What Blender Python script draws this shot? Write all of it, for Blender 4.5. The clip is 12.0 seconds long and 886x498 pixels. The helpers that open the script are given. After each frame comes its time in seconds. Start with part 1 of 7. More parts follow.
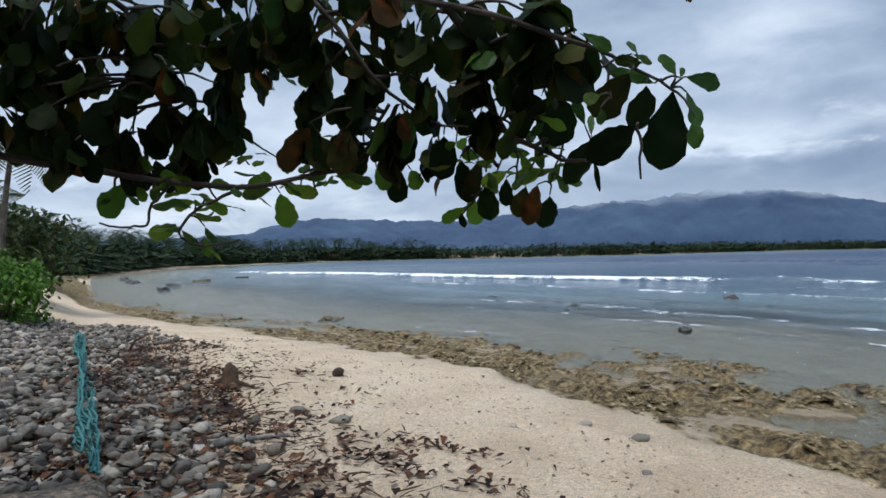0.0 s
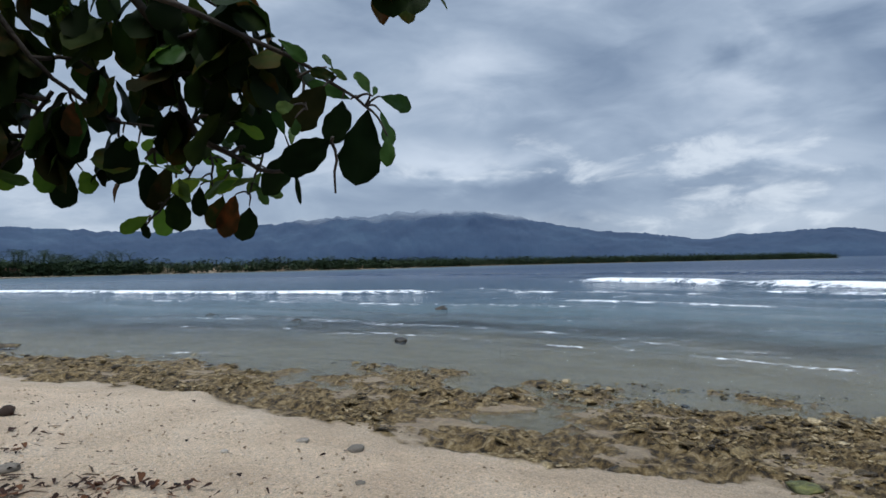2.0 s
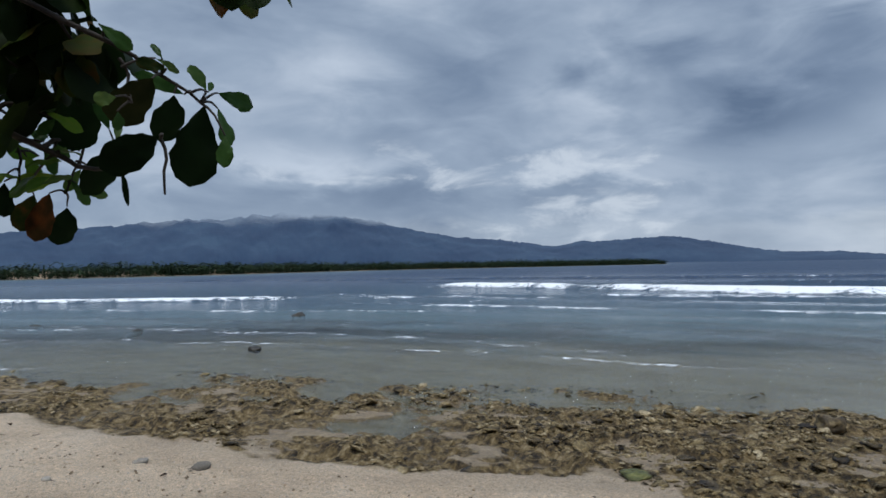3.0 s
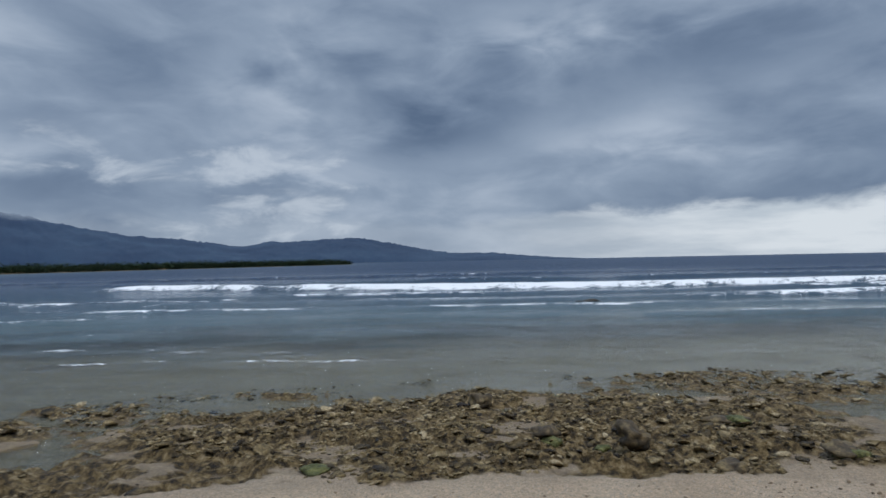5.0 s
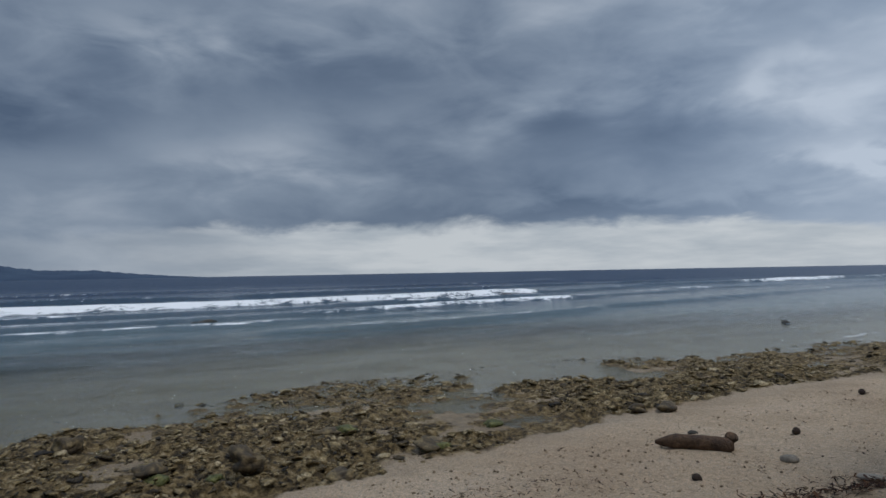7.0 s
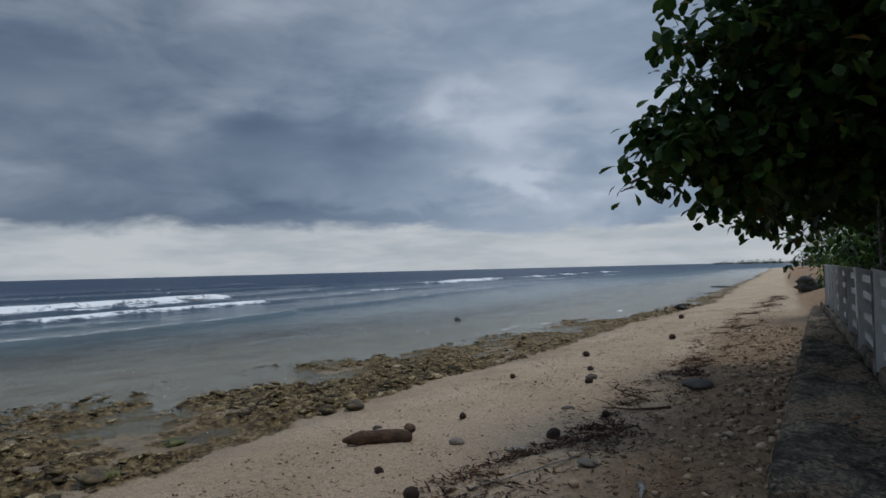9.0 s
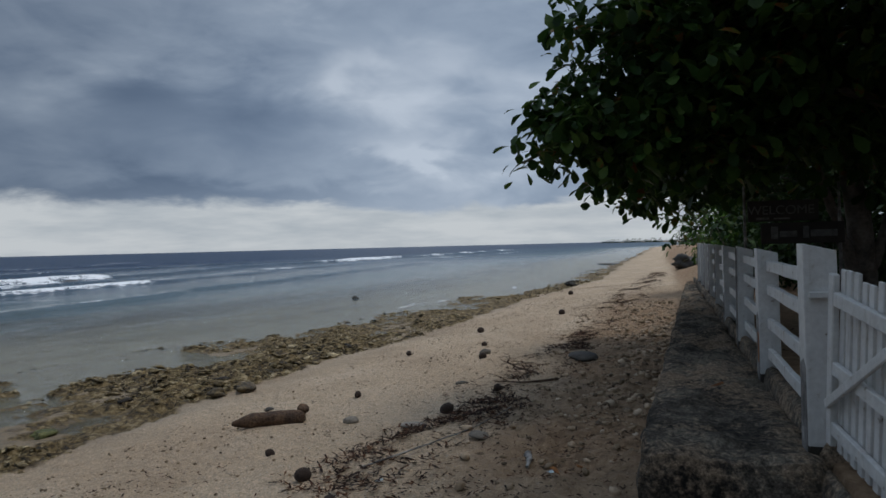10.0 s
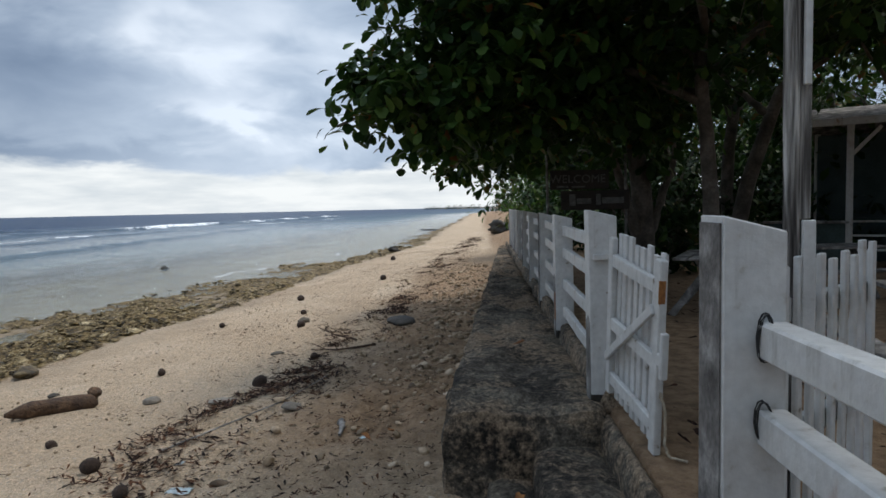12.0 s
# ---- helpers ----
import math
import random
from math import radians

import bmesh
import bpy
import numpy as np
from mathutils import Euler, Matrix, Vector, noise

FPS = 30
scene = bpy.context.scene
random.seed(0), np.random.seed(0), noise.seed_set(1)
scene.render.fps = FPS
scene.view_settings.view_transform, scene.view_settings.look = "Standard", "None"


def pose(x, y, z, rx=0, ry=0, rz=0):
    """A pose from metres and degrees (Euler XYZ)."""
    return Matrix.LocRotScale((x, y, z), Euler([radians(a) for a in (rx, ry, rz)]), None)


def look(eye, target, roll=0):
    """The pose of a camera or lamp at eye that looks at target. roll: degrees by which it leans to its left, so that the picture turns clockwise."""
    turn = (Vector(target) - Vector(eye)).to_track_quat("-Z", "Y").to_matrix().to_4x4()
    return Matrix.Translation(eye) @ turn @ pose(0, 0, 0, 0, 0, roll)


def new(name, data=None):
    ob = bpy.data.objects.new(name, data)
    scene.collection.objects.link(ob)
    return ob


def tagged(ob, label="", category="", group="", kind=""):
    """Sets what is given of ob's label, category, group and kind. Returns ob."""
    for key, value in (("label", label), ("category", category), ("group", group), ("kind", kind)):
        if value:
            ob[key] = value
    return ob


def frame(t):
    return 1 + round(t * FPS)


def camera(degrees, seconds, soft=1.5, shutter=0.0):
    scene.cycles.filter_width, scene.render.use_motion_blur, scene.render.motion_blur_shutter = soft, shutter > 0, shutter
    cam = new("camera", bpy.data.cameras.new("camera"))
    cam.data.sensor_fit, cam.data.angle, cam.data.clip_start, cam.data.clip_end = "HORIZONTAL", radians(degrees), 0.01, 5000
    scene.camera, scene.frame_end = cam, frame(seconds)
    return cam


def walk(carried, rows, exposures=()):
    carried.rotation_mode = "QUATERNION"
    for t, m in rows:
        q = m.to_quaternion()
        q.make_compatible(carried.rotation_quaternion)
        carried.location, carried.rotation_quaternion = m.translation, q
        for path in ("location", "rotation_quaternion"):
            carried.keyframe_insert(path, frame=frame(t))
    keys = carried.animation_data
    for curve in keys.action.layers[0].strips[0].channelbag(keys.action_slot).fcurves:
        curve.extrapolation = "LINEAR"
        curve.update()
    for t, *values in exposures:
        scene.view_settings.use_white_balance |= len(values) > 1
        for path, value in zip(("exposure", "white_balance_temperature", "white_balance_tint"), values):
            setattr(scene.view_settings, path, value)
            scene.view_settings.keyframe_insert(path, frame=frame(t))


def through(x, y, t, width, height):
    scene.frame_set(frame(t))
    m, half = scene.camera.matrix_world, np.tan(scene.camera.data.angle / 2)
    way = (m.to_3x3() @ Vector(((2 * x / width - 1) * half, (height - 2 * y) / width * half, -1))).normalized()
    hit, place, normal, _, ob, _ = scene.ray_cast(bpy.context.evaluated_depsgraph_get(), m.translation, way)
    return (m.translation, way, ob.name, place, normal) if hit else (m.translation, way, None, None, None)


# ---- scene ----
cam = camera(69.47, 12.0, soft=1.6)
PATH = [
    (0.0, pose(0.245, 0.057, 2.851, 90.30, 1.07, 151.88)),
    (0.5, pose(0.219, 0.056, 2.850, 90.91, 1.15, 145.87)),
    (1.0, pose(0.180, 0.054, 2.848, 90.93, 1.20, 139.73)),
    (1.5, pose(0.147, 0.055, 2.850, 91.14, 1.07, 133.46)),
    (2.0, pose(0.124, 0.064, 2.848, 91.18, 0.93, 127.58)),
    (2.5, pose(0.100, 0.075, 2.851, 91.29, 0.94, 121.40)),
    (3.0, pose(0.075, 0.094, 2.852, 91.46, 0.89, 115.12)),
    (5.0, pose(0.081, 0.187, 2.844, 91.04, 1.13, 87.74)),
    (5.5, pose(0.065, 0.215, 2.856, 92.47, 1.14, 79.75)),
    (6.0, pose(0.031, 0.246, 2.855, 93.41, 1.34, 71.77)),
    (6.5, pose(-0.047, 0.274, 2.840, 93.26, 1.24, 64.00)),
    (7.0, pose(-0.049, 0.273, 2.848, 92.09, 1.03, 54.65)),
    (7.5, pose(-0.050, 0.287, 2.858, 91.69, 1.02, 45.80)),
    (9.5, pose(-0.006, 0.377, 2.862, 91.20, 1.49, 23.26)),
    (10.0, pose(0.012, 0.413, 2.852, 89.71, 1.40, 18.86)),
    (10.5, pose(0.040, 0.451, 2.848, 87.98, 1.32, 15.50)),
    (11.0, pose(0.071, 0.490, 2.846, 86.76, 1.36, 12.05)),
    (11.5, pose(0.099, 0.531, 2.846, 86.33, 1.30, 7.71)),
    (12.0, pose(0.119, 0.556, 2.846, 86.31, 1.27, 3.30)),
]
EXPOSURES = [(0.0, 0.72, 6290, 10), (1.5, 0.52, 6340, 10), (2.5, 0.36, 6280, 10), (3.2, 0.20, 6240, 10), (5.0, 0.0, 6190, 10), (6.0, -0.32, 6190, 10),
             (7.5, -0.38, 6320, 10), (9.5, -0.46, 6320, 10), (10.5, -0.22, 6450, 10), (11.2, -0.02, 6530, 10), (12.0, 0.40, 6620, 10)]
walk(cam, PATH, EXPOSURES)

# ---- world and light: a bright overcast sky ----
SKY_LIFT = 1.0


def node(nt, kind, inputs=None, operation="", use_clamp=False, data_type="", blend_type="", interpolation_type="", attribute_name=""):
    """A shader node; an input takes a value or another node's output."""
    n = nt.nodes.new(kind)
    if operation:
        n.operation = operation
    if use_clamp:
        n.use_clamp = True
    if data_type:
        n.data_type = data_type
    if blend_type:
        n.blend_type = blend_type
    if interpolation_type:
        n.interpolation_type = interpolation_type
    if attribute_name:
        n.attribute_name = attribute_name
    for k, v in (inputs or {}).items():
        if hasattr(v, "is_linked"):
            nt.links.new(v, n.inputs[k])
        else:
            n.inputs[k].default_value = v
    return n


def mth(nt, op, a, b=0.0, c=0.0, clamp=False):
    n = node(nt, "ShaderNodeMath", operation=op, use_clamp=clamp)
    for i, v in enumerate((a, b, c)):
        if hasattr(v, "is_linked"):
            nt.links.new(v, n.inputs[i])
        else:
            n.inputs[i].default_value = v
    return n.outputs[0]


def ramp(nt, fac, stops):
    n = node(nt, "ShaderNodeValToRGB")
    e = n.color_ramp.elements
    while len(e) < len(stops):
        e.new(0.5)
    for el, (p, c) in zip(e, stops):
        el.position = p
        el.color = (*c, 1) if len(c) == 3 else c
    nt.links.new(fac, n.inputs[0])
    return n.outputs[0]


def mixc(nt, fac, a, b, mode="MIX"):
    n = node(nt, "ShaderNodeMix", data_type="RGBA", blend_type=mode)
    for k, v in ((0, fac), (6, a), (7, b)):
        if hasattr(v, "is_linked"):
            nt.links.new(v, n.inputs[k])
        elif k == 0:
            n.inputs[k].default_value = v
        else:
            n.inputs[k].default_value = (*v, 1)
    return n.outputs[2]


def remap(nt, v, a, b, lo=0.0, hi=1.0, smooth=True):
    return node(nt, "ShaderNodeMapRange", {0: v, 1: a, 2: b, 3: lo, 4: hi},
                interpolation_type="SMOOTHSTEP" if smooth else "LINEAR").outputs[0]


SUN_EL, SUN_AZ = radians(67), radians(65)
world = bpy.data.worlds.new("overcast_sky")
scene.world = world
world.use_nodes = True
nt = world.node_tree
nt.nodes.clear()
direction = node(nt, "ShaderNodeTexCoord").outputs["Generated"]
sep = node(nt, "ShaderNodeSeparateXYZ", {0: direction})
dx, dy, dz = sep.outputs
MIDDLE = radians(80)
across = mth(nt, "SUBTRACT", mth(nt, "MULTIPLY", dx, -math.cos(MIDDLE)), mth(nt, "MULTIPLY", dy, math.sin(MIDDLE)))
ahead = mth(nt, "SUBTRACT", mth(nt, "MULTIPLY", dy, math.cos(MIDDLE)), mth(nt, "MULTIPLY", dx, math.sin(MIDDLE)))
heading = mth(nt, "ADD", mth(nt, "ARCTAN2", across, ahead), MIDDLE)
height = mth(nt, "ARCSINE", dz)
# clouds in three sizes; the broad ones push the edges of the masses about
broad_v = node(nt, "ShaderNodeMapping", {0: direction, 3: (1.0, 1.0, 2.3)}).outputs[0]
broad = node(nt, "ShaderNodeTexNoise", {"Vector": broad_v, "Scale": 2.7, "Detail": 5.0, "Roughness": 0.50, "Distortion": 0.5}).outputs[0]
lump_v = node(nt, "ShaderNodeMapping", {0: direction, 2: (0.0, radians(12), radians(20)), 3: (1.0, 1.0, 2.6)}).outputs[0]
lump = node(nt, "ShaderNodeTexNoise", {"Vector": lump_v, "Scale": 7.5, "Detail": 6.0, "Roughness": 0.52, "Distortion": 0.35}).outputs[0]
low_v = node(nt, "ShaderNodeMapping", {0: direction, 3: (2.2, 2.2, 6.0)}).outputs[0]
low = node(nt, "ShaderNodeTexNoise", {"Vector": low_v, "Scale": 3.6, "Detail": 8.0, "Roughness": 0.60, "Distortion": 0.4}).outputs[0]
head_w = mth(nt, "ADD", heading, mth(nt, "MULTIPLY", mth(nt, "SUBTRACT", broad, 0.5), 0.45))
high_w = mth(nt, "ADD", height, mth(nt, "MULTIPLY", mth(nt, "SUBTRACT", lump, 0.5), 0.13))


def mass(h, e, sh, se, amount, lean=0.0):
    """A bank of cloud round a heading and a height in degrees: its spread, its tone and its lean."""
    a = mth(nt, "MULTIPLY", mth(nt, "SUBTRACT", head_w, radians(h)), 1 / radians(sh))
    b = mth(nt, "SUBTRACT", high_w, radians(e))
    b = mth(nt, "MULTIPLY_ADD", a, lean * radians(sh), b)
    b = mth(nt, "MULTIPLY", b, 1 / radians(se))
    r2 = mth(nt, "ADD", mth(nt, "MULTIPLY", a, a), mth(nt, "MULTIPLY", b, b))
    return mth(nt, "MULTIPLY", mth(nt, "EXPONENT", mth(nt, "MULTIPLY", r2, -1.0)), amount)


cover = mth(nt, "ADD", mth(nt, "MULTIPLY_ADD", broad, 0.26, 0.382), mth(nt, "MULTIPLY", mth(nt, "SUBTRACT", lump, 0.5), 0.20))
DARK_BANKS = ((95, 16, 7, 2.6, -0.068, -0.25), (87, 11.5, 8, 1.9, -0.10, 0.15), (64, 17, 14, 2.6, -0.062, 0.06), (45, 12.5, 6, 2.6, -0.10), (34, 12, 5, 4.2, -0.075),
             (41, 4.9, 13, 1.0, -0.055, -0.03), (92, 12, 5, 3, -0.04), (118, 15, 10, 4, -0.01), (50, 7.5, 10, 3, -0.03), (122, 5.6, 12, 1.2, -0.03))
LIGHT_BANKS = ((103, 15, 3.2, 5.5, 0.075, 0.5), (78, 20, 7, 2, 0.06), (70, 10.5, 11, 1.8, 0.05, -0.12), (26, 15, 2.6, 2.0, 0.09), (20, 13, 8, 5, 0.075), (24, 8.6, 3, 1.0, 0.07),
             (128, 9.2, 10, 1.5, 0.10), (101, 7.6, 5, 1.3, 0.07), (170, 8, 18, 8, 0.08), (125, 17, 10, 3.5, 0.03), (60, 24, 14, 4, 0.03))
for bank in DARK_BANKS + LIGHT_BANKS:
    cover = mth(nt, "ADD", cover, mass(*bank))
cloud = ramp(nt, cover, [(0.375, (0.105, 0.150, 0.228)), (0.455, (0.175, 0.230, 0.318)), (0.530, (0.275, 0.338, 0.428)), (0.63, (0.47, 0.53, 0.61))])
# broken white puffs low over the land
puffs = mth(nt, "ADD", mass(114, 8.4, 6, 2.0, 0.15), mass(104.5, 8.2, 5, 2.2, 0.19))
for bank in ((103, 3.6, 7, 1.2, 0.19), (129, 8.6, 8, 0.9, 0.10), (168, 4.5, 10, 2.5, 0.16), (183, 7, 6, 3, 0.12), (97, 7, 4, 1.0, 0.08)):
    puffs = mth(nt, "ADD", puffs, mass(*bank))
puff = remap(nt, mth(nt, "ADD", low, puffs), 0.54, 0.80)
puff = mth(nt, "MULTIPLY", puff, remap(nt, puffs, 0.01, 0.08))
cloud = mixc(nt, mth(nt, "MULTIPLY", puff, 0.75), cloud, (0.56, 0.61, 0.665))
# the clear strip under the deck out at sea; its upper edge is uneven
edge = mth(nt, "ADD", dz, mth(nt, "ADD", mth(nt, "MULTIPLY", mth(nt, "SUBTRACT", low, 0.5), 0.06), mth(nt, "MULTIPLY", mth(nt, "SUBTRACT", broad, 0.5), 0.06)))
seaward = remap(nt, mth(nt, "ADD", mth(nt, "MULTIPLY", dx, -0.45), mth(nt, "MULTIPLY", dy, 0.9)), 0.45, 0.86)
strip = mth(nt, "MULTIPLY", remap(nt, edge, 0.078, 0.058), mth(nt, "ADD", mth(nt, "MULTIPLY", seaward, 0.80), 0.12))
# the sky is lighter along the coast than out to sea
lift = remap(nt, dy, 0.55, 1.0, 1.0, 1.40)
cloud = mixc(nt, 1.0, cloud, node(nt, "ShaderNodeCombineXYZ", {0: lift, 1: lift, 2: lift}).outputs[0], "MULTIPLY")
veil = node(nt, "ShaderNodeTexNoise", {"Vector": node(nt, "ShaderNodeMapping", {0: direction, 3: (1.0, 1.0, 6.0)}).outputs[0], "Scale": 6.0, "Detail": 6.0, "Roughness": 0.55}).outputs[0]
pale = ramp(nt, veil, [(0.35, (0.54, 0.595, 0.64)), (0.6, (0.75, 0.785, 0.80))])
cloud = mixc(nt, strip, cloud, pale)
# brighter overhead, as overcast skies are
zen = remap(nt, dz, 0.40, 0.95, 1.0, 2.6)
cloud = mixc(nt, 1.0, cloud, node(nt, "ShaderNodeCombineXYZ", {0: zen, 1: zen, 2: zen}).outputs[0], "MULTIPLY")
sky = node(nt, "ShaderNodeTexSky")
sky.sky_type, sky.sun_disc, sky.sun_elevation, sky.sun_rotation = "NISHITA", False, SUN_EL, SUN_AZ
bg1 = node(nt, "ShaderNodeBackground", {0: sky.outputs[0], 1: 0.05})
bg2 = node(nt, "ShaderNodeBackground", {0: cloud, 1: SKY_LIFT})
both = node(nt, "ShaderNodeMixShader", {0: 0.94, 1: bg1.outputs[0], 2: bg2.outputs[0]})
nt.links.new(both.outputs[0], node(nt, "ShaderNodeOutputWorld").inputs[0])

sun = new("sun", bpy.data.lights.new("sun", "SUN"))
sun.data.energy, sun.data.angle, sun.data.color = 1.5, radians(20), (1.0, 0.93, 0.83)
sun.matrix_basis = look((3.2, 1.5, 8.5), (0, 0, 0))

# ---- numbers helpers ----
rng = np.random.default_rng(7)


def vnoise(x, y, seed=0):
    """Smooth value noise in 0..1."""
    xi, yi = np.floor(x).astype(np.int64), np.floor(y).astype(np.int64)
    fx, fy = x - xi, y - yi
    fx, fy = fx * fx * (3 - 2 * fx), fy * fy * (3 - 2 * fy)

    def h(a, b):
        n = (a * 374761393 + b * 668265263 + seed * 974711) & 0x7FFFFFFF
        n = ((n ^ (n >> 13)) * 1274126177) & 0x7FFFFFFF
        return ((n ^ (n >> 16)) & 0xFFFF) / 65535.0
    a, b, c, d = h(xi, yi), h(xi + 1, yi), h(xi, yi + 1), h(xi + 1, yi + 1)
    return (a * (1 - fx) + b * fx) * (1 - fy) + (c * (1 - fx) + d * fx) * fy


def fbm(x, y, octaves=4, seed=0):
    s, amp, tot = 0.0, 1.0, 0.0
    for k in range(octaves):
        s = s + amp * vnoise(x * 2 ** k + 17.3 * k, y * 2 ** k - 9.1 * k, seed + k)
        tot += amp
        amp *= 0.5
    return s / tot


def sstep(a, b, x):
    t = np.clip((x - a) / (b - a), 0, 1)
    return t * t * (3 - 2 * t)


# ---- the lie of the land ----
NEAR_SHORE = [(-4.2, 278), (-5.2, 120), (-6.5, 48.5), (-9.9, 31.6), (-11.6, 20), (-13.2, 16.5), (-14.6, 9), (-14.6, 2), (-14.2, -3),
              (-13.2, -7), (-12.8, -14), (-9.6, -20), (-7.4, -26), (-5.5, -29), (-3, -38.8), (0.3, -52), (2.2, -66)]
BAY_SHORE = [(4, -90), (-1, -119), (-23, -188), (-69, -236), (-126, -240), (-200, -220), (-360, -234), (-550, -180), (-760, -110), (-895, -88),
             (-915, -110), (-700, -420), (-700, -4900), (4900, -4900), (4900, 4900), (300, 4900)]
FAR_SHORE = [(-60, 1560), (-115, 1500), (-60, 1440), (25, 1200), (25, 420)]
SHORE = np.array(FAR_SHORE + NEAR_SHORE + BAY_SHORE, float)


def shore_distance(x, y):
    """Metres from the water's edge, positive inland."""
    best = np.full(x.shape, 1e12)
    inside = np.zeros(x.shape, bool)
    for (ax, ay), (bx, by) in zip(SHORE, np.roll(SHORE, -1, axis=0)):
        ex, ey = bx - ax, by - ay
        t = np.clip(((x - ax) * ex + (y - ay) * ey) / (ex * ex + ey * ey), 0, 1)
        best = np.minimum(best, (x - ax - t * ex) ** 2 + (y - ay - t * ey) ** 2)
        if ay != by:
            inside ^= ((ay > y) != (by > y)) & (x < ex * (y - ay) / (by - ay) + ax)
    return np.where(inside, 1, -1) * np.sqrt(best)


REEF_Y = [-120, -66, -40, -28, -18, -10, 0, 8, 14, 22, 32, 50, 90, 280]
REEF_W = [5, 4.5, 3.6, 3.4, 4.4, 5.8, 6.6, 6.9, 6.0, 4.5, 3.6, 2.2, 1.4, 1]


def reef_width(y):
    return np.interp(y, REEF_Y, REEF_W)


def reef_mask(x, y, d):
    """Where the dead-coral shelf lies: 0 to 1."""
    w = reef_width(y) + 0.9 * (fbm(x * 0.9, y * 0.9, 3, 5) - 0.5)
    near = np.exp(-((x + 5) ** 2) / 9000 - (y / 200) ** 2)
    return sstep(-2.6, 0.2, d + 2.2 * (fbm(x * 0.45, y * 0.45, 3, 8) - 0.5)) * sstep(0.35, -0.35, d - w) * near


def reef_patch(x, y):
    """High where the dead coral stands in plates, low in the pools between."""
    return fbm(x * 0.62, y * 0.36, 4, 871)


def reef_cover(x, y):
    """How far coral, not sand, covers the shelf."""
    return 0.40 + 0.60 * sstep(0.33, 0.42, fbm(x * 1.7, y * 1.2, 4, 877))


def ground_z(x, y, fine=True):
    d = shore_distance(x, y)
    w = reef_width(y)
    sand = 0.16 + 0.088 * (d - w)
    z = np.where(d < w, -0.055 + 0.215 * d / w, sand)
    z = np.where(d < 0, np.maximum(-4.0, -0.055 + 0.045 * d), z)
    z = np.minimum(z, 0.86 + 0.012 * np.maximum(d - 14, 0))
    z = np.minimum(z, 2.4)
    # terrace behind the sea wall, and the bank that goes on from it
    hard = sstep(0.94, 1.0, x) * sstep(-4.2, -4.0, y) * sstep(25.0, 23.5, y)
    soft = sstep(0.6, 4.0, x) * (1 - hard) * np.exp(-(np.maximum(np.abs(y) - 60, 0) / 40) ** 2)
    z = z + (1.42 - z) * np.maximum(hard, 0)
    z = np.where(z < 1.42, z + (1.30 - z) * soft * (x > 0), z)
    r = reef_mask(x, y, d)
    if fine:
        lump = fbm(x * 1.1, y * 1.1, 5, 21)
        crag = np.abs(fbm(x * 3.6, y * 3.6, 4, 31) - 0.5) * 2
        pool = sstep(0.49, 0.41, reef_patch(x, y))
        z = z + r * reef_cover(x, y) ** 2 * (0.26 * (lump - 0.47) + 0.20 * (0.35 - crag) + 0.13 * (0.3 - np.abs(fbm(x * 9.0, y * 9.0, 2, 33) - 0.5) * 2.2) - 0.13 * pool)
        dry = sstep(0.1, 0.6, d - w) * (1 - hard)
        z = z + dry * (0.06 * (fbm(x * 0.8, y * 0.8, 3, 41) - 0.5) + 0.085 * (fbm(x * 4.0, y * 4.0, 3, 43) - 0.5) + 0.035 * (fbm(x * 11.0, y * 11.0, 2, 45) - 0.5))
        rough = sstep(-4.2, -1.5, x) * sstep(3.5, 6.0, y) * sstep(60, 30, y) * (1 - hard)
        z = z + rough * 0.20 * (fbm(x * 4.2, y * 4.2, 3, 47) - 0.5)
    return z


def gz(x, y):
    return float(ground_z(np.array([float(x)]), np.array([float(y)]))[0])


# ---- mesh helpers ----
def raw_mesh(name, verts, faces, mats, smooth=True, mat_index=None, attrs=None):
    """A mesh from numpy arrays; faces is (n, 3) or (n, 4)."""
    me = bpy.data.meshes.new(name)
    nv, (nf, k) = len(verts), faces.shape
    me.vertices.add(nv)
    me.vertices.foreach_set("co", np.ascontiguousarray(verts, np.float32).ravel())
    me.loops.add(nf * k)
    me.loops.foreach_set("vertex_index", np.ascontiguousarray(faces, np.int32).ravel())
    me.polygons.add(nf)
    me.polygons.foreach_set("loop_start", np.arange(0, nf * k, k, dtype=np.int32))
    me.polygons.foreach_set("loop_total", np.full(nf, k, np.int32))
    me.polygons.foreach_set("use_smooth", np.full(nf, smooth, bool))
    for m in mats if isinstance(mats, (list, tuple)) else [mats]:
        me.materials.append(m)
    if mat_index is not None:
        me.polygons.foreach_set("material_index", np.ascontiguousarray(mat_index, np.int32))
    for key, vals in (attrs or {}).items():
        me.attributes.new(key, "FLOAT", "POINT").data.foreach_set("value", np.ascontiguousarray(vals, np.float32))
    me.update(calc_edges=True)
    return me


def bm_mesh(name, bm, mats, smooth=False):
    me = bpy.data.meshes.new(name)
    for f in bm.faces:
        f.smooth = smooth
    bm.to_mesh(me)
    bm.free()
    for m in mats if isinstance(mats, (list, tuple)) else [mats]:
        me.materials.append(m)
    return me


def thing(name, at, label, category, group="", kind=""):
    """An empty at a thing's base, to hold its parts."""
    ob = new(name)
    ob.empty_display_size = 0.2
    ob.matrix_basis = at if isinstance(at, Matrix) else Matrix.Translation(at)
    return tagged(ob, label, category, group, kind)


def part(name, data, material, parent, label="", m=None):
    """Links a bmesh or mesh as one part, in its parent's own space."""
    me = bm_mesh(name, data, material) if isinstance(data, bmesh.types.BMesh) else data
    ob = new(name, me)
    ob.parent = parent
    if m is not None:
        ob.matrix_basis = m
    return tagged(ob, label)


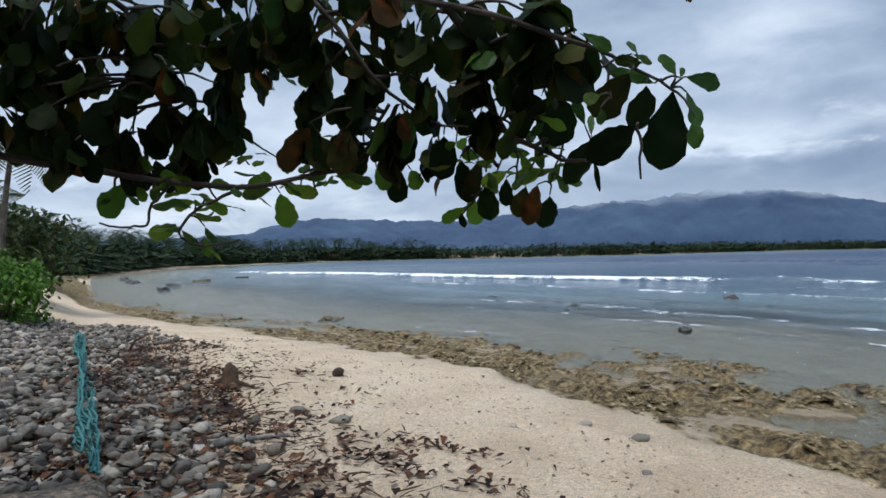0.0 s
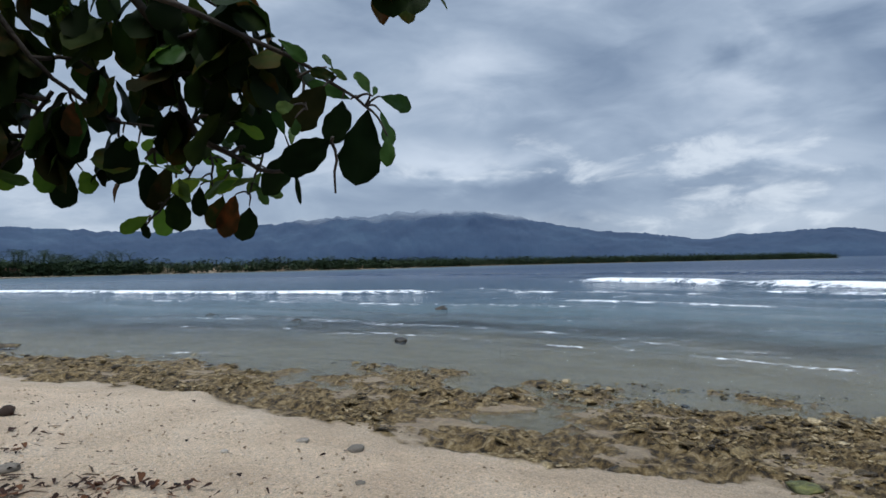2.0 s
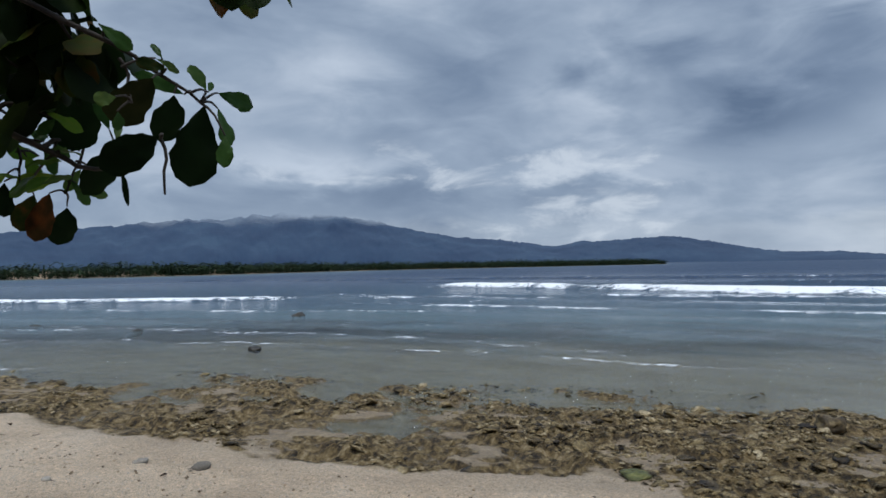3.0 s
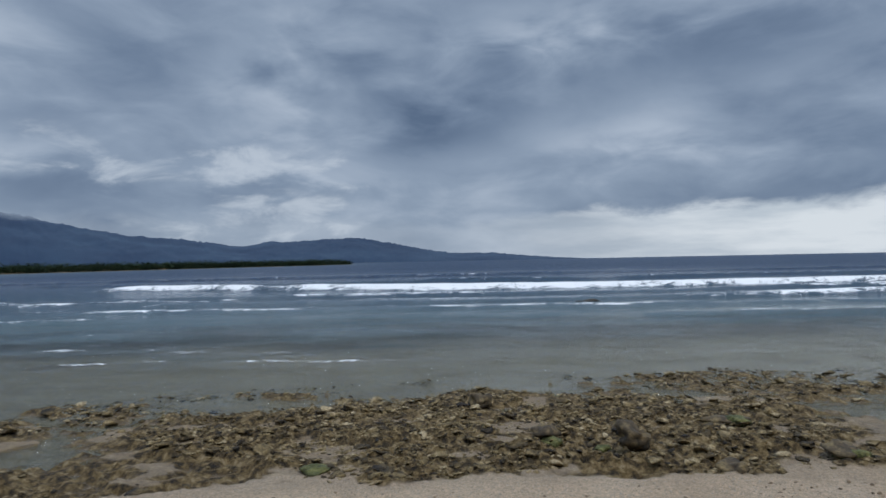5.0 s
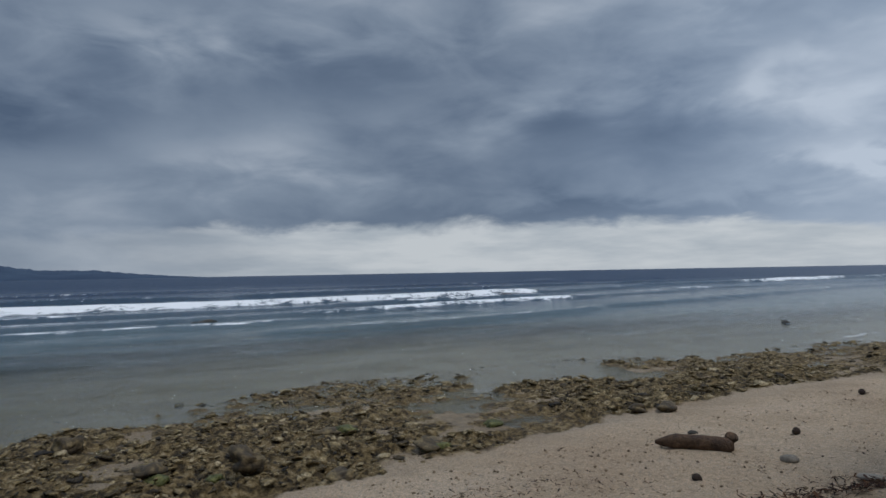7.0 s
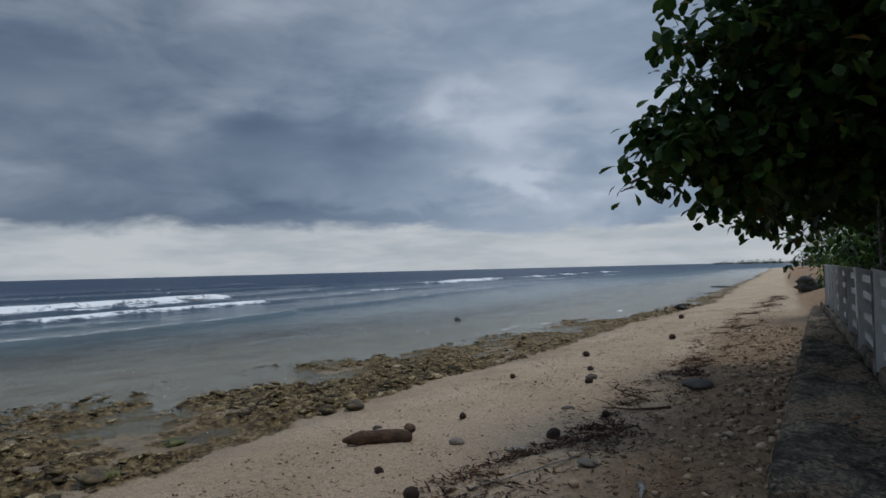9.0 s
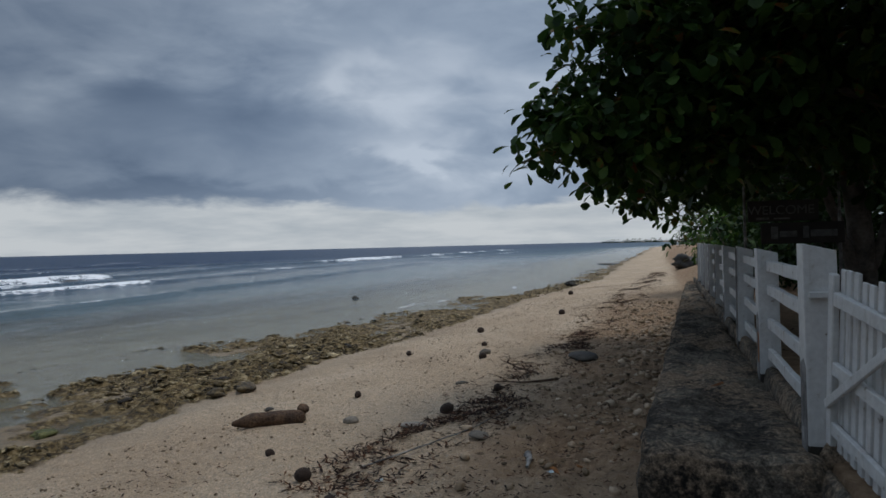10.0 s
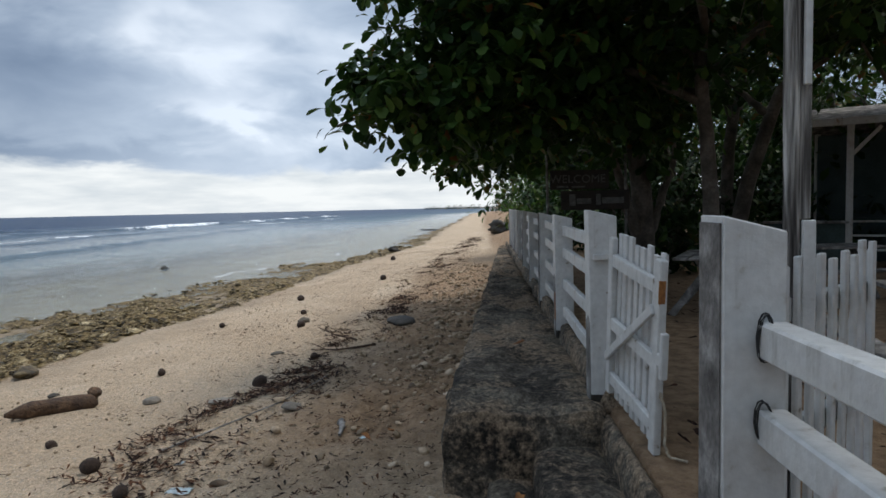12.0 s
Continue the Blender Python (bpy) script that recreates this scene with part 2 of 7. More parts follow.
def box(bm, lo, hi, bevel=0.0, m=None, jitter=0.0):
    """A bevelled box from corner to corner, added to bm."""
    lo, hi = Vector(lo), Vector(hi)
    made = bmesh.ops.create_cube(bm, size=1)["verts"]
    for v in made:
        v.co = Vector([(lo[i] + hi[i]) / 2 + v.co[i] * (hi[i] - lo[i]) + random.uniform(-jitter, jitter) for i in range(3)])
    if bevel:
        edges = list({e for v in made for e in v.link_edges})
        made = bmesh.ops.bevel(bm, geom=edges, offset=bevel, segments=1, affect="EDGES")["verts"] + [v for v in made if v.is_valid]
    if m is not None:
        for v in set(made):
            if v.is_valid:
                v.co = m @ v.co
    return bm


def beam(a, b, w, h, bevel=0.006, bm=None):
    """A bevelled board from a to b, w wide and h high."""
    a, b = Vector(a), Vector(b)
    bm = bm or bmesh.new()
    q = (b - a).to_track_quat("X", "Z").to_matrix().to_4x4()
    return box(bm, (0, -w / 2, -h / 2), ((b - a).length, w / 2, h / 2), bevel, Matrix.Translation(a) @ q)


def tube_arrays(pts, radii, sides=6):
    """A tapered tube along points: vertices and quads."""
    pts = np.array(pts, float)
    n = len(pts)
    tan = np.gradient(pts, axis=0)
    tan /= np.linalg.norm(tan, axis=1, keepdims=True) + 1e-9
    ref = np.where(np.abs(tan[:, 2:3]) > 0.9, [[1.0, 0, 0]], [[0, 0, 1.0]])
    a = np.cross(tan, ref)
    a /= np.linalg.norm(a, axis=1, keepdims=True)
    b = np.cross(tan, a)
    ang = np.arange(sides) * 2 * np.pi / sides
    v = pts[:, None] + np.array(radii)[:, None, None] * (a[:, None] * np.cos(ang)[None, :, None] + b[:, None] * np.sin(ang)[None, :, None])
    i = np.arange(n - 1)[:, None] * sides
    j = np.arange(sides)[None]
    k = (j + 1) % sides
    f = np.stack([i + j, i + k, i + sides + k, i + sides + j], -1).reshape(-1, 4)
    return v.reshape(-1, 3), f


def wander(pts, steps, amount, seed):
    """Points along a smooth, slightly crooked line through pts."""
    pts = np.array(pts, float)
    t = np.linspace(0, len(pts) - 1, steps)
    out = np.stack([np.interp(t, np.arange(len(pts)), pts[:, i]) for i in range(3)], 1)
    for _ in range(2):
        out[1:-1] = (out[:-2] + 2 * out[1:-1] + out[2:]) / 4
    r = np.random.default_rng(seed)
    off = r.normal(0, amount, out.shape)
    off[0] = 0
    off[1:-1] = (off[:-2] + off[1:-1] + off[2:]) / 3
    return out + off


def join_arrays(items):
    vs, fs, n = [], [], 0
    for v, f in items:
        vs.append(v)
        fs.append(f + n)
        n += len(v)
    return np.concatenate(vs), np.concatenate(fs)


def scatter(template, places, turns, scales):
    """Copies of (verts, faces) with (n, 3) places, (n, 3, 3) turns and (n, 3) scales, joined."""
    v, f = template
    out = np.einsum("nij,nvj->nvi", turns, v[None] * scales[:, None]) + places[:, None]
    faces = f[None] + (np.arange(len(places)) * len(v))[:, None, None]
    return out.reshape(-1, 3), faces.reshape(-1, f.shape[1])


def turns_from(zrot, tilt, tiltdir):
    """Rotation matrices: turned about z, then tilted towards a heading."""
    cz, sz = np.cos(zrot), np.sin(zrot)
    o, l = np.zeros_like(cz), np.ones_like(cz)
    rz = np.stack([np.stack([cz, -sz, o], -1), np.stack([sz, cz, o], -1), np.stack([o, o, l], -1)], 1)
    ax, ay = -np.sin(tiltdir), np.cos(tiltdir)
    c, s = np.cos(tilt), np.sin(tilt)
    rt = np.stack([np.stack([c + ax * ax * (1 - c), ax * ay * (1 - c), ay * s], -1),
                   np.stack([ax * ay * (1 - c), c + ay * ay * (1 - c), -ax * s], -1),
                   np.stack([-ay * s, ax * s, c], -1)], 1)
    return np.einsum("nij,njk->nik", rt, rz)


def lump_template(sub, seed, squash=0.6, rough=0.25):
    """A water-worn stone: an icosphere pushed in and out, with flattened sides."""
    bm = bmesh.new()
    bmesh.ops.create_icosphere(bm, subdivisions=sub, radius=0.5)
    r = random.Random(seed)
    off = Vector((r.uniform(-9, 9), r.uniform(-9, 9), r.uniform(-9, 9)))
    for v in bm.verts:
        n = noise.noise(v.co * 2.2 + off) * rough + noise.noise(v.co * 5 + off) * rough * 0.45 + noise.noise(v.co * 11 + off) * rough * 0.2
        v.co *= 1 + n
        v.co.z *= squash
    bm.verts.index_update()
    vs = np.array([v.co[:] for v in bm.verts])
    fs = np.array([[v.index for v in f.verts] for f in bm.faces])
    bm.free()
    return vs, fs


# ---- materials ----
def material(name, stops, scale=3.0, detail=6.0, rough=0.8, bump=0.2, bump_scale=40.0, fine=0.25, metal=0.0, spec=0.5, coords="Object",
             random_by="", distort=0.3, bump_depth=0.01):
    """Colour by broad noise over the given stops, darkened and lightened by a finer grain, with a fine relief."""
    m = bpy.data.materials.new(name)
    m.use_nodes = True
    nt = m.node_tree
    p = nt.nodes["Principled BSDF"]
    co = node(nt, "ShaderNodeTexCoord").outputs[coords]
    a = node(nt, "ShaderNodeTexNoise", {"Vector": co, "Scale": scale, "Detail": detail, "Distortion": distort}).outputs[0]
    g = node(nt, "ShaderNodeTexNoise", {"Vector": co, "Scale": bump_scale, "Detail": 4.0, "Roughness": 0.6}).outputs[0]
    fac = a
    if random_by == "object":
        fac = mth(nt, "ADD", mth(nt, "MULTIPLY", a, 0.45), mth(nt, "MULTIPLY", node(nt, "ShaderNodeObjectInfo").outputs["Random"], 0.6), clamp=True)
    elif random_by == "crust":
        fac = mth(nt, "ADD", mth(nt, "MULTIPLY", mth(nt, "SUBTRACT", a, 0.5), 1.5), mth(nt, "MULTIPLY_ADD", node(nt, "ShaderNodeNewGeometry").outputs["Random Per Island"], 0.36, 0.32), clamp=True)
    elif random_by == "island":
        fac = mth(nt, "ADD", mth(nt, "MULTIPLY", a, 0.45), mth(nt, "MULTIPLY", node(nt, "ShaderNodeNewGeometry").outputs["Random Per Island"], 0.6), clamp=True)
    c = ramp(nt, fac, stops)
    gr = remap(nt, g, 0.3, 0.7, 1 - fine, 1 + fine, False)
    c = mixc(nt, 1.0, c, node(nt, "ShaderNodeCombineXYZ", {0: gr, 1: gr, 2: gr}).outputs[0], "MULTIPLY")
    nt.links.new(c, p.inputs["Base Color"])
    p.inputs["Roughness"].default_value, p.inputs["Metallic"].default_value = rough, metal
    p.inputs["Specular IOR Level"].default_value = spec
    b = node(nt, "ShaderNodeBump", {"Height": g, "Strength": bump, "Distance": bump_depth})
    nt.links.new(b.outputs[0], p.inputs["Normal"])
    return m


def leaf_material(name, stops, through=0.35, rough=0.45, by="island", blotch=14.0, spotty=0.35, gloss=0.12):
    """Leaves: gloss on top, light coming through, tone varied from leaf to leaf."""
    m = bpy.data.materials.new(name)
    m.use_nodes = True
    nt = m.node_tree
    p = nt.nodes["Principled BSDF"]
    rnd = node(nt, "ShaderNodeObjectInfo").outputs["Random"] if by == "object" else node(nt, "ShaderNodeNewGeometry").outputs["Random Per Island"]
    co = node(nt, "ShaderNodeTexCoord").outputs["Object"]
    n = node(nt, "ShaderNodeTexNoise", {"Vector": co, "Scale": blotch, "Detail": 4.0}).outputs[0]
    fac = mth(nt, "ADD", mth(nt, "MULTIPLY", n, spotty), mth(nt, "SUBTRACT", mth(nt, "MULTIPLY", rnd, 1.3 - spotty), 0.15), clamp=True)
    c = ramp(nt, fac, stops)
    nt.links.new(c, p.inputs["Base Color"])
    p.inputs["Roughness"].default_value = rough
    p.inputs["Specular IOR Level"].default_value = gloss
    t = node(nt, "ShaderNodeBsdfTranslucent", {0: c})
    mix = node(nt, "ShaderNodeMixShader", {0: through, 1: p.outputs[0], 2: t.outputs[0]})
    nt.links.new(mix.outputs[0], nt.nodes["Material Output"].inputs[0])
    b = node(nt, "ShaderNodeBump", {"Height": n, "Strength": 0.25, "Distance": 0.01})
    nt.links.new(b.outputs[0], p.inputs["Normal"])
    return m


def ground_material():
    """Coral sand with grit; wet and dark where it lies low; algae-brown dead coral on the shelf."""
    m = bpy.data.materials.new("beach_ground")
    m.use_nodes = True
    nt = m.node_tree
    p = nt.nodes["Principled BSDF"]
    co = node(nt, "ShaderNodeTexCoord").outputs["Object"]
    z = node(nt, "ShaderNodeSeparateXYZ", {0: co}).outputs[2]
    reef = node(nt, "ShaderNodeAttribute", attribute_name="reef").outputs["Fac"]
    soil_shade = node(nt, "ShaderNodeAttribute", attribute_name="soil_shade").outputs["Fac"]
    broad = node(nt, "ShaderNodeTexNoise", {"Vector": co, "Scale": 0.7, "Detail": 5.0}).outputs[0]
    grit = node(nt, "ShaderNodeTexNoise", {"Vector": co, "Scale": 55.0, "Detail": 5.0, "Roughness": 0.7}).outputs[0]
    mid = node(nt, "ShaderNodeTexNoise", {"Vector": co, "Scale": 7.0, "Detail": 6.0, "Roughness": 0.65}).outputs[0]
    sand = ramp(nt, broad, [(0.3, (0.57, 0.435, 0.30)), (0.5, (0.68, 0.53, 0.370)), (0.7, (0.74, 0.595, 0.435))])
    bits = node(nt, "ShaderNodeTexVoronoi", {"Vector": co, "Scale": 26.0, "Randomness": 1.0})
    chip = mth(nt, "MULTIPLY", remap(nt, bits.outputs["Distance"], 0.32, 0.20), remap(nt, mid, 0.38, 0.52))
    specks = node(nt, "ShaderNodeTexVoronoi", {"Vector": co, "Scale": 11.0, "Randomness": 1.0})
    speck = mth(nt, "MULTIPLY", remap(nt, specks.outputs["Distance"], 0.20, 0.13), remap(nt, broad, 0.32, 0.48))
    sand = mixc(nt, mth(nt, "MULTIPLY", speck, 0.7), sand, mixc(nt, specks.outputs["Color"], (0.09, 0.065, 0.045), (0.72, 0.66, 0.58)))
    sand = mixc(nt, mth(nt, "MULTIPLY", chip, 0.75), sand, mixc(nt, bits.outputs["Color"], (0.75, 0.70, 0.62), (0.13, 0.10, 0.075)))
    gr = mth(nt, "MULTIPLY", remap(nt, grit, 0.3, 0.7, 0.55, 1.38, False), remap(nt, node(nt, "ShaderNodeTexNoise", {"Vector": co, "Scale": 16.0, "Detail": 5.0, "Roughness": 0.7}).outputs[0], 0.32, 0.68, 0.78, 1.24, False))
    sand = mixc(nt, 1.0, sand, node(nt, "ShaderNodeCombineXYZ", {0: gr, 1: gr, 2: gr}).outputs[0], "MULTIPLY")
    earth = ramp(nt, mid, [(0.3, (0.12, 0.068, 0.034)), (0.50, (0.29, 0.180, 0.100)), (0.72, (0.46, 0.31, 0.185))])
    sand = mixc(nt, soil_shade, sand, earth)
    wet = remap(nt, z, 0.27, 0.08)
    sand = mixc(nt, mth(nt, "MULTIPLY", wet, 0.50), sand, (0.20, 0.160, 0.110))
    coral = ramp(nt, mid, [(0.36, (0.020, 0.014, 0.007)), (0.46, (0.105, 0.070, 0.028)), (0.56, (0.25, 0.175, 0.075)), (0.72, (0.48, 0.38, 0.23))])
    crest = remap(nt, mth(nt, "ADD", z, mth(nt, "MULTIPLY", mth(nt, "SUBTRACT", mid, 0.5), 0.25)), -0.06, 0.03)
    c = mixc(nt, mth(nt, "MULTIPLY", remap(nt, reef, 0.25, 0.6), crest), sand, coral)
    nt.links.new(c, p.inputs["Base Color"])
    nt.links.new(remap(nt, wet, 0.0, 1.0, 0.9, 0.68), p.inputs["Roughness"])
    p.inputs["Specular IOR Level"].default_value = 0.3
    h = mth(nt, "ADD", mth(nt, "MULTIPLY", grit, 0.5), mid)
    b = node(nt, "ShaderNodeBump", {"Height": h, "Strength": 1.0, "Distance": 0.10})
    nt.links.new(b.outputs[0], p.inputs["Normal"])
    return m


def water_material():
    """Sea: clear over the shelf, blue-grey out deep; foam where the surf has broken."""
    m = bpy.data.materials.new("sea_water")
    m.use_nodes = True
    nt = m.node_tree
    p = nt.nodes["Principled BSDF"]
    co = node(nt, "ShaderNodeTexCoord").outputs["Object"]
    deep = node(nt, "ShaderNodeAttribute", attribute_name="deep").outputs["Fac"]
    foam = node(nt, "ShaderNodeAttribute", attribute_name="foam").outputs["Fac"]
    far = node(nt, "ShaderNodeAttribute", attribute_name="far").outputs["Fac"]
    n1 = node(nt, "ShaderNodeTexNoise", {"Vector": node(nt, "ShaderNodeMapping", {0: co, 3: (0.9, 0.38, 1)}).outputs[0], "Scale": 0.5, "Detail": 6.0, "Roughness": 0.6}).outputs[0]
    n2 = node(nt, "ShaderNodeTexNoise", {"Vector": node(nt, "ShaderNodeMapping", {0: co, 3: (1.0, 0.45, 1)}).outputs[0], "Scale": 3.4, "Detail": 5.0, "Roughness": 0.6, "Distortion": 0.6}).outputs[0]
    tone = mth(nt, "ADD", deep, mth(nt, "MULTIPLY", mth(nt, "SUBTRACT", n1, 0.5), 0.35), clamp=True)
    body = ramp(nt, tone, [(0.0, (0.160, 0.195, 0.185)), (0.25, (0.092, 0.140, 0.156)), (0.55, (0.034, 0.072, 0.106)), (1.0, (0.007, 0.028, 0.072))])
    nt.links.new(body, p.inputs["Base Color"])
    nt.links.new(remap(nt, far, 0.0, 1.0, 0.10, 0.36), p.inputs["Roughness"])
    p.inputs["IOR"].default_value = 1.33
    nt.links.new(remap(nt, far, 0.0, 1.0, 0.5, 0.20), p.inputs["Specular IOR Level"])
    n3 = node(nt, "ShaderNodeTexNoise", {"Vector": node(nt, "ShaderNodeMapping", {0: co, 2: (0, 0, 0.25), 3: (1.0, 0.30, 1)}).outputs[0], "Scale": 9.0, "Detail": 4.0, "Roughness": 0.6, "Distortion": 0.8}).outputs[0]
    h = mth(nt, "ADD", mth(nt, "ADD", n1, mth(nt, "MULTIPLY", n2, 0.75)), mth(nt, "MULTIPLY", n3, 0.12))
    b = node(nt, "ShaderNodeBump", {"Height": h, "Strength": remap(nt, far, 0.0, 0.8, 1.0, 0.38), "Distance": 0.32})
    nt.links.new(b.outputs[0], p.inputs["Normal"])
    # clear shallows
    clear = node(nt, "ShaderNodeBsdfTransparent", {0: (0.80, 0.89, 0.90, 1)})
    gloss = node(nt, "ShaderNodeBsdfGlossy", {"Color": (1, 1, 1, 1), "Roughness": 0.12, "Normal": b.outputs[0]})
    fres = node(nt, "ShaderNodeFresnel", {"IOR": 1.33, "Normal": b.outputs[0]})
    shallow = node(nt, "ShaderNodeMixShader", {0: fres.outputs[0], 1: clear.outputs[0], 2: gloss.outputs[0]})
    sea = node(nt, "ShaderNodeMixShader", {0: remap(nt, tone, 0.02, 0.34), 1: shallow.outputs[0], 2: p.outputs[0]})
    # foam
    fn = node(nt, "ShaderNodeTexNoise", {"Vector": node(nt, "ShaderNodeMapping", {0: co, 3: (1.0, 0.55, 1)}).outputs[0], "Scale": 1.5, "Detail": 9.0, "Roughness": 0.75, "Distortion": 0.8}).outputs[0]
    ff = mth(nt, "ADD", foam, mth(nt, "MULTIPLY", mth(nt, "SUBTRACT", fn, 0.5), 2.3))
    white = node(nt, "ShaderNodeBsdfPrincipled", {"Base Color": (0.86, 0.88, 0.90, 1), "Roughness": 0.8})
    out = node(nt, "ShaderNodeMixShader", {0: remap(nt, ff, 0.46, 0.80), 1: sea.outputs[0], 2: white.outputs[0]})
    nt.links.new(out.outputs[0], nt.nodes["Material Output"].inputs[0])
    return m


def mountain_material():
    """Far hills: the haze is put in as a dim blue emission over dark green; the tops fade out as into cloud."""
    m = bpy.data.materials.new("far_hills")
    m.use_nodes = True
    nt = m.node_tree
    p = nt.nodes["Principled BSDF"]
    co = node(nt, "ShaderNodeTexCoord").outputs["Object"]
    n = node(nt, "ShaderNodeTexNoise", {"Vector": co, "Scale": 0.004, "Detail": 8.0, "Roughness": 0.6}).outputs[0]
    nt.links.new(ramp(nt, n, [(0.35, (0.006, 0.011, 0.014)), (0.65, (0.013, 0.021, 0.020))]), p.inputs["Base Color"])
    # blue emission paints the haze of distance; the hills are no light source
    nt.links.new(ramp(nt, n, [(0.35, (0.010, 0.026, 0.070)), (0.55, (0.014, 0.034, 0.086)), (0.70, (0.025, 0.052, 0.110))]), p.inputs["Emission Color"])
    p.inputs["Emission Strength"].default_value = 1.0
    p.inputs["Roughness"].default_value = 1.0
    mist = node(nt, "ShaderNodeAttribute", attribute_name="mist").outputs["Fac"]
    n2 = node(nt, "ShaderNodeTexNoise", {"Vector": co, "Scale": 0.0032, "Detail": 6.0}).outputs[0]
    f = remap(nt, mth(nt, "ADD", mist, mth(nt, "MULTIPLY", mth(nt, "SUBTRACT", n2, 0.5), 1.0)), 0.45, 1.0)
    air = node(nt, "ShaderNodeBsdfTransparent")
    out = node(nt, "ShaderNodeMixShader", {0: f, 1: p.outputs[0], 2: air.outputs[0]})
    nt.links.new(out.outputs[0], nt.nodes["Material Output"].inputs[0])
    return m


GROUND = ground_material()
WATER = water_material()
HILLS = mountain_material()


def concrete_material():
    """Weathered sea-wall concrete: dark lichen and damp in blotches, brown sand in the hollows, grit and pits."""
    m = bpy.data.materials.new("old_concrete")
    m.use_nodes = True
    nt = m.node_tree
    p = nt.nodes["Principled BSDF"]
    co = node(nt, "ShaderNodeTexCoord").outputs["Object"]
    blot = node(nt, "ShaderNodeTexNoise", {"Vector": co, "Scale": 1.7, "Detail": 9.0, "Roughness": 0.68, "Distortion": 0.4}).outputs[0]
    sandy = node(nt, "ShaderNodeTexNoise", {"Vector": co, "Scale": 0.9, "Detail": 7.0, "Roughness": 0.7}).outputs[0]
    grit = node(nt, "ShaderNodeTexNoise", {"Vector": co, "Scale": 70.0, "Detail": 4.0, "Roughness": 0.75}).outputs[0]
    mid = node(nt, "ShaderNodeTexNoise", {"Vector": co, "Scale": 14.0, "Detail": 6.0, "Roughness": 0.65}).outputs[0]
    pits = node(nt, "ShaderNodeTexVoronoi", {"Vector": co, "Scale": 22.0, "Randomness": 1.0}).outputs["Distance"]
    c = ramp(nt, mth(nt, "ADD", mth(nt, "MULTIPLY", blot, 0.7), mth(nt, "MULTIPLY", mid, 0.3)), [(0.38, (0.024, 0.021, 0.017)), (0.47, (0.085, 0.072, 0.056)), (0.56, (0.175, 0.150, 0.115)), (0.68, (0.29, 0.25, 0.19))])
    c = mixc(nt, mth(nt, "MULTIPLY", remap(nt, mth(nt, "ADD", sandy, mth(nt, "MULTIPLY", mth(nt, "SUBTRACT", mid, 0.5), 0.5)), 0.45, 0.60), 0.65), c, (0.37, 0.265, 0.175))
    gr = mth(nt, "MULTIPLY", remap(nt, grit, 0.30, 0.70, 0.45, 1.55, False), remap(nt, node(nt, "ShaderNodeTexNoise", {"Vector": co, "Scale": 28.0, "Detail": 4.0, "Roughness": 0.7}).outputs[0], 0.32, 0.68, 0.55, 1.40, False))
    c = mixc(nt, 1.0, c, node(nt, "ShaderNodeCombineXYZ", {0: gr, 1: gr, 2: gr}).outputs[0], "MULTIPLY")
    nt.links.new(c, p.inputs["Base Color"])
    p.inputs["Roughness"].default_value = 0.92
    p.inputs["Specular IOR Level"].default_value = 0.25
    h = mth(nt, "ADD", mth(nt, "ADD", mid, mth(nt, "MULTIPLY", grit, 0.45)), mth(nt, "MULTIPLY", remap(nt, pits, 0.05, 0.30), 0.25))
    nt.links.new(node(nt, "ShaderNodeBump", {"Height": h, "Strength": 1.0, "Distance": 0.045}).outputs[0], p.inputs["Normal"])
    return m


CONCRETE = concrete_material()
WHITE = material("flaking_white_paint", [(0.27, (0.16, 0.135, 0.10)), (0.31, (0.42, 0.40, 0.36)), (0.36, (0.50, 0.495, 0.475)), (0.7, (0.58, 0.58, 0.56))], 12.0, 10, 0.5, 0.3, 30, 0.07, distort=0.0)
nt = WHITE.node_tree
base = nt.nodes["Principled BSDF"].inputs["Base Color"]
co_ = node(nt, "ShaderNodeTexCoord").outputs["Object"]
runs = node(nt, "ShaderNodeTexNoise", {"Vector": node(nt, "ShaderNodeMapping", {0: co_, 3: (1.0, 1.0, 0.12)}).outputs[0], "Scale": 16.0, "Detail": 6.0, "Roughness": 0.65}).outputs[0]
blot_ = node(nt, "ShaderNodeTexNoise", {"Vector": co_, "Scale": 3.0, "Detail": 6.0, "Roughness": 0.65}).outputs[0]
grime = mth(nt, "MULTIPLY", remap(nt, runs, 0.52, 0.72), remap(nt, blot_, 0.42, 0.62))
dirty = mixc(nt, mth(nt, "MULTIPLY", grime, 0.62), base.links[0].from_socket, (0.20, 0.18, 0.14))
rusty = node(nt, "ShaderNodeTexNoise", {"Vector": node(nt, "ShaderNodeMapping", {0: co_, 1: (3.1, 1.7, 0.4), 3: (1.0, 1.0, 0.5)}).outputs[0], "Scale": 2.6, "Detail": 7.0, "Roughness": 0.62}).outputs[0]
nt.links.new(mixc(nt, mth(nt, "MULTIPLY", remap(nt, rusty, 0.57, 0.70), 0.75), dirty, (0.30, 0.14, 0.05)), base)
lumps = node(nt, "ShaderNodeTexNoise", {"Vector": co_, "Scale": 9.0, "Detail": 5.0, "Roughness": 0.6}).outputs[0]
nt.links.new(node(nt, "ShaderNodeBump", {"Height": lumps, "Strength": 0.5, "Distance": 0.02}).outputs[0], nt.nodes["Principled BSDF"].inputs["Normal"])
RUST = material("rust_stain", [(0.35, (0.16, 0.06, 0.02)), (0.6, (0.33, 0.14, 0.04))], 8, 6, 0.9, 0.3, 60)
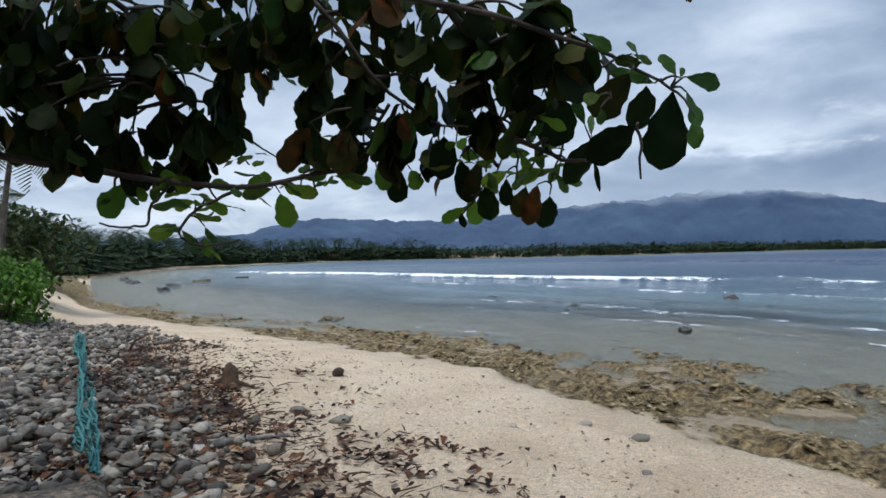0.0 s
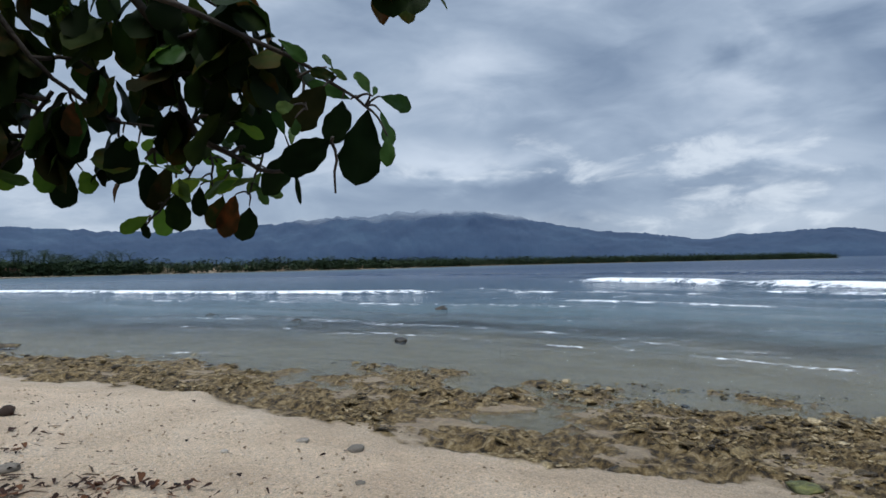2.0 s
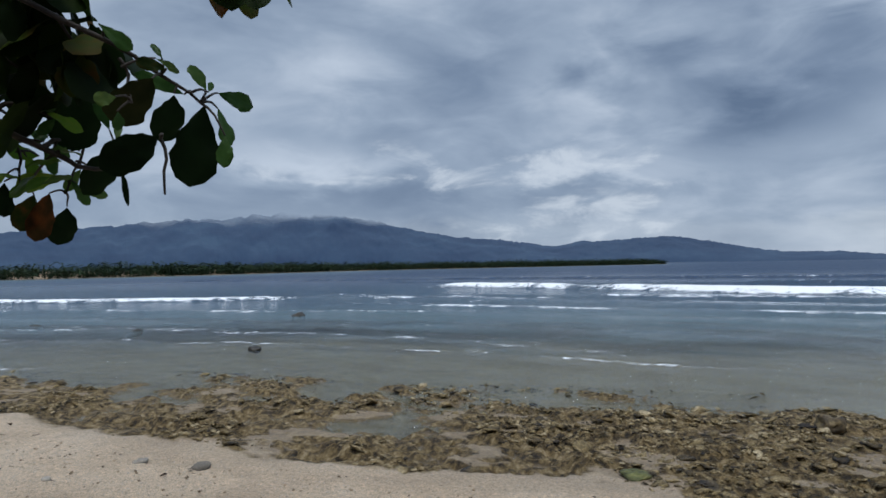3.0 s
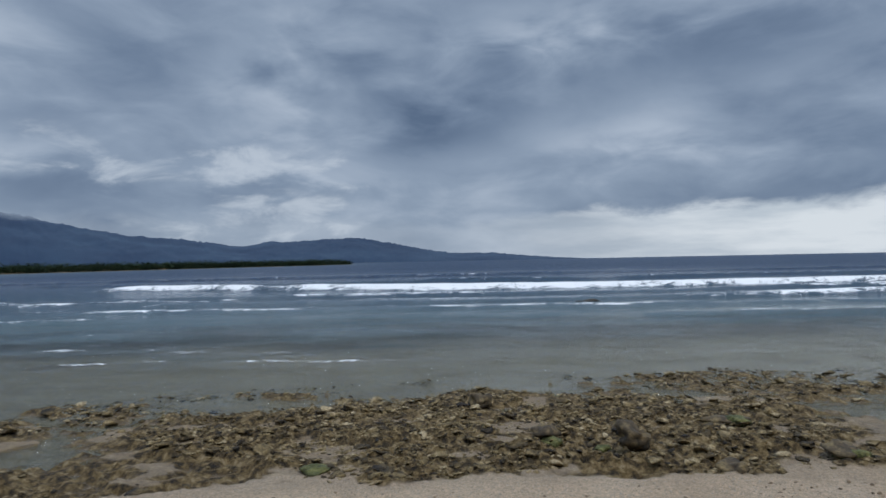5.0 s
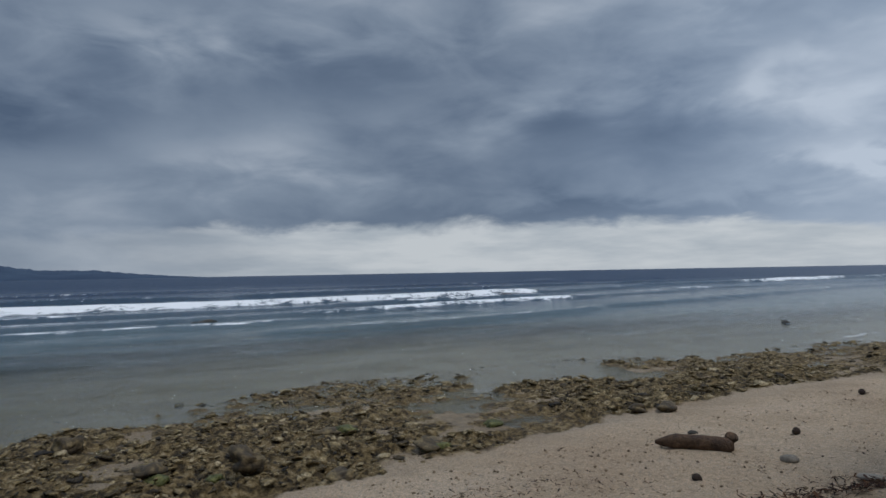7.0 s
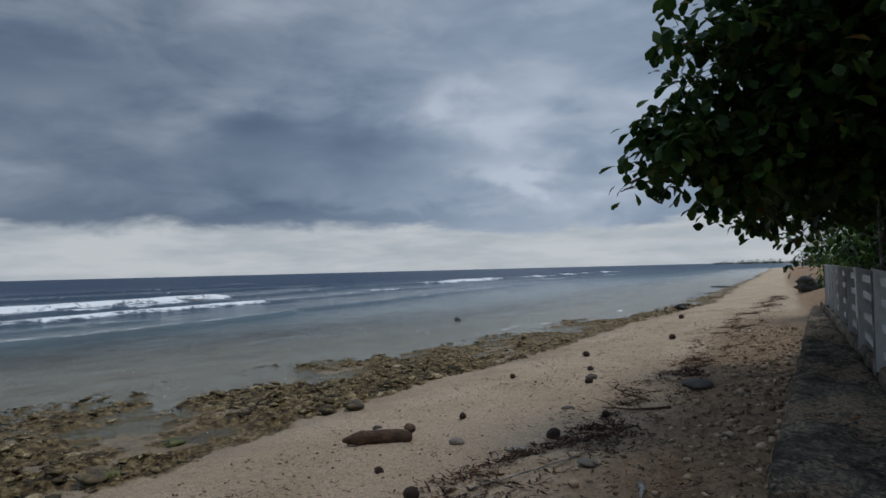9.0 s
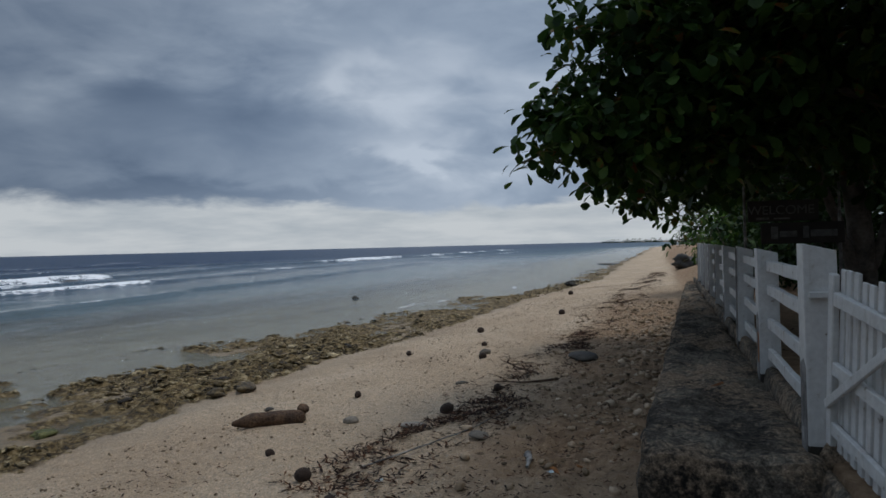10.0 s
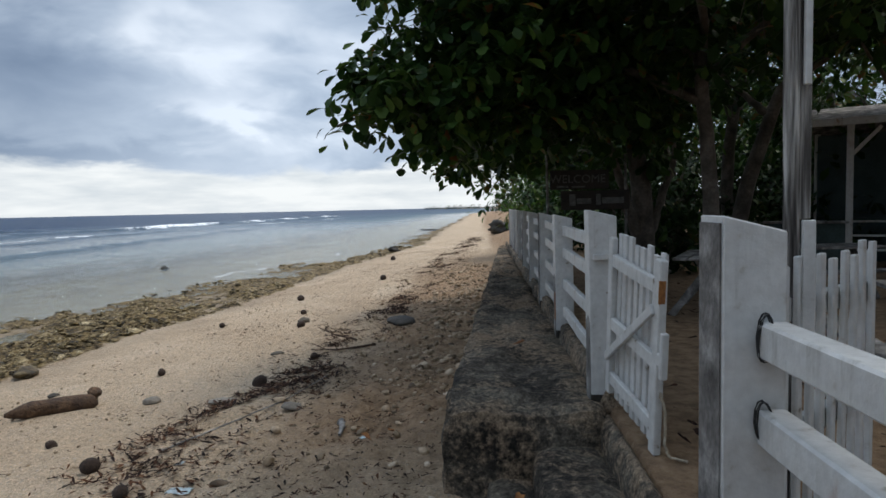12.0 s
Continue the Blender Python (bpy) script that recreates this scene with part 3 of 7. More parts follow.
GREY_WOOD = material("weathered_wood", [(0.3, (0.05, 0.045, 0.04)), (0.5, (0.15, 0.14, 0.13)), (0.7, (0.34, 0.33, 0.31))], 6, 8, 0.85, 0.6, 45, 0.3)
DRIFT = material("driftwood", [(0.3, (0.030, 0.016, 0.009)), (0.55, (0.090, 0.050, 0.026)), (0.75, (0.17, 0.10, 0.055))], 5, 8, 0.85, 1.0, 26, 0.45, bump_depth=0.04)
BARK = material("grey_bark", [(0.3, (0.035, 0.028, 0.022)), (0.5, (0.080, 0.066, 0.053)), (0.72, (0.16, 0.138, 0.115))], 3.5, 8, 0.9, 0.8, 24, 0.3)
HUSK = material("coconut_husk", [(0.3, (0.018, 0.011, 0.008)), (0.6, (0.05, 0.03, 0.02))], 9, 6, 0.9, 0.9, 60, 0.4)
STONE = material("coral_cobble", [(0.18, (0.022, 0.020, 0.018)), (0.36, (0.075, 0.065, 0.052)), (0.60, (0.150, 0.130, 0.104)), (0.9, (0.40, 0.36, 0.30))], 6, 7, 0.85, 0.6, 50, 0.25, random_by="object")
STONES = material("coral_cobbles", [(0.18, (0.022, 0.020, 0.018)), (0.36, (0.075, 0.065, 0.052)), (0.60, (0.150, 0.130, 0.104)), (0.9, (0.40, 0.36, 0.30))], 6, 7, 0.85, 0.6, 50, 0.25, random_by="island")
REEF = material("dead_coral_rock", [(0.2, (0.020, 0.014, 0.008)), (0.40, (0.105, 0.074, 0.030)), (0.58, (0.26, 0.190, 0.082)), (0.84, (0.50, 0.40, 0.24))], 3.2, 9, 0.8, 1.0, 26, 0.55, random_by="crust", bump_depth=0.06)
DARK_ROCK = material("wet_dark_rock", [(0.3, (0.012, 0.010, 0.007)), (0.6, (0.034, 0.028, 0.019)), (0.8, (0.075, 0.062, 0.036))], 5, 8, 0.55, 0.9, 26, 0.4)
LITTER = leaf_material("dead_leaves", [(0.1, (0.010, 0.006, 0.005)), (0.5, (0.032, 0.015, 0.010)), (0.9, (0.11, 0.048, 0.022))], 0.04, 0.7)
NET = material("teal_net", [(0.3, (0.02, 0.10, 0.10)), (0.7, (0.04, 0.20, 0.19))], 20, 5, 0.7, 0.4, 80)
# near-black stops: the shade of leaves seen against the sky is in the colour
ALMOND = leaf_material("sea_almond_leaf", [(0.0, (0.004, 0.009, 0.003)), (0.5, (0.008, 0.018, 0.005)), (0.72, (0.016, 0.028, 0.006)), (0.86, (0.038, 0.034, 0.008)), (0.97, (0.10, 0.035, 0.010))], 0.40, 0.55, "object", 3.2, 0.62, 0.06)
YOUNG = leaf_material("young_almond_leaf", [(0.0, (0.05, 0.12, 0.015)), (0.6, (0.10, 0.19, 0.022)), (1.0, (0.18, 0.23, 0.03))], 0.55, 0.4, "object", 5.0, 0.5)
CROWN = leaf_material("crown_leaves", [(0.0, (0.014, 0.034, 0.009)), (0.6, (0.032, 0.070, 0.015)), (0.92, (0.085, 0.14, 0.03)), (0.985, (0.16, 0.06, 0.02))], 0.32, 0.42)
SHRUB = leaf_material("shrub_leaves", [(0.0, (0.035, 0.090, 0.012)), (0.6, (0.075, 0.17, 0.022)), (1.0, (0.14, 0.24, 0.04))], 0.35, 0.45)
PALM = leaf_material("palm_fronds", [(0.0, (0.020, 0.040, 0.014)), (0.6, (0.045, 0.075, 0.022)), (1.0, (0.11, 0.10, 0.04))], 0.25, 0.5)
FAR_GREEN = leaf_material("far_wood_leaves", [(0.0, (0.010, 0.022, 0.011)), (0.6, (0.020, 0.038, 0.017)), (1.0, (0.038, 0.054, 0.022))], 0.1, 0.7)
# darker copy of the leaf greens, with the garden's shade put into the colour
GLOOM = leaf_material("shaded_thicket_leaves", [(0.0, (0.010, 0.024, 0.008)), (0.6, (0.020, 0.044, 0.012)), (0.93, (0.045, 0.085, 0.020)), (1.0, (0.08, 0.07, 0.02))], 0.2, 0.5)
POLE_WOOD = material("dark_split_wood", [(0.34, (0.020, 0.017, 0.015)), (0.46, (0.10, 0.090, 0.080)), (0.60, (0.38, 0.365, 0.34))], 20, 8, 0.85, 1.0, 40, 0.5, bump_depth=0.02)
nt = POLE_WOOD.node_tree
for n in [q for q in nt.nodes if q.bl_idname == "ShaderNodeTexNoise"]:
    along_z = node(nt, "ShaderNodeMapping", {0: n.inputs["Vector"].links[0].from_socket, 3: (1.6, 1.6, 0.10)})
    nt.links.new(along_z.outputs[0], n.inputs["Vector"])
PEBBLE = material("sand_pebbles", [(0.15, (0.07, 0.048, 0.030)), (0.45, (0.24, 0.172, 0.105)), (0.75, (0.46, 0.345, 0.23)), (0.95, (0.66, 0.56, 0.44))], 6, 7, 0.85, 0.5, 60, 0.2, random_by="island")

# ---- ground, one sheet out to the horizon ----
def polar(r0, r1, step, headings, far, coarse):
    n = int(math.log(far / r0) / step)
    r = r0 * np.exp(np.arange(n + 1) * step)
    r = r[(r > 0.9) | (np.arange(len(r)) % 24 == 0)]
    r = np.concatenate([r, r[-1] * np.exp(np.arange(1, int(math.log(r1 / far) / coarse) + 1) * coarse)])
    a = np.radians(headings)
    R, A = np.meshgrid(r, a, indexing="ij")
    return R, A


def polar_faces(n, m, wrap):
    i, j = np.meshgrid(np.arange(n - 1), np.arange(m if wrap else m - 1), indexing="ij")
    k = (j + 1) % m
    return np.stack([i * m + j, i * m + k, (i + 1) * m + k, (i + 1) * m + j], -1).reshape(-1, 4)


heads = np.concatenate([np.arange(-40, 195, 0.58), np.arange(195, 320, 3.0)])
R, A = polar(0.02, 4900, 0.0115, heads, 60, 0.03)
X, Y = 0.1 - R * np.sin(A), 0.3 + R * np.cos(A)
D = shore_distance(X, Y)
Z = ground_z(X, Y)
reef = reef_mask(X, Y, D)
soil_shade = np.maximum(sstep(0.3, 1.0, X) * sstep(-5, -4, Y) * 0.9, sstep(14, 30, D) * 0.9)
soil_shade = np.maximum(soil_shade, 0.75 * sstep(-2.2, 0.0, X + 1.2 * (fbm(X * 1.3, Y * 0.9, 3, 79) - 0.5)) * sstep(-4.0, -5.0, Y) * sstep(-32, -18, Y))
# browner sand along the wall, darkened further to paint the trees' shade there
soil_shade = np.maximum(soil_shade, 0.85 * sstep(-3.0, -1.0, X + 0.8 * (fbm(X, Y, 3, 77) - 0.5)) * sstep(3, 7, Y) * sstep(40, 20, Y))
verts = np.stack([X, Y, Z], -1).reshape(-1, 3)
verts = np.concatenate([verts, [[0.1, 0.3, 0.55]]])
faces = polar_faces(*R.shape, True)
soil_shade = np.maximum(soil_shade, 0.75 * sstep(-110, -220, X))
soil_shade = np.maximum(soil_shade, (0.08 + 0.38 * fbm(X * 0.5, Y * 0.3, 3, 83)) * sstep(2, 7, Y) * sstep(-12, -6, X))
ground = tagged(new("ground", raw_mesh("ground", verts, faces, GROUND, True, None,
                {"reef": np.append((reef * reef_cover(X, Y)).ravel(), 0), "soil_shade": np.append(soil_shade.ravel(), 0)})),
                "pale coral sand beach with dead coral shelf", "ground", kind="structure")

# ---- sea, with its swell and broken surf ----
SURF = [  # lines of surf: points, height of the wave, width of its foam
    ([(-19, -116), (-33, -76), (-41, -49), (-48, -32), (-47, -12), (-44.5, 2), (-45.5, 22), (-46, 44), (-49, 80)], 0.32, 2.2, 0.95),
    ([(-22, -62), (-29, -40), (-33, -20), (-34, 0), (-32, 12)], 0.18, 1.4, 0.52),
    ([(-16, -40), (-20.5, -26), (-21, -15), (-19.5, -6), (-19, 2)], 0.10, 1.0, 0.55),
    ([(-78, -40), (-70, -10), (-62, 8), (-59, 30), (-61, 52), (-61, 68), (-67, 92), (-66, 122), (-64, 180), (-60, 300)], 0.60, 2.9, 1.0),
    ([(-95, -60), (-86, -5), (-84, 40), (-86, 110), (-80, 220)], 0.45, 1.0, 0.42),
    ([(-31, 8), (-30, 20), (-33, 40), (-36, 70), (-40, 120)], 0.16, 0.7, 0.52),
    ([(-52, 70), (-50, 110), (-46, 170), (-40, 260)], 0.25, 1.6, 0.75),
    ([(-20, -58), (-25, -36), (-27, -12), (-25, 6)], 0.10, 0.6, 0.45),
    ([(-40, -34), (-39, -8), (-37, 10), (-38, 32)], 0.14, 1.1, 0.7),
    ([(-52, -44), (-55, -14), (-53, 18), (-54, 60)], 0.25, 1.5, 0.75),
    ([(-13.5, -34), (-17.5, -22), (-18.6, -10), (-18.0, -1), (-18.4, 7), (-18.0, 15), (-15.5, 24), (-12.5, 36)], 0.06, 0.42, 0.58),
    ([(-105, -120), (-120, -30), (-115, 60), (-110, 190)], 0.40, 1.2, 0.5),
]


def line_distance(x, y, pts):
    """Signed metres from a polyline (positive seaward) and the way along it."""
    best, sign, along = np.full(x.shape, 1e9), np.zeros(x.shape), np.zeros(x.shape)
    run = 0.0
    for (ax, ay), (bx, by) in zip(pts, pts[1:]):
        ex, ey = bx - ax, by - ay
        L2 = ex * ex + ey * ey
        t = ((x - ax) * ex + (y - ay) * ey) / L2
        tc = np.clip(t, 0, 1)
        d2 = (x - ax - tc * ex) ** 2 + (y - ay - tc * ey) ** 2
        cr = np.sign(ex * (y - ay) - ey * (x - ax))
        hit = d2 < best
        best = np.where(hit, d2, best)
        sign = np.where(hit, cr, sign)
        along = np.where(hit, run + tc * math.sqrt(L2), along)
        run += math.sqrt(L2)
    return np.sqrt(best) * sign, along, run


R, A = polar(7.0, 4950, 0.0092, np.arange(-8, 194, 0.46), 190, 0.022)
X, Y = 0.1 - R * np.sin(A), 0.3 + R * np.cos(A)
D = -shore_distance(X, Y)
swell = sstep(4, 60, D) * sstep(700, 200, R)
Z = 0.030 * (fbm(X * 1.3, Y * 0.6, 3, 61) - 0.5) * sstep(-1, 3, D) + swell * 0.28 * (fbm(X * 0.16, Y * 0.045, 3, 63) - 0.5)
foam = np.zeros(X.shape)
for s, (pts, high, wide, much) in enumerate(SURF):
    bend = 9.0 * (fbm(X * 0.05, Y * 0.05, 3, 90 + s) - 0.5) * min(1, 0.3 + high) + 1.5 * (fbm(X * 0.4, Y * 0.4, 3, 95 + s) - 0.5)
    d, along, run = line_distance(X, Y, pts)
    d = d + bend
    low_gap = 0.35 if s == 3 else (0.26 if high < 0.12 else 0.40)
    gaps = sstep(low_gap, low_gap + 0.15, fbm(along * 0.045 + 3 * s, along * 0 + 0.5 + s, 3, 120 + s))
    ends = sstep(0, 8, along) * sstep(0, 8, run - along)
    steep = np.where(d > 0, np.exp(-(d / (2.6 + 2 * high)) ** 2), np.exp(-(d / 0.75) ** 2))
    Z += high * ends * steep * (0.45 + 0.55 * gaps)
    # foam lies from just behind the crest down the front and trails behind in streaks
    f = np.where(d > 0, np.exp(-(d / (0.55 * wide)) ** 2), np.exp(-(d / (0.62 * wide)) ** 2)) * much * gaps * (0.75 + 0.4 * vnoise(along * 0.35, along * 0, 130 + s))
    trail = 0.62 * much * np.exp(-np.abs(d - wide * 1.6) / (2.2 * wide)) * sstep(0.40, 0.62, fbm(X * 0.25, Y * 0.13, 4, 140 + s))
    foam = np.maximum(foam, ends * np.maximum(f, trail))
lap = np.exp(-((D - 0.6 - 1.6 * fbm(X * 0.3, Y * 0.3, 3, 171)) / 0.24) ** 2) * 0.56 * sstep(0.40, 0.56, fbm(X * 0.2, Y * 0.2, 3, 173))
foam = np.maximum(foam, lap * sstep(140, 60, R))
caps = sstep(0.73, 0.80, fbm(X * 0.05, Y * 0.02, 4, 181)) * sstep(90, 120, D) * 0.5
foam = np.maximum(foam, caps * sstep(500, 200, R))
deep = sstep(-4.0, 42, D + 5 * (fbm(X * 0.12, Y * 0.05, 3, 191) - 0.5)) * 0.62 + 0.38 * sstep(40, 110, D)
verts = np.stack([X, Y, Z], -1).reshape(-1, 3)
faces = polar_faces(*R.shape, False)
keep = (D.ravel()[faces] > -9).any(1)
faces = faces[keep]
used, faces = np.unique(faces, return_inverse=True)
faces = faces.reshape(-1, 4)
sea = tagged(new("water", raw_mesh("water", verts[used], faces[:, ::-1], WATER, True, None,
             {"foam": foam.ravel()[used], "deep": deep.ravel()[used], "far": sstep(15, 250, R).ravel()[used]})),
             "blue-grey sea with white surf over clear shallows", "sea", kind="structure")

# ---- far hills ----
HILL = [(188, 20), (182, 29), (175, 31), (169, 38), (165.8, 57), (162.9, 63), (158.6, 60), (151, 56), (143.7, 69), (137, 81), (133.4, 84), (129, 95),
        (125, 92), (121, 80), (118, 66), (114, 50), (110, 44), (105.3, 31), (102.8, 39), (99.2, 40), (96, 44), (93.6, 38), (91, 28),
        (87, 14), (83.5, 14), (79, 5), (75, 0)]
hh = np.array(HILL[::-1], float)
ha = np.arange(75, 188, 0.08)
prof = np.interp(ha, hh[:, 0], hh[:, 1]) / 1130 * 4200
prof = prof * (1 + 0.10 * (fbm(ha * 1.3, ha * 0, 4, 201) - 0.5)) + 9 * (fbm(ha * 4, ha * 0 + 3, 3, 203) - 0.5) * (prof > 12)
rows = np.linspace(0, 1, 22)
A2, T2 = np.meshgrid(np.radians(ha), rows, indexing="ij")
P2 = np.repeat(prof[:, None], len(rows), 1)
rad = 3300 + 900 * T2 + 140 * (fbm(A2 * 40, T2 * 3, 4, 207) - 0.5)
H2 = 2.2 + P2 * T2 ** 0.75 * (1 + 0.30 * (fbm(A2 * 55, T2 * 4, 4, 209) - 0.5) * (1 - T2))
verts = np.stack([-rad * np.sin(A2), rad * np.cos(A2), H2 - 2.2], -1).reshape(-1, 3)
mist = np.clip((H2 - 175) / 190, 0, 1) * (A2 > np.radians(112))
faces = polar_faces(*A2.shape, False)
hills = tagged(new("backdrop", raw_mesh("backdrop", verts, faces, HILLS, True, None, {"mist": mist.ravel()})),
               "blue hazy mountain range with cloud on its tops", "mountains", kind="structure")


# ---- leaf and plant templates ----
def leaf_template(length=1.0, width=0.55, rows=5, droop=0.25, fold=0.12, wave=0.0, seed=0):
    """An obovate leaf along +x with a folded midrib, drooping to its tip."""
    r = random.Random(seed)
    vs, fs = [], []
    for i in range(rows + 1):
        t = 0.985 * (i / rows) ** 0.85
        w = width / 2 * 1.2 * t ** 0.85 * math.sqrt(max(0.0, 1 - t ** 5)) * (1 + (0.10 * r.uniform(-1, 1) if rows > 4 else 0))
        x = length * t * (1 - 0.08 * t)
        z = -droop * length * t * t
        k = wave * r.uniform(-1, 1)
        vs += [(x, -w, z + fold * w * 2 + k), (x, 0, z), (x, w, z + fold * w * 2 - k)]
    for i in range(rows):
        a = 3 * i
        fs += [(a, a + 3, a + 4, a + 1), (a + 1, a + 4, a + 5, a + 2)]
    return np.array(vs), np.array(fs)


LEAF_LOW = leaf_template(1, 0.68, 3, 0.3, 0.1)
LEAF_PLAIN = leaf_template(1, 0.72, 2, 0.3, 0.1)
LEAF_NARROW = leaf_template(1, 0.36, 2, 0.3, 0.15)


def frond_template():
    """A palm frond along +x: an arching rib with hanging leaflets on both sides."""
    vs, fs = [], []
    n = 20
    for i in range(n):
        t = (i + 0.5) / n
        x, z = t * 0.92, 0.22 * math.sin(t * 2.2) - 0.45 * t * t
        s = 0.30 * math.sin(math.pi * (0.12 + 0.80 * t))
        for side in (-1, 1):
            b = len(vs)
            vs += [(x, 0, z), (x + 0.030, 0, z), (x + 0.11, side * s, z - 0.62 * s), (x + 0.095, side * s, z - 0.64 * s)]
            fs.append((b, b + 1, b + 2, b + 3))
    return np.array(vs), np.array(fs)


FROND = frond_template()


def leafy_cloud(n, places, size, seed, template=LEAF_LOW, spread=0.35, tilt=(-0.2, 1.0)):
    """n leaves in rosettes round the given places."""
    r = np.random.default_rng(seed)
    pick = r.integers(0, len(places), n)
    head = r.uniform(0, 2 * np.pi, n)
    pos = places[pick] + r.normal(0, spread, (n, 3)) * [1, 1, 0.75]
    t = turns_from(head, r.uniform(*tilt, n), head + r.normal(0, 0.5, n))
    s = size * r.uniform(0.65, 1.25, n)
    return scatter(template, pos, t, np.repeat(s[:, None], 3, 1))


def crown_places(centre, radii, n, seed, hollow=0.45):
    """Places spread through an uneven crown, denser towards its skin."""
    r = np.random.default_rng(seed)
    v = r.normal(0, 1, (n, 3))
    v /= np.linalg.norm(v, axis=1, keepdims=True)
    rad = hollow + (1 - hollow) * r.uniform(0, 1, n) ** 0.6
    bump = 0.72 + 0.5 * vnoise(v[:, 0] * 2.3 + seed, v[:, 1] * 2.3 + v[:, 2] * 1.7, seed)
    return np.array(centre) + v * np.array(radii) * (rad * bump)[:, None]

# ---- sea wall, steps and curb ----
def rough_block(name, lo, hi, mat, label, taper=0.0, cuts=14, amp=0.035, seed=0, chamfer=0.05):
    """A worn masonry block: a box cut fine, its edges rounded and its faces uneven; taper moves the seaward face by metres along its length."""
    lo, hi = np.array(lo, float), np.array(hi, float)
    size = hi - lo
    n = [max(2, int(s / 0.10)) for s in size]
    vs, fs, base = [], [], 0
    for ax in range(3):
        u, w = (ax + 1) % 3, (ax + 2) % 3
        for side in (0, 1):
            a, b = np.meshgrid(np.linspace(0, 1, n[u] + 1), np.linspace(0, 1, n[w] + 1), indexing="ij")
            p = np.zeros(a.shape + (3,))
            p[..., ax], p[..., u], p[..., w] = side, a, b
            q = polar_faces(*a.shape, False)
            vs.append(p.reshape(-1, 3))
            fs.append((q if side else q[:, ::-1]) + base)
            base += a.size
    v = np.concatenate(vs) * size
    c = np.minimum(v, size - v)
    # round the edges: pull points near two faces inwards
    k = np.clip(1 - c / chamfer, 0, 1)
    pull = np.stack([k[:, (i + 1) % 3] + k[:, (i + 2) % 3] for i in range(3)], 1) * (c < 1e-6) * chamfer * 0.55
    v = v + pull * np.sign(size / 2 - v)
    nz = np.stack([fbm(v[:, (i + 1) % 3] * 3 + i * 7 + seed, v[:, (i + 2) % 3] * 3 + v[:, i], 4, 300 + i + seed) - 0.5 for i in range(3)], 1)
    nz = nz + 0.5 * np.stack([fbm(v[:, (i + 1) % 3] * 9 + i * 3, v[:, (i + 2) % 3] * 9 + v[:, i] * 4, 2, 330 + i + seed) - 0.5 for i in range(3)], 1)
    v = v + nz * amp * 2
    v[:, 0] += taper * (v[:, 1] / size[1]) * (1 - np.clip(v[:, 0] / size[0], 0, 1))
    me = raw_mesh(name, v + lo, np.concatenate(fs), mat, True)
    return tagged(new(name, me), label, "wall", kind="structure")


rough_block("wall_sea", (-0.17, 4.84, -0.2), (0.98, 23.5, 1.45), CONCRETE, "weathered dark concrete sea wall with sand on top", 0.95, seed=1, amp=0.07)
rough_block("wall_landing", (0.22, -4.75, -0.2), (1.02, 2.62, 1.43), CONCRETE, "dark concrete sea wall under the fence", 0, seed=2)
rough_block("wall_ledge", (-0.38, -2.8, -0.2), (0.26, 2.45, 1.42), CONCRETE, "dark concrete ledge of the sea wall", 0, seed=7)
rough_block("step_upper", (0.44, 2.5, 0.2), (0.93, 4.9, 1.22), CONCRETE, "worn concrete step at the gate", 0, seed=3, amp=0.02)
rough_block("step_lower", (0.12, 2.5, 0.2), (0.47, 4.9, 1.00), CONCRETE, "worn lower concrete step at the gate", 0, seed=4, amp=0.02)
rough_block("curb_gate", (0.90, 2.6, 0.9), (1.02, 5.0, 1.42), CONCRETE, "low concrete threshold under the gate", 0, seed=5, amp=0.01)
rough_block("curb_fence", (0.93, 5.0, 1.2), (1.10, 24.0, 1.58), CONCRETE, "low concrete curb under the fence posts", 0.1, seed=6, amp=0.012)

# ---- white fence ----
def post_mesh(w=0.19, d=0.20, h=1.3):
    """A square post whose top slopes down away from the sea."""
    bm = bmesh.new()
    box(bm, (0, 0, 0), (w, d, h), 0.005)
    for v in bm.verts:
        if v.co.z > h / 2:
            v.co.z -= 0.05 * v.co.x / w
        v.co.x += 0.006 * noise.noise(v.co * 3)
    return bm_mesh("post", bm, WHITE)


def rail_mesh(length, h=0.105, w=0.05):
    bm = bmesh.new()
    box(bm, (-w / 2, 0, -h / 2), (w / 2, length, h / 2), 0.006)
    bmesh.ops.subdivide_edges(bm, edges=[e for e in bm.edges if abs(e.verts[0].co.y - e.verts[1].co.y) > length / 2], cuts=5)
    for v in bm.verts:
        v.co += Vector((0.006 * noise.noise(Vector((v.co.y * 2, length, 1))), 0, 0.008 * noise.noise(Vector((v.co.y * 1.5, length, 5)))))
    return bm_mesh("rail", bm, WHITE)


fence = thing("fence", (0.9, 5.0, 1.45), "white painted wooden fence with four rails on the wall", "fence")
POST = post_mesh()
BIG_POST = post_mesh(0.195, 0.20, 1.36)
FY = [5.06, 7.42, 9.62, 11.86, 14.1, 16.3, 18.5, 20.7, 22.9]
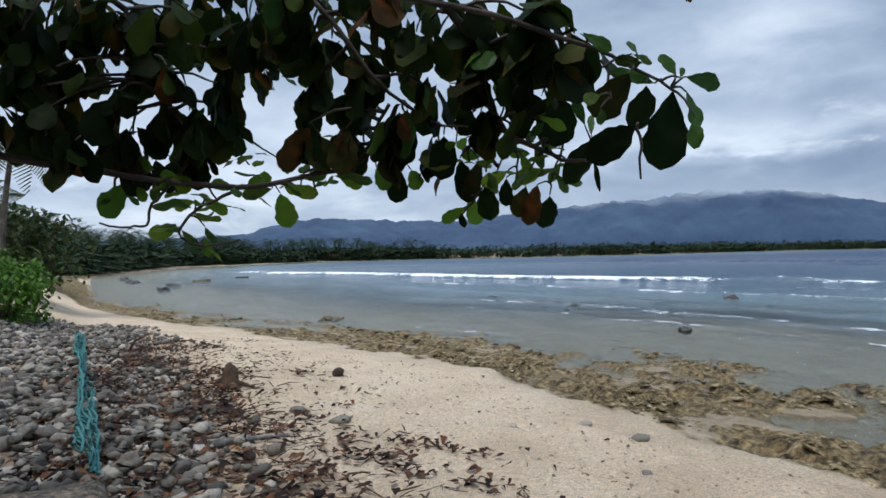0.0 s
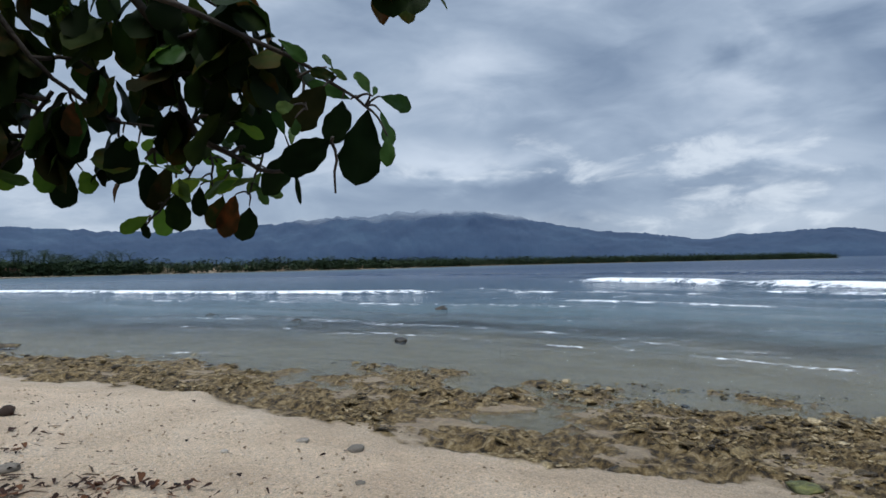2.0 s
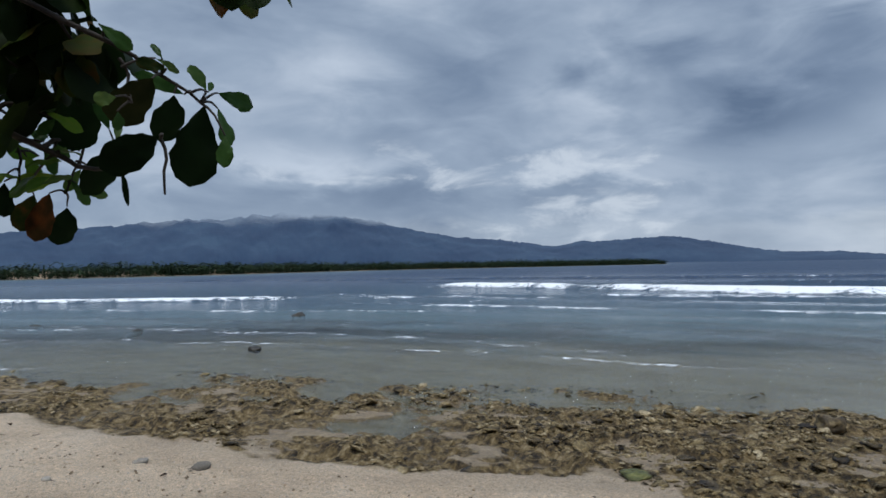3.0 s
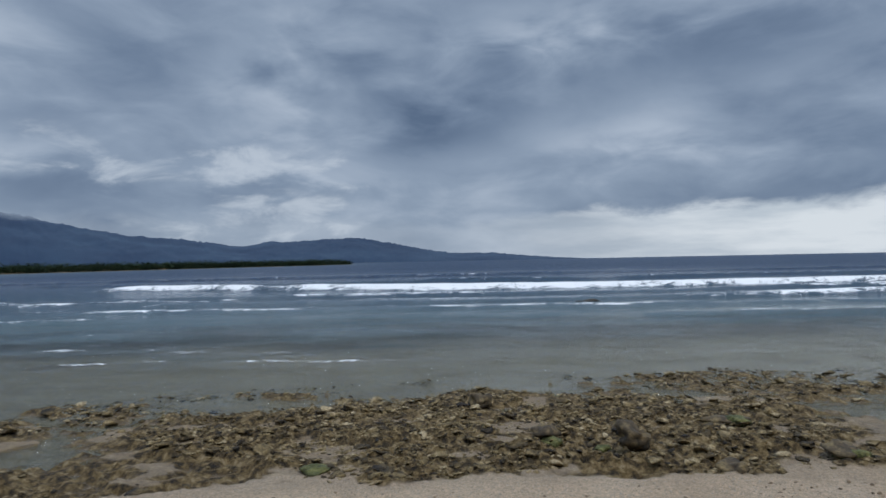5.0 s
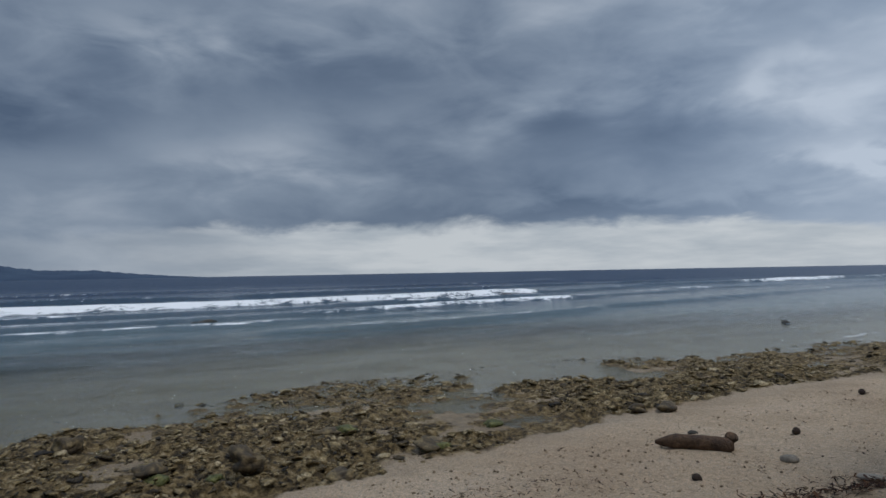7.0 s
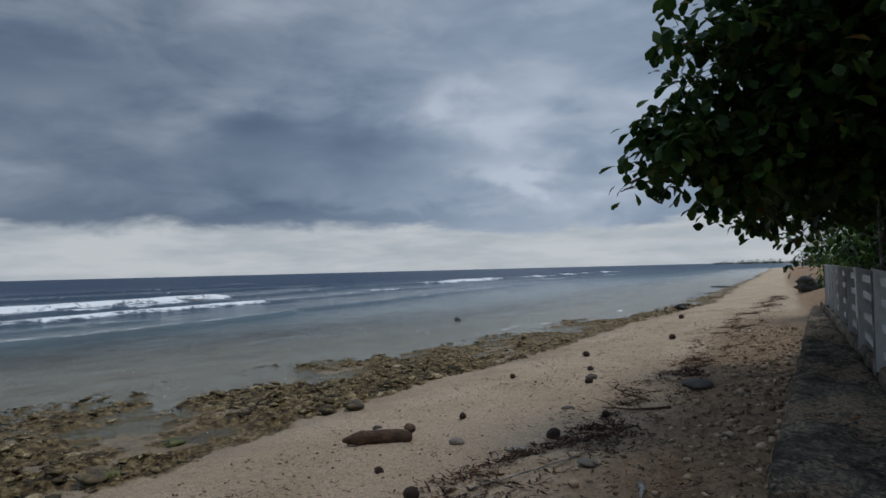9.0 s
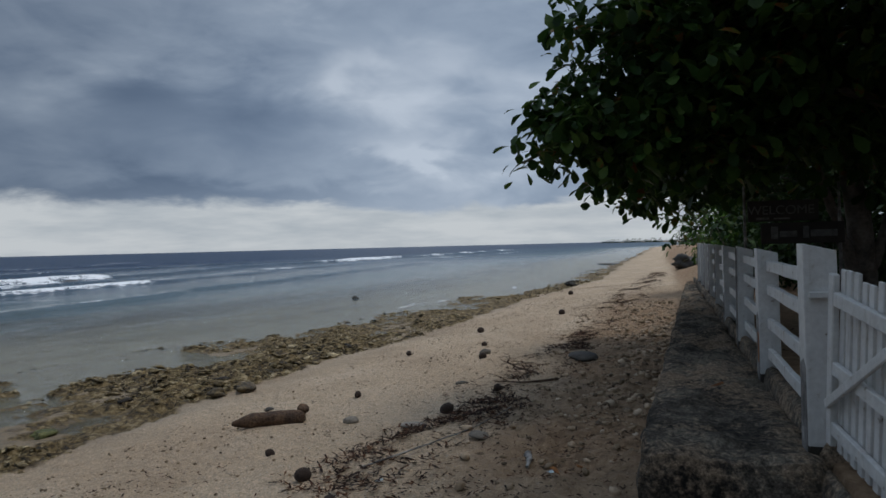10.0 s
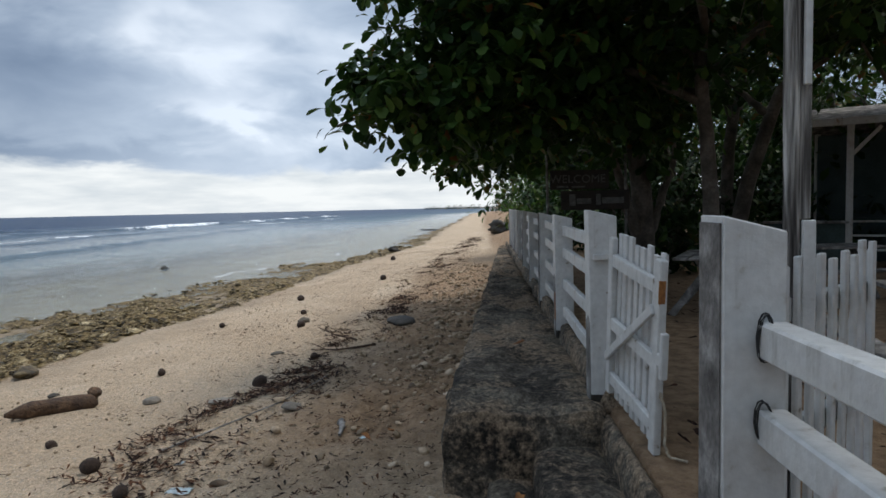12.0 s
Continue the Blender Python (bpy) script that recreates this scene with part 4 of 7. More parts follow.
for i, y in enumerate(FY):
    x = 0.885 + 0.014 * (y - 5)
    part("post", BIG_POST if i == 0 else POST, None, fence, "", Matrix.Translation((x - 0.9, y - 5.0, 0.0)) @ Matrix.Rotation(radians(random.uniform(-1.2, 1.2)), 4, "Y"))
    bm = bmesh.new()
    box(bm, (-0.006, 0.012, 0.0), (-0.002, 0.19, 1.28), 0.0)
    part("bare_face", bm, GREY_WOOD, fence, "bare grey weathered side of the post", Matrix.Translation((x - 0.9, y - 5.0, 0.0)))
    bm = bmesh.new()
    box(bm, (0.01, 0.01, -0.18), (0.18, 0.19, 0.06), 0.01)
    part("foot", bm, DARK_ROCK, fence, "dark post foot", Matrix.Translation((x - 0.915, y - 5.012, 0.0)))
    if i + 1 < len(FY):
        for z in (2.58, 2.32, 2.02, 1.72):
            part("rail", rail_mesh(FY[i + 1] - y - 0.19), None, fence, "", Matrix.Translation((x - 0.9 + 0.10, y - 5.0 + 0.195, z - 1.45 + random.uniform(-0.012, 0.012)))
                 @ Matrix.Rotation(radians(random.uniform(-0.4, 0.4)), 4, "X") @ Matrix.Rotation(-0.014, 4, "Z"))
bm = bmesh.new()
box(bm, (-0.003, 0.02, 0), (0.004, 0.12, 0.30), 0.002)
part("rust_streak", bm, RUST, fence, "orange rust streak", Matrix.Translation((0.915 - 0.9, 7.42 - 5.0 + 0.0, 0.16)))

near_fence = thing("fence", (0.84, 2.5, 1.43), "white flaking fence section with two heavy rails", "fence")
part("post", post_mesh(0.19, 0.20, 1.375), None, near_fence)
bm = bmesh.new()
box(bm, (-0.006, 0.012, 0.0), (-0.002, 0.19, 1.352), 0.0)
part("bare_face", bm, GREY_WOOD, near_fence, "bare grey weathered side of the post")
part("post", post_mesh(0.19, 0.20, 1.375), None, near_fence, "", Matrix.Translation((0, -2.5, 0)))
for z in (2.43, 2.165):
    bm = bmesh.new()
    box(bm, (0.10, -2.32, z - 1.43 - 0.055), (0.19, 0.0 if z < 2.3 else 0.004, z - 1.43 + 0.055), 0.008)
    part("rail", bm, WHITE, near_fence)
bm = bmesh.new()
box(bm, (0.03, -0.004, 0.42), (0.16, -0.001, 0.455), 0.001)
part("rust_stain", bm, RUST, near_fence, "orange rust stain")


def wire_loop(at, w, h, turns, seed):
    r = random.Random(seed)
    pts = []
    for i in range(turns * 14):
        a = i / 14 * 2 * math.pi
        k = 1 + 0.15 * math.sin(i * 0.9 + seed) + r.uniform(-0.04, 0.04)
        pts.append((at[0] + w * k * math.cos(a), at[1] + 0.012 * math.sin(i * 0.37) - 0.02, at[2] + h * k * math.sin(a)))
    v, f = tube_arrays(pts, [0.0024] * len(pts), 5)
    return raw_mesh("wire", v, f, BLACK, True)


BLACK = material("black_wire", [(0.3, (0.008, 0.008, 0.008)), (0.7, (0.02, 0.02, 0.02))], 10, 3, 0.5, 0.1, 60)
for z, hh_ in ((2.43, 0.064), (2.17, 0.075)):
    tagged(new("tie_wire", wire_loop((0.955, 2.50, z + 0.01), 0.022, hh_, 4, int(z * 10))), "black wire looped round the fence rail and post", "wire", "tie wires")


def gate_leaf(at, length, heading, label, side=1, sag=0.0):
    """A picket gate leaf hung at one edge: two stiles, three rails, a brace, pickets behind."""
    g = thing("gate", Matrix.Translation(at) @ Matrix.Rotation(heading, 4, "Z") @ Matrix.Rotation(radians(sag), 4, "Y"), label, "gate", "gate leaves")
    H = 1.08
    part("stile", beam((0.0, 0, H / 2), (0.075, 0, H / 2), 0.04, H), WHITE, g)
    part("stile", beam((length - 0.08, 0, H / 2 - 0.02), (length, 0, H / 2 - 0.02), 0.045, H + 0.04), WHITE, g)
    for z in (0.12, 0.50, 0.93):
        part("rail", beam((0.076, 0, z), (length - 0.081, 0, z - 0.01), 0.036, 0.085), WHITE, g)
    part("brace", beam((0.04, side * -0.032, 0.26), (length - 0.06, side * -0.032, 0.80), 0.026, 0.06), WHITE, g)
    n = 8
    for i in range(n):
        x = 0.05 + (length - 0.09) * (i + 0.5) / n
        top = 1.10 + random.uniform(-0.02, 0.03)
        bm = bmesh.new()
        box(bm, (x - 0.032 + 0.011 * (side < 0), side * 0.032 - 0.010, -0.03), (x + 0.032 - 0.011 * (side < 0), side * 0.032 + 0.010, top), 0.004)
        part("picket", bm, WHITE, g, "", Matrix.Rotation(radians(random.uniform(-0.7, 0.7)), 4, "Y"))
    return g


left_leaf = gate_leaf((0.985, 5.0, 1.555), 0.88, math.atan2(-0.85, 0.10), "white picket gate leaf, flaking and sagging, half shut", sag=6.0)
bm = bmesh.new()
box(bm, (0.88, -0.03, 0.50), (0.96, 0.0, 0.57), 0.006)
box(bm, (0.93, -0.035, 0.44), (0.97, 0.005, 0.70), 0.006)
part("latch", bm, WHITE, left_leaf, "white wooden latch")
bm = bmesh.new()
box(bm, (0.870, -0.0255, 0.84), (0.8815, 0.012, 0.97), 0.002)
part("rust_stain", bm, RUST, left_leaf, "orange rust at the stile's top")
right_leaf = gate_leaf((1.07, 2.68, 1.55), 0.93, math.atan2(0.70, 0.74), "white picket gate leaf, open inwards", -1)
bm = bmesh.new()
box(bm, (0.90, 5.02, 2.46), (1.10, 5.055, 2.50), 0.004)
tagged(new("hinge_block", bm_mesh("hinge_block", bm, WHITE)), "small white wooden block on the gate post", "block")

# rope hanging from the half-shut leaf
pts = wander([(1.10, 4.10, 1.80), (1.12, 4.09, 1.68), (1.11, 4.08, 1.50), (1.15, 4.06, 1.44), (1.23, 4.02, 1.43)], 18, 0.008, 3)
v, f = tube_arrays(pts, [0.008] * len(pts), 6)
ROPE = material("frayed_rope", [(0.3, (0.25, 0.2, 0.14)), (0.7, (0.42, 0.36, 0.27))], 30, 4, 0.9, 0.5, 90)
tagged(new("rope", raw_mesh("rope", v, f, ROPE)), "frayed pale rope hanging from the gate", "rope")

# tall weathered pole behind the near post
pole = thing("wooden_pole", (1.155, 2.76, 1.42), "tall weathered grey wooden pole beside the gate post", "pole")
v, f = tube_arrays(wander([(0, 0, 0), (0.005, 0, 1.2), (-0.01, 0, 2.6), (-0.005, 0, 4.2)], 16, 0.004, 8), [0.026] * 16, 10)
part("pole", raw_mesh("pole", v, f, POLE_WOOD), None, pole)
bm = bmesh.new()
box(bm, (0.018, -0.012, 1.36), (0.062, 0.012, 4.1), 0.005)
part("batten", bm, POLE_WOOD, pole, "dark weathered batten along the pole")
for lo_, hi_ in ((0.9, 1.36), (1.80, 2.15)):
    bm = bmesh.new()
    box(bm, (0.024, -0.040, lo_), (0.066 if lo_ < 1 else 0.046, -0.022, hi_), 0.003)
    part("board", bm, WHITE, pole, "white painted strip of board")


# ---- trees ----
def tree(name, base, trunk, limbs, lobes, label, mat=CROWN, size=0.2, seed=0, radius=0.16, template=LEAF_LOW, spread=0.22):
    """A tapered trunk, limbs, and a crown of many leaves in rosettes through uneven lobes."""
    t = thing(name, base, label, "tree")
    b = np.array(base)
    pts = wander([np.array(p) - b for p in trunk], 12, 0.03, seed)
    v, f = tube_arrays(pts, np.linspace(radius, radius * 0.55, 12), 10)
    part("trunk", raw_mesh("trunk", v, f, BARK), None, t)
    for i, l in enumerate(limbs):
        pts = wander([np.array(p) - b for p in l], 12, 0.05, seed + i + 1)
        v, f = tube_arrays(pts, np.linspace(radius * 0.5, 0.02, 12), 7)
        part("limb", raw_mesh("limb", v, f, BARK), None, t)
    arr = []
    for i, (c, r, n) in enumerate(lobes):
        pl = crown_places(np.array(c) - b, r, max(12, n // 7), seed * 13 + i, 0.22)
        arr.append(leafy_cloud(n, pl, size, seed * 17 + i, template, spread * 0.6))
        # fine twigs under the rosettes
        tw = [tube_arrays(np.linspace(np.array(c) - b + (q - np.array(c) + b) * 0.25, q, 3), [0.014, 0.009, 0.004], 3) for q in pl[::3]]
        tagged(part("twig_spray", raw_mesh("twig_spray", *join_arrays(tw), BARK), None, t), kind="stuff")
    v, f = join_arrays(arr)
    crown = part("crown", raw_mesh("crown", v, f, mat), None, t)
    tagged(crown, kind="stuff")
    return t


# the sea almond behind the fence, reaching out over the beach
tree("sea_almond_tree", (3.45, 9.85, 1.40), [(3.45, 9.85, 1.3), (3.40, 9.85, 2.8), (3.32, 9.9, 4.4), (3.2, 10.0, 6.0)],
     [[(3.35, 9.9, 4.2), (1.8, 9.8, 5.0), (-0.2, 9.7, 4.7), (-1.9, 9.5, 4.0)], [(3.3, 9.9, 4.8), (2.0, 10.5, 6.0), (0.2, 10.3, 6.4)],
      [(3.3, 9.9, 4.6), (4.6, 9.4, 5.8), (5.6, 8.8, 6.3)], [(3.3, 9.9, 5.0), (2.6, 7.9, 5.4), (2.2, 6.3, 5.5)], [(3.3, 10, 4.4), (2.0, 12.5, 5.0), (0.6, 14.4, 4.6)]],
     [((-0.04, 9.75, 4.42), (1.84, 1.2, 0.95), 3100), ((0.25, 10.2, 5.9), (1.65, 1.6, 1.3), 2200), ((1.6, 10.2, 5.2), (2.0, 1.8, 1.8), 3000), ((0.1, 14.2, 4.35), (1.5, 1.9, 0.95), 1700),
      # the last lobe is out of view, added to shade the wall and fence
      ((2.4, 12.5, 4.8), (2.0, 2.2, 1.4), 1800), ((3.9, 9.6, 6.2), (2.4, 2.4, 1.5), 2200), ((2.6, 6.6, 5.9), (2.1, 2.0, 0.95), 1900), ((1.4, 10.3, 7.4), (2.4, 2.4, 1.3), 2000), ((1.9, 5.2, 7.2), (2.6, 3.0, 1.2), 2600)],
     "broad sea almond tree with large dark leaves", CROWN, 0.27, 1, 0.13)
tree("sea_almond_tree", (4.7, 12.4, 1.40), [(4.7, 12.4, 1.3), (4.9, 12.5, 3.0), (5.5, 12.6, 4.6), (6.2, 12.6, 6.0)],
     [[(5.4, 12.6, 4.4), (4.4, 13.4, 5.6)], [(5.8, 12.6, 5.0), (7.4, 12.0, 6.2)]],
     [((5.2, 13.6, 6.2), (2.6, 2.4, 1.6), 1800), ((7.6, 11.8, 6.6), (2.4, 2.4, 1.5), 1600), ((4.2, 16.5, 5.2), (2.4, 2.6, 2.0), 1700)],
     "dark leaning tree behind the fence", CROWN, 0.22, 2, 0.16)
tree("sea_almond_tree", (2.9, 11.9, 1.40), [(2.9, 11.9, 1.3), (2.95, 11.9, 2.6), (2.8, 12.0, 4.4)],
     [[(2.9, 11.9, 2.2), (2.4, 11.6, 3.4), (2.2, 11.3, 4.4)], [(2.9, 11.9, 2.0), (3.5, 12.2, 3.2), (3.7, 12.4, 4.4)]],
     [((2.9, 12.4, 5.2), (1.8, 1.8, 1.3), 1400), ((2.3, 16.5, 4.2), (1.6, 2.4, 1.2), 1300)],
     "thick dark forked tree under the canopy", CROWN, 0.2, 3, 0.24)
tree("broadleaf_tree", (7.4, 11.6, 1.40), [(7.4, 11.6, 1.3), (7.5, 11.7, 3.4), (7.3, 11.9, 5.6)], [[(7.4, 11.7, 4.2), (6.4, 11.6, 5.4)], [(7.4, 11.7, 4.6), (8.6, 12.2, 6.0)]],
     [((6.6, 12.0, 6.4), (2.0, 1.8, 1.2), 1300), ((8.6, 12.6, 6.6), (2.2, 2.0, 1.3), 1300), ((5.6, 10.6, 6.0), (1.6, 1.4, 0.9), 800)], "dark broadleaf tree beside the hut", CROWN, 0.24, 4, 0.12)
# trees further in behind the hut; unseen ones behind the walker, added for shade
for i, (x, y, h, n) in enumerate([(9.5, 18, 7.5, 2200), (13, 13, 8, 2000), (6.5, 22, 7, 2000), (12, 6, 8, 1600), (9, -2, 7.5, 1600), (3.2, 27, 5.5, 1800), (11, 26, 9, 1800), (5.5, 3.0, 8.2, 1700), (7.0, 9.0, 9.5, 1800), (6.0, 16, 9.5, 1800)]):
    r = random.Random(50 + i)
    tree("broadleaf_tree", (x, y, 1.3), [(x, y, 1.1), (x + r.uniform(-.2, .2), y, h * 0.4), (x + r.uniform(-.5, .5), y, h * 0.75)],
         [[(x, y, h * 0.45), (x + 1.4, y + 1, h * 0.8)], [(x, y, h * 0.5), (x - 1.3, y - 0.8, h * 0.85)]],
         [((x, y, h * 0.80), (2.8, 2.8, 2.2), n // 2), ((x + 1.5, y + 1.2, h * 0.68), (2.2, 2.2, 1.7), n // 4), ((x - 1.4, y - 1.0, h * 0.66), (2.2, 2.2, 1.6), n // 4)],
         "dark broadleaf tree in the garden", CROWN, 0.30, 60 + i, 0.17, LEAF_PLAIN, 0.35)


def shrub(name, at, radii, n, label, mat=SHRUB, size=0.16, seed=0, template=LEAF_NARROW):
    s = thing(name, at, label, "shrub")
    r = np.random.default_rng(seed)
    stems = []
    pl = crown_places((0, 0, radii[2] * 0.85), radii, max(10, n // 8), seed, 0.4)
    pl[:, 2] = np.maximum(pl[:, 2], 0.08)
    for q in pl[::4]:
        stems.append(tube_arrays(wander([(q[0] * 0.15, q[1] * 0.15, -0.1), q * [0.6, 0.6, 0.5], q], 5, 0.02, 1), np.linspace(0.022, 0.006, 5), 5))
    tagged(part("stem_spray", raw_mesh("stem_spray", *join_arrays(stems), BARK), None, s), kind="stuff")
    f = part("foliage", raw_mesh("foliage", *leafy_cloud(n, pl, size, seed + 5, template, 0.12), mat), None, s)
    tagged(f, kind="stuff")
    return s


# dense dark thicket closing the garden's back
for i in range(30):
    k = i / 29
    x = 3.4 + 23 * k + random.uniform(-0.6, 0.6)
    y = 25.0 + random.uniform(-1.5, 1.5) - 17 * k ** 1.6 + (i % 2) * 1.8
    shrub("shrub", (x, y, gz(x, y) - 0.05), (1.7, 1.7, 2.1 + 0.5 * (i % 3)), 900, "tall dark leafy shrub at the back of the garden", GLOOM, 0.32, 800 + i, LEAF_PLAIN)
# undergrowth past the fence's end and in the garden
for i, (x, y, rx, ry, rz, n) in enumerate([(2.7, 25.5, 1.3, 2.0, 1.3, 1500), (3.3, 29.5, 1.5, 2.4, 1.6, 1500), (4.1, 35, 1.8, 3.0, 2.0, 1500), (5.2, 43, 2.3, 4, 2.4, 1500),
                                           (6.3, 54, 3.0, 5, 3.0, 1500), (7.4, 68, 4, 7, 3.6, 1500), (7, 88, 5, 10, 4.2, 1500), (8, 115, 6, 14, 5, 1500), (6.5, 15.5, 1.2, 1.2, 1.0, 700),
                                           (3.8, 14.0, 0.9, 0.9, 0.9, 600), (9.0, 16.8, 1.6, 1.6, 1.3, 800), (5.0, 18.5, 1.8, 1.6, 1.5, 900),
                                           (7.5, 20.5, 2.2, 2.0, 2.0, 1000), (10.5, 20.5, 2.4, 2.0, 2.2, 1000), (4.4, 21.8, 1.8, 1.6, 1.7, 900), (13.5, 18, 2.4, 2.4, 2.2, 900), (13, 10.5, 2.2, 3, 2.2, 900),
                                           (9, 28, 3, 3, 2.8, 1100), (14, 27, 3.2, 3, 3, 1100), (6, 33, 3, 3, 3, 1000), (18, 24, 3.2, 3.4, 3, 1000), (17, 15, 3, 3.4, 2.8, 1000), (20, 19, 3, 3.4, 3, 900), (3.6, 16.6, 1.2, 1.4, 1.3, 700), (2.6, 20.5, 1.1, 1.8, 1.2, 800)]):
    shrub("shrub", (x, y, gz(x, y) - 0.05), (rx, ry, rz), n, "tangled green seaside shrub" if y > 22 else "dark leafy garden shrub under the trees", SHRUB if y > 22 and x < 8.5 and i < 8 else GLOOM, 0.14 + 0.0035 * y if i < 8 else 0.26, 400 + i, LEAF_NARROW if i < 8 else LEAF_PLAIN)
for i, (x, y, rx, ry, rz, n) in enumerate([(2.7, -22.0, 1.25, 1.5, 1.05, 1800), (4.3, -24.5, 1.7, 1.8, 1.5, 1800), (6.3, -29, 2.4, 2.6, 2.2, 1800)]):
    shrub("shrub", (x, y, gz(x, y) - 0.05), (rx, ry, rz), n, "bright green leafy shrub at the beach's back", SHRUB, 0.20, 430 + i, LEAF_LOW)


# ---- near sea almond branches over the beach ----
def almond_leaf(width, droop, seed):
    """A broad leathery leaf one metre long: rounded tip, short base, wavy edge and raised midrib."""
    r = np.random.default_rng(seed)
    t, u = np.meshgrid(np.linspace(0, 1, 17), np.linspace(-1, 1, 7), indexing="ij")
    edge = np.interp(t, [0, 0.04, 0.12, 0.3, 0.5, 0.68, 0.82, 0.92, 0.97, 1], [0.02, 0.10, 0.28, 0.62, 0.88, 1.0, 0.94, 0.70, 0.42, 0.05])
    ripple = 1 + 0.055 * np.sin(t * 23 + seed * 2.1 + 2 * np.sign(u)) + 0.018 * r.normal(0, 1, (17, 1)) * np.abs(u)
    y = u * width / 2 * edge * ripple
    z = -droop * t ** 2 + 0.10 * np.abs(y) * (1.2 - t) + 0.05 * np.sin(t * 9 + seed + 2.2 * u) * u ** 2 * edge - 0.012 * np.exp(-(u / 0.12) ** 2)
    x = t + 0.03 * np.sin(t * 5 + seed) - 0.05 * u ** 2 * np.sin(3.1 * t)
    return np.stack([x, y, z], -1).reshape(-1, 3), polar_faces(17, 7, False)


# rusty blotches are the leaf's own; the dark stops carry its backlit shade
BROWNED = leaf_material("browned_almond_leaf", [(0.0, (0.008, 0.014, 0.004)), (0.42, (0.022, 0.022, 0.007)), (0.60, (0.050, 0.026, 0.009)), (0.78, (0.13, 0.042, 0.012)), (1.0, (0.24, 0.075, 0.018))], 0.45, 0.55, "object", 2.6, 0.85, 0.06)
GREEN = leaf_material("green_almond_leaf", [(0.0, (0.022, 0.058, 0.014)), (0.6, (0.045, 0.10, 0.022)), (1.0, (0.09, 0.13, 0.03))], 0.40, 0.4, "object", 5.0, 0.5)
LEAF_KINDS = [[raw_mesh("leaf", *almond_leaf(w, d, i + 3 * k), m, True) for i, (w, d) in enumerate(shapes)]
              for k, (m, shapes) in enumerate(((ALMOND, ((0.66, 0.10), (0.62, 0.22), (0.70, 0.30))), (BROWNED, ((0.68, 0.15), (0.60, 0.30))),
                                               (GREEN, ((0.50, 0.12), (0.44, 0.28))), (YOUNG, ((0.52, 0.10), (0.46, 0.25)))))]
DARK_BARK = material("dark_limb_bark", [(0.3, (0.016, 0.012, 0.009)), (0.5, (0.036, 0.029, 0.023)), (0.72, (0.075, 0.062, 0.050))], 6, 8, 0.9, 0.8, 40, 0.3)
near = thing("sea_almond_tree", (3.2, -3.4, 1.30), "overhanging sea almond tree with big leathery leaves, some rusty", "tree")
BASE = np.array((3.2, -3.4, 1.30))
ARMS = {
    "low": ([(3.0, -3.5, 3.6), (1.8, -3.6, 3.55), (0.62, -3.2, 3.28), (0.30, -3.03, 3.23), (-0.01, -2.87, 3.16), (-0.33, -2.70, 3.15), (-0.56, -2.57, 3.18), (-0.73, -2.48, 3.24), (-0.84, -2.42, 3.35)], 0.021),
    "tip": ([(2.9, -3.2, 4.2), (1.2, -2.6, 4.25), (0.2, -2.2, 4.0), (-0.65, -1.84, 3.68), (-0.86, -1.73, 3.64), (-1.16, -1.57, 3.54), (-1.25, -1.52, 3.47), (-1.42, -1.43, 3.39)], 0.017),
    "upper": ([(1.2, -2.6, 4.25), (-0.4, -1.9, 4.55), (-1.3, -1.5, 4.25), (-1.52, -1.42, 3.86)], 0.012),
    "drop": ([(-0.2, -2.2, 4.05), (-0.9, -2.1, 3.85), (-1.07, -2.07, 3.66), (-1.09, -2.06, 3.46), (-1.17, -2.02, 3.30), (-1.28, -1.96, 3.24), (-1.38, -1.91, 3.19), (-1.47, -1.85, 3.22)], 0.020),
    "mid": ([(1.2, -3.1, 4.3), (0.0, -2.7, 4.2), (-0.54, -2.47, 3.89), (-0.70, -2.38, 3.61), (-0.82, -2.32, 3.47), (-0.98, -2.23, 3.37), (-1.08, -2.18, 3.35)], 0.014),
    "inner": ([(2.4, -3.4, 4.1), (0.9, -3.3, 4.3), (0.12, -3.02, 3.98), (0.06, -3.01, 3.61), (-0.09, -2.94, 3.41)], 0.022),
    "twig": ([(-0.29, -2.72, 3.15), (-0.11, -2.82, 3.05), (-0.03, -2.86, 2.96), (-0.11, -2.81, 2.89), (-0.28, -2.72, 2.92)], 0.008),
    "curl": ([(-0.01, -2.87, 3.16), (0.06, -2.90, 3.06), (0.07, -2.91, 2.99), (0.16, -2.95, 2.98), (0.24, -2.98, 3.0)], 0.007),
    "sprig": ([(-0.80, -2.34, 3.46), (-0.74, -2.46, 3.30), (-0.68, -2.50, 3.18)], 0.008),
}
v, f = tube_arrays(wander([np.array(p) - BASE for p in [(3.2, -3.4, 1.1), (3.15, -3.4, 2.4), (3.0, -3.45, 3.6), (2.8, -3.3, 4.6)]], 10, 0.02, 5), np.linspace(0.17, 0.09, 10), 10)
part("trunk", raw_mesh("trunk", v, f, BARK), None, near)
arm_pts = {}
for k, (pts, rad) in ARMS.items():
    p = wander([np.array(q) for q in pts], 4 * len(pts), 0.008, len(k))
    arm_pts[k] = p
    v, f = tube_arrays(p - BASE, np.linspace(rad, max(0.004, rad * 0.28), len(p)), 8)
    part("limb", raw_mesh("limb", v, f, DARK_BARK), None, near)

count = [0]


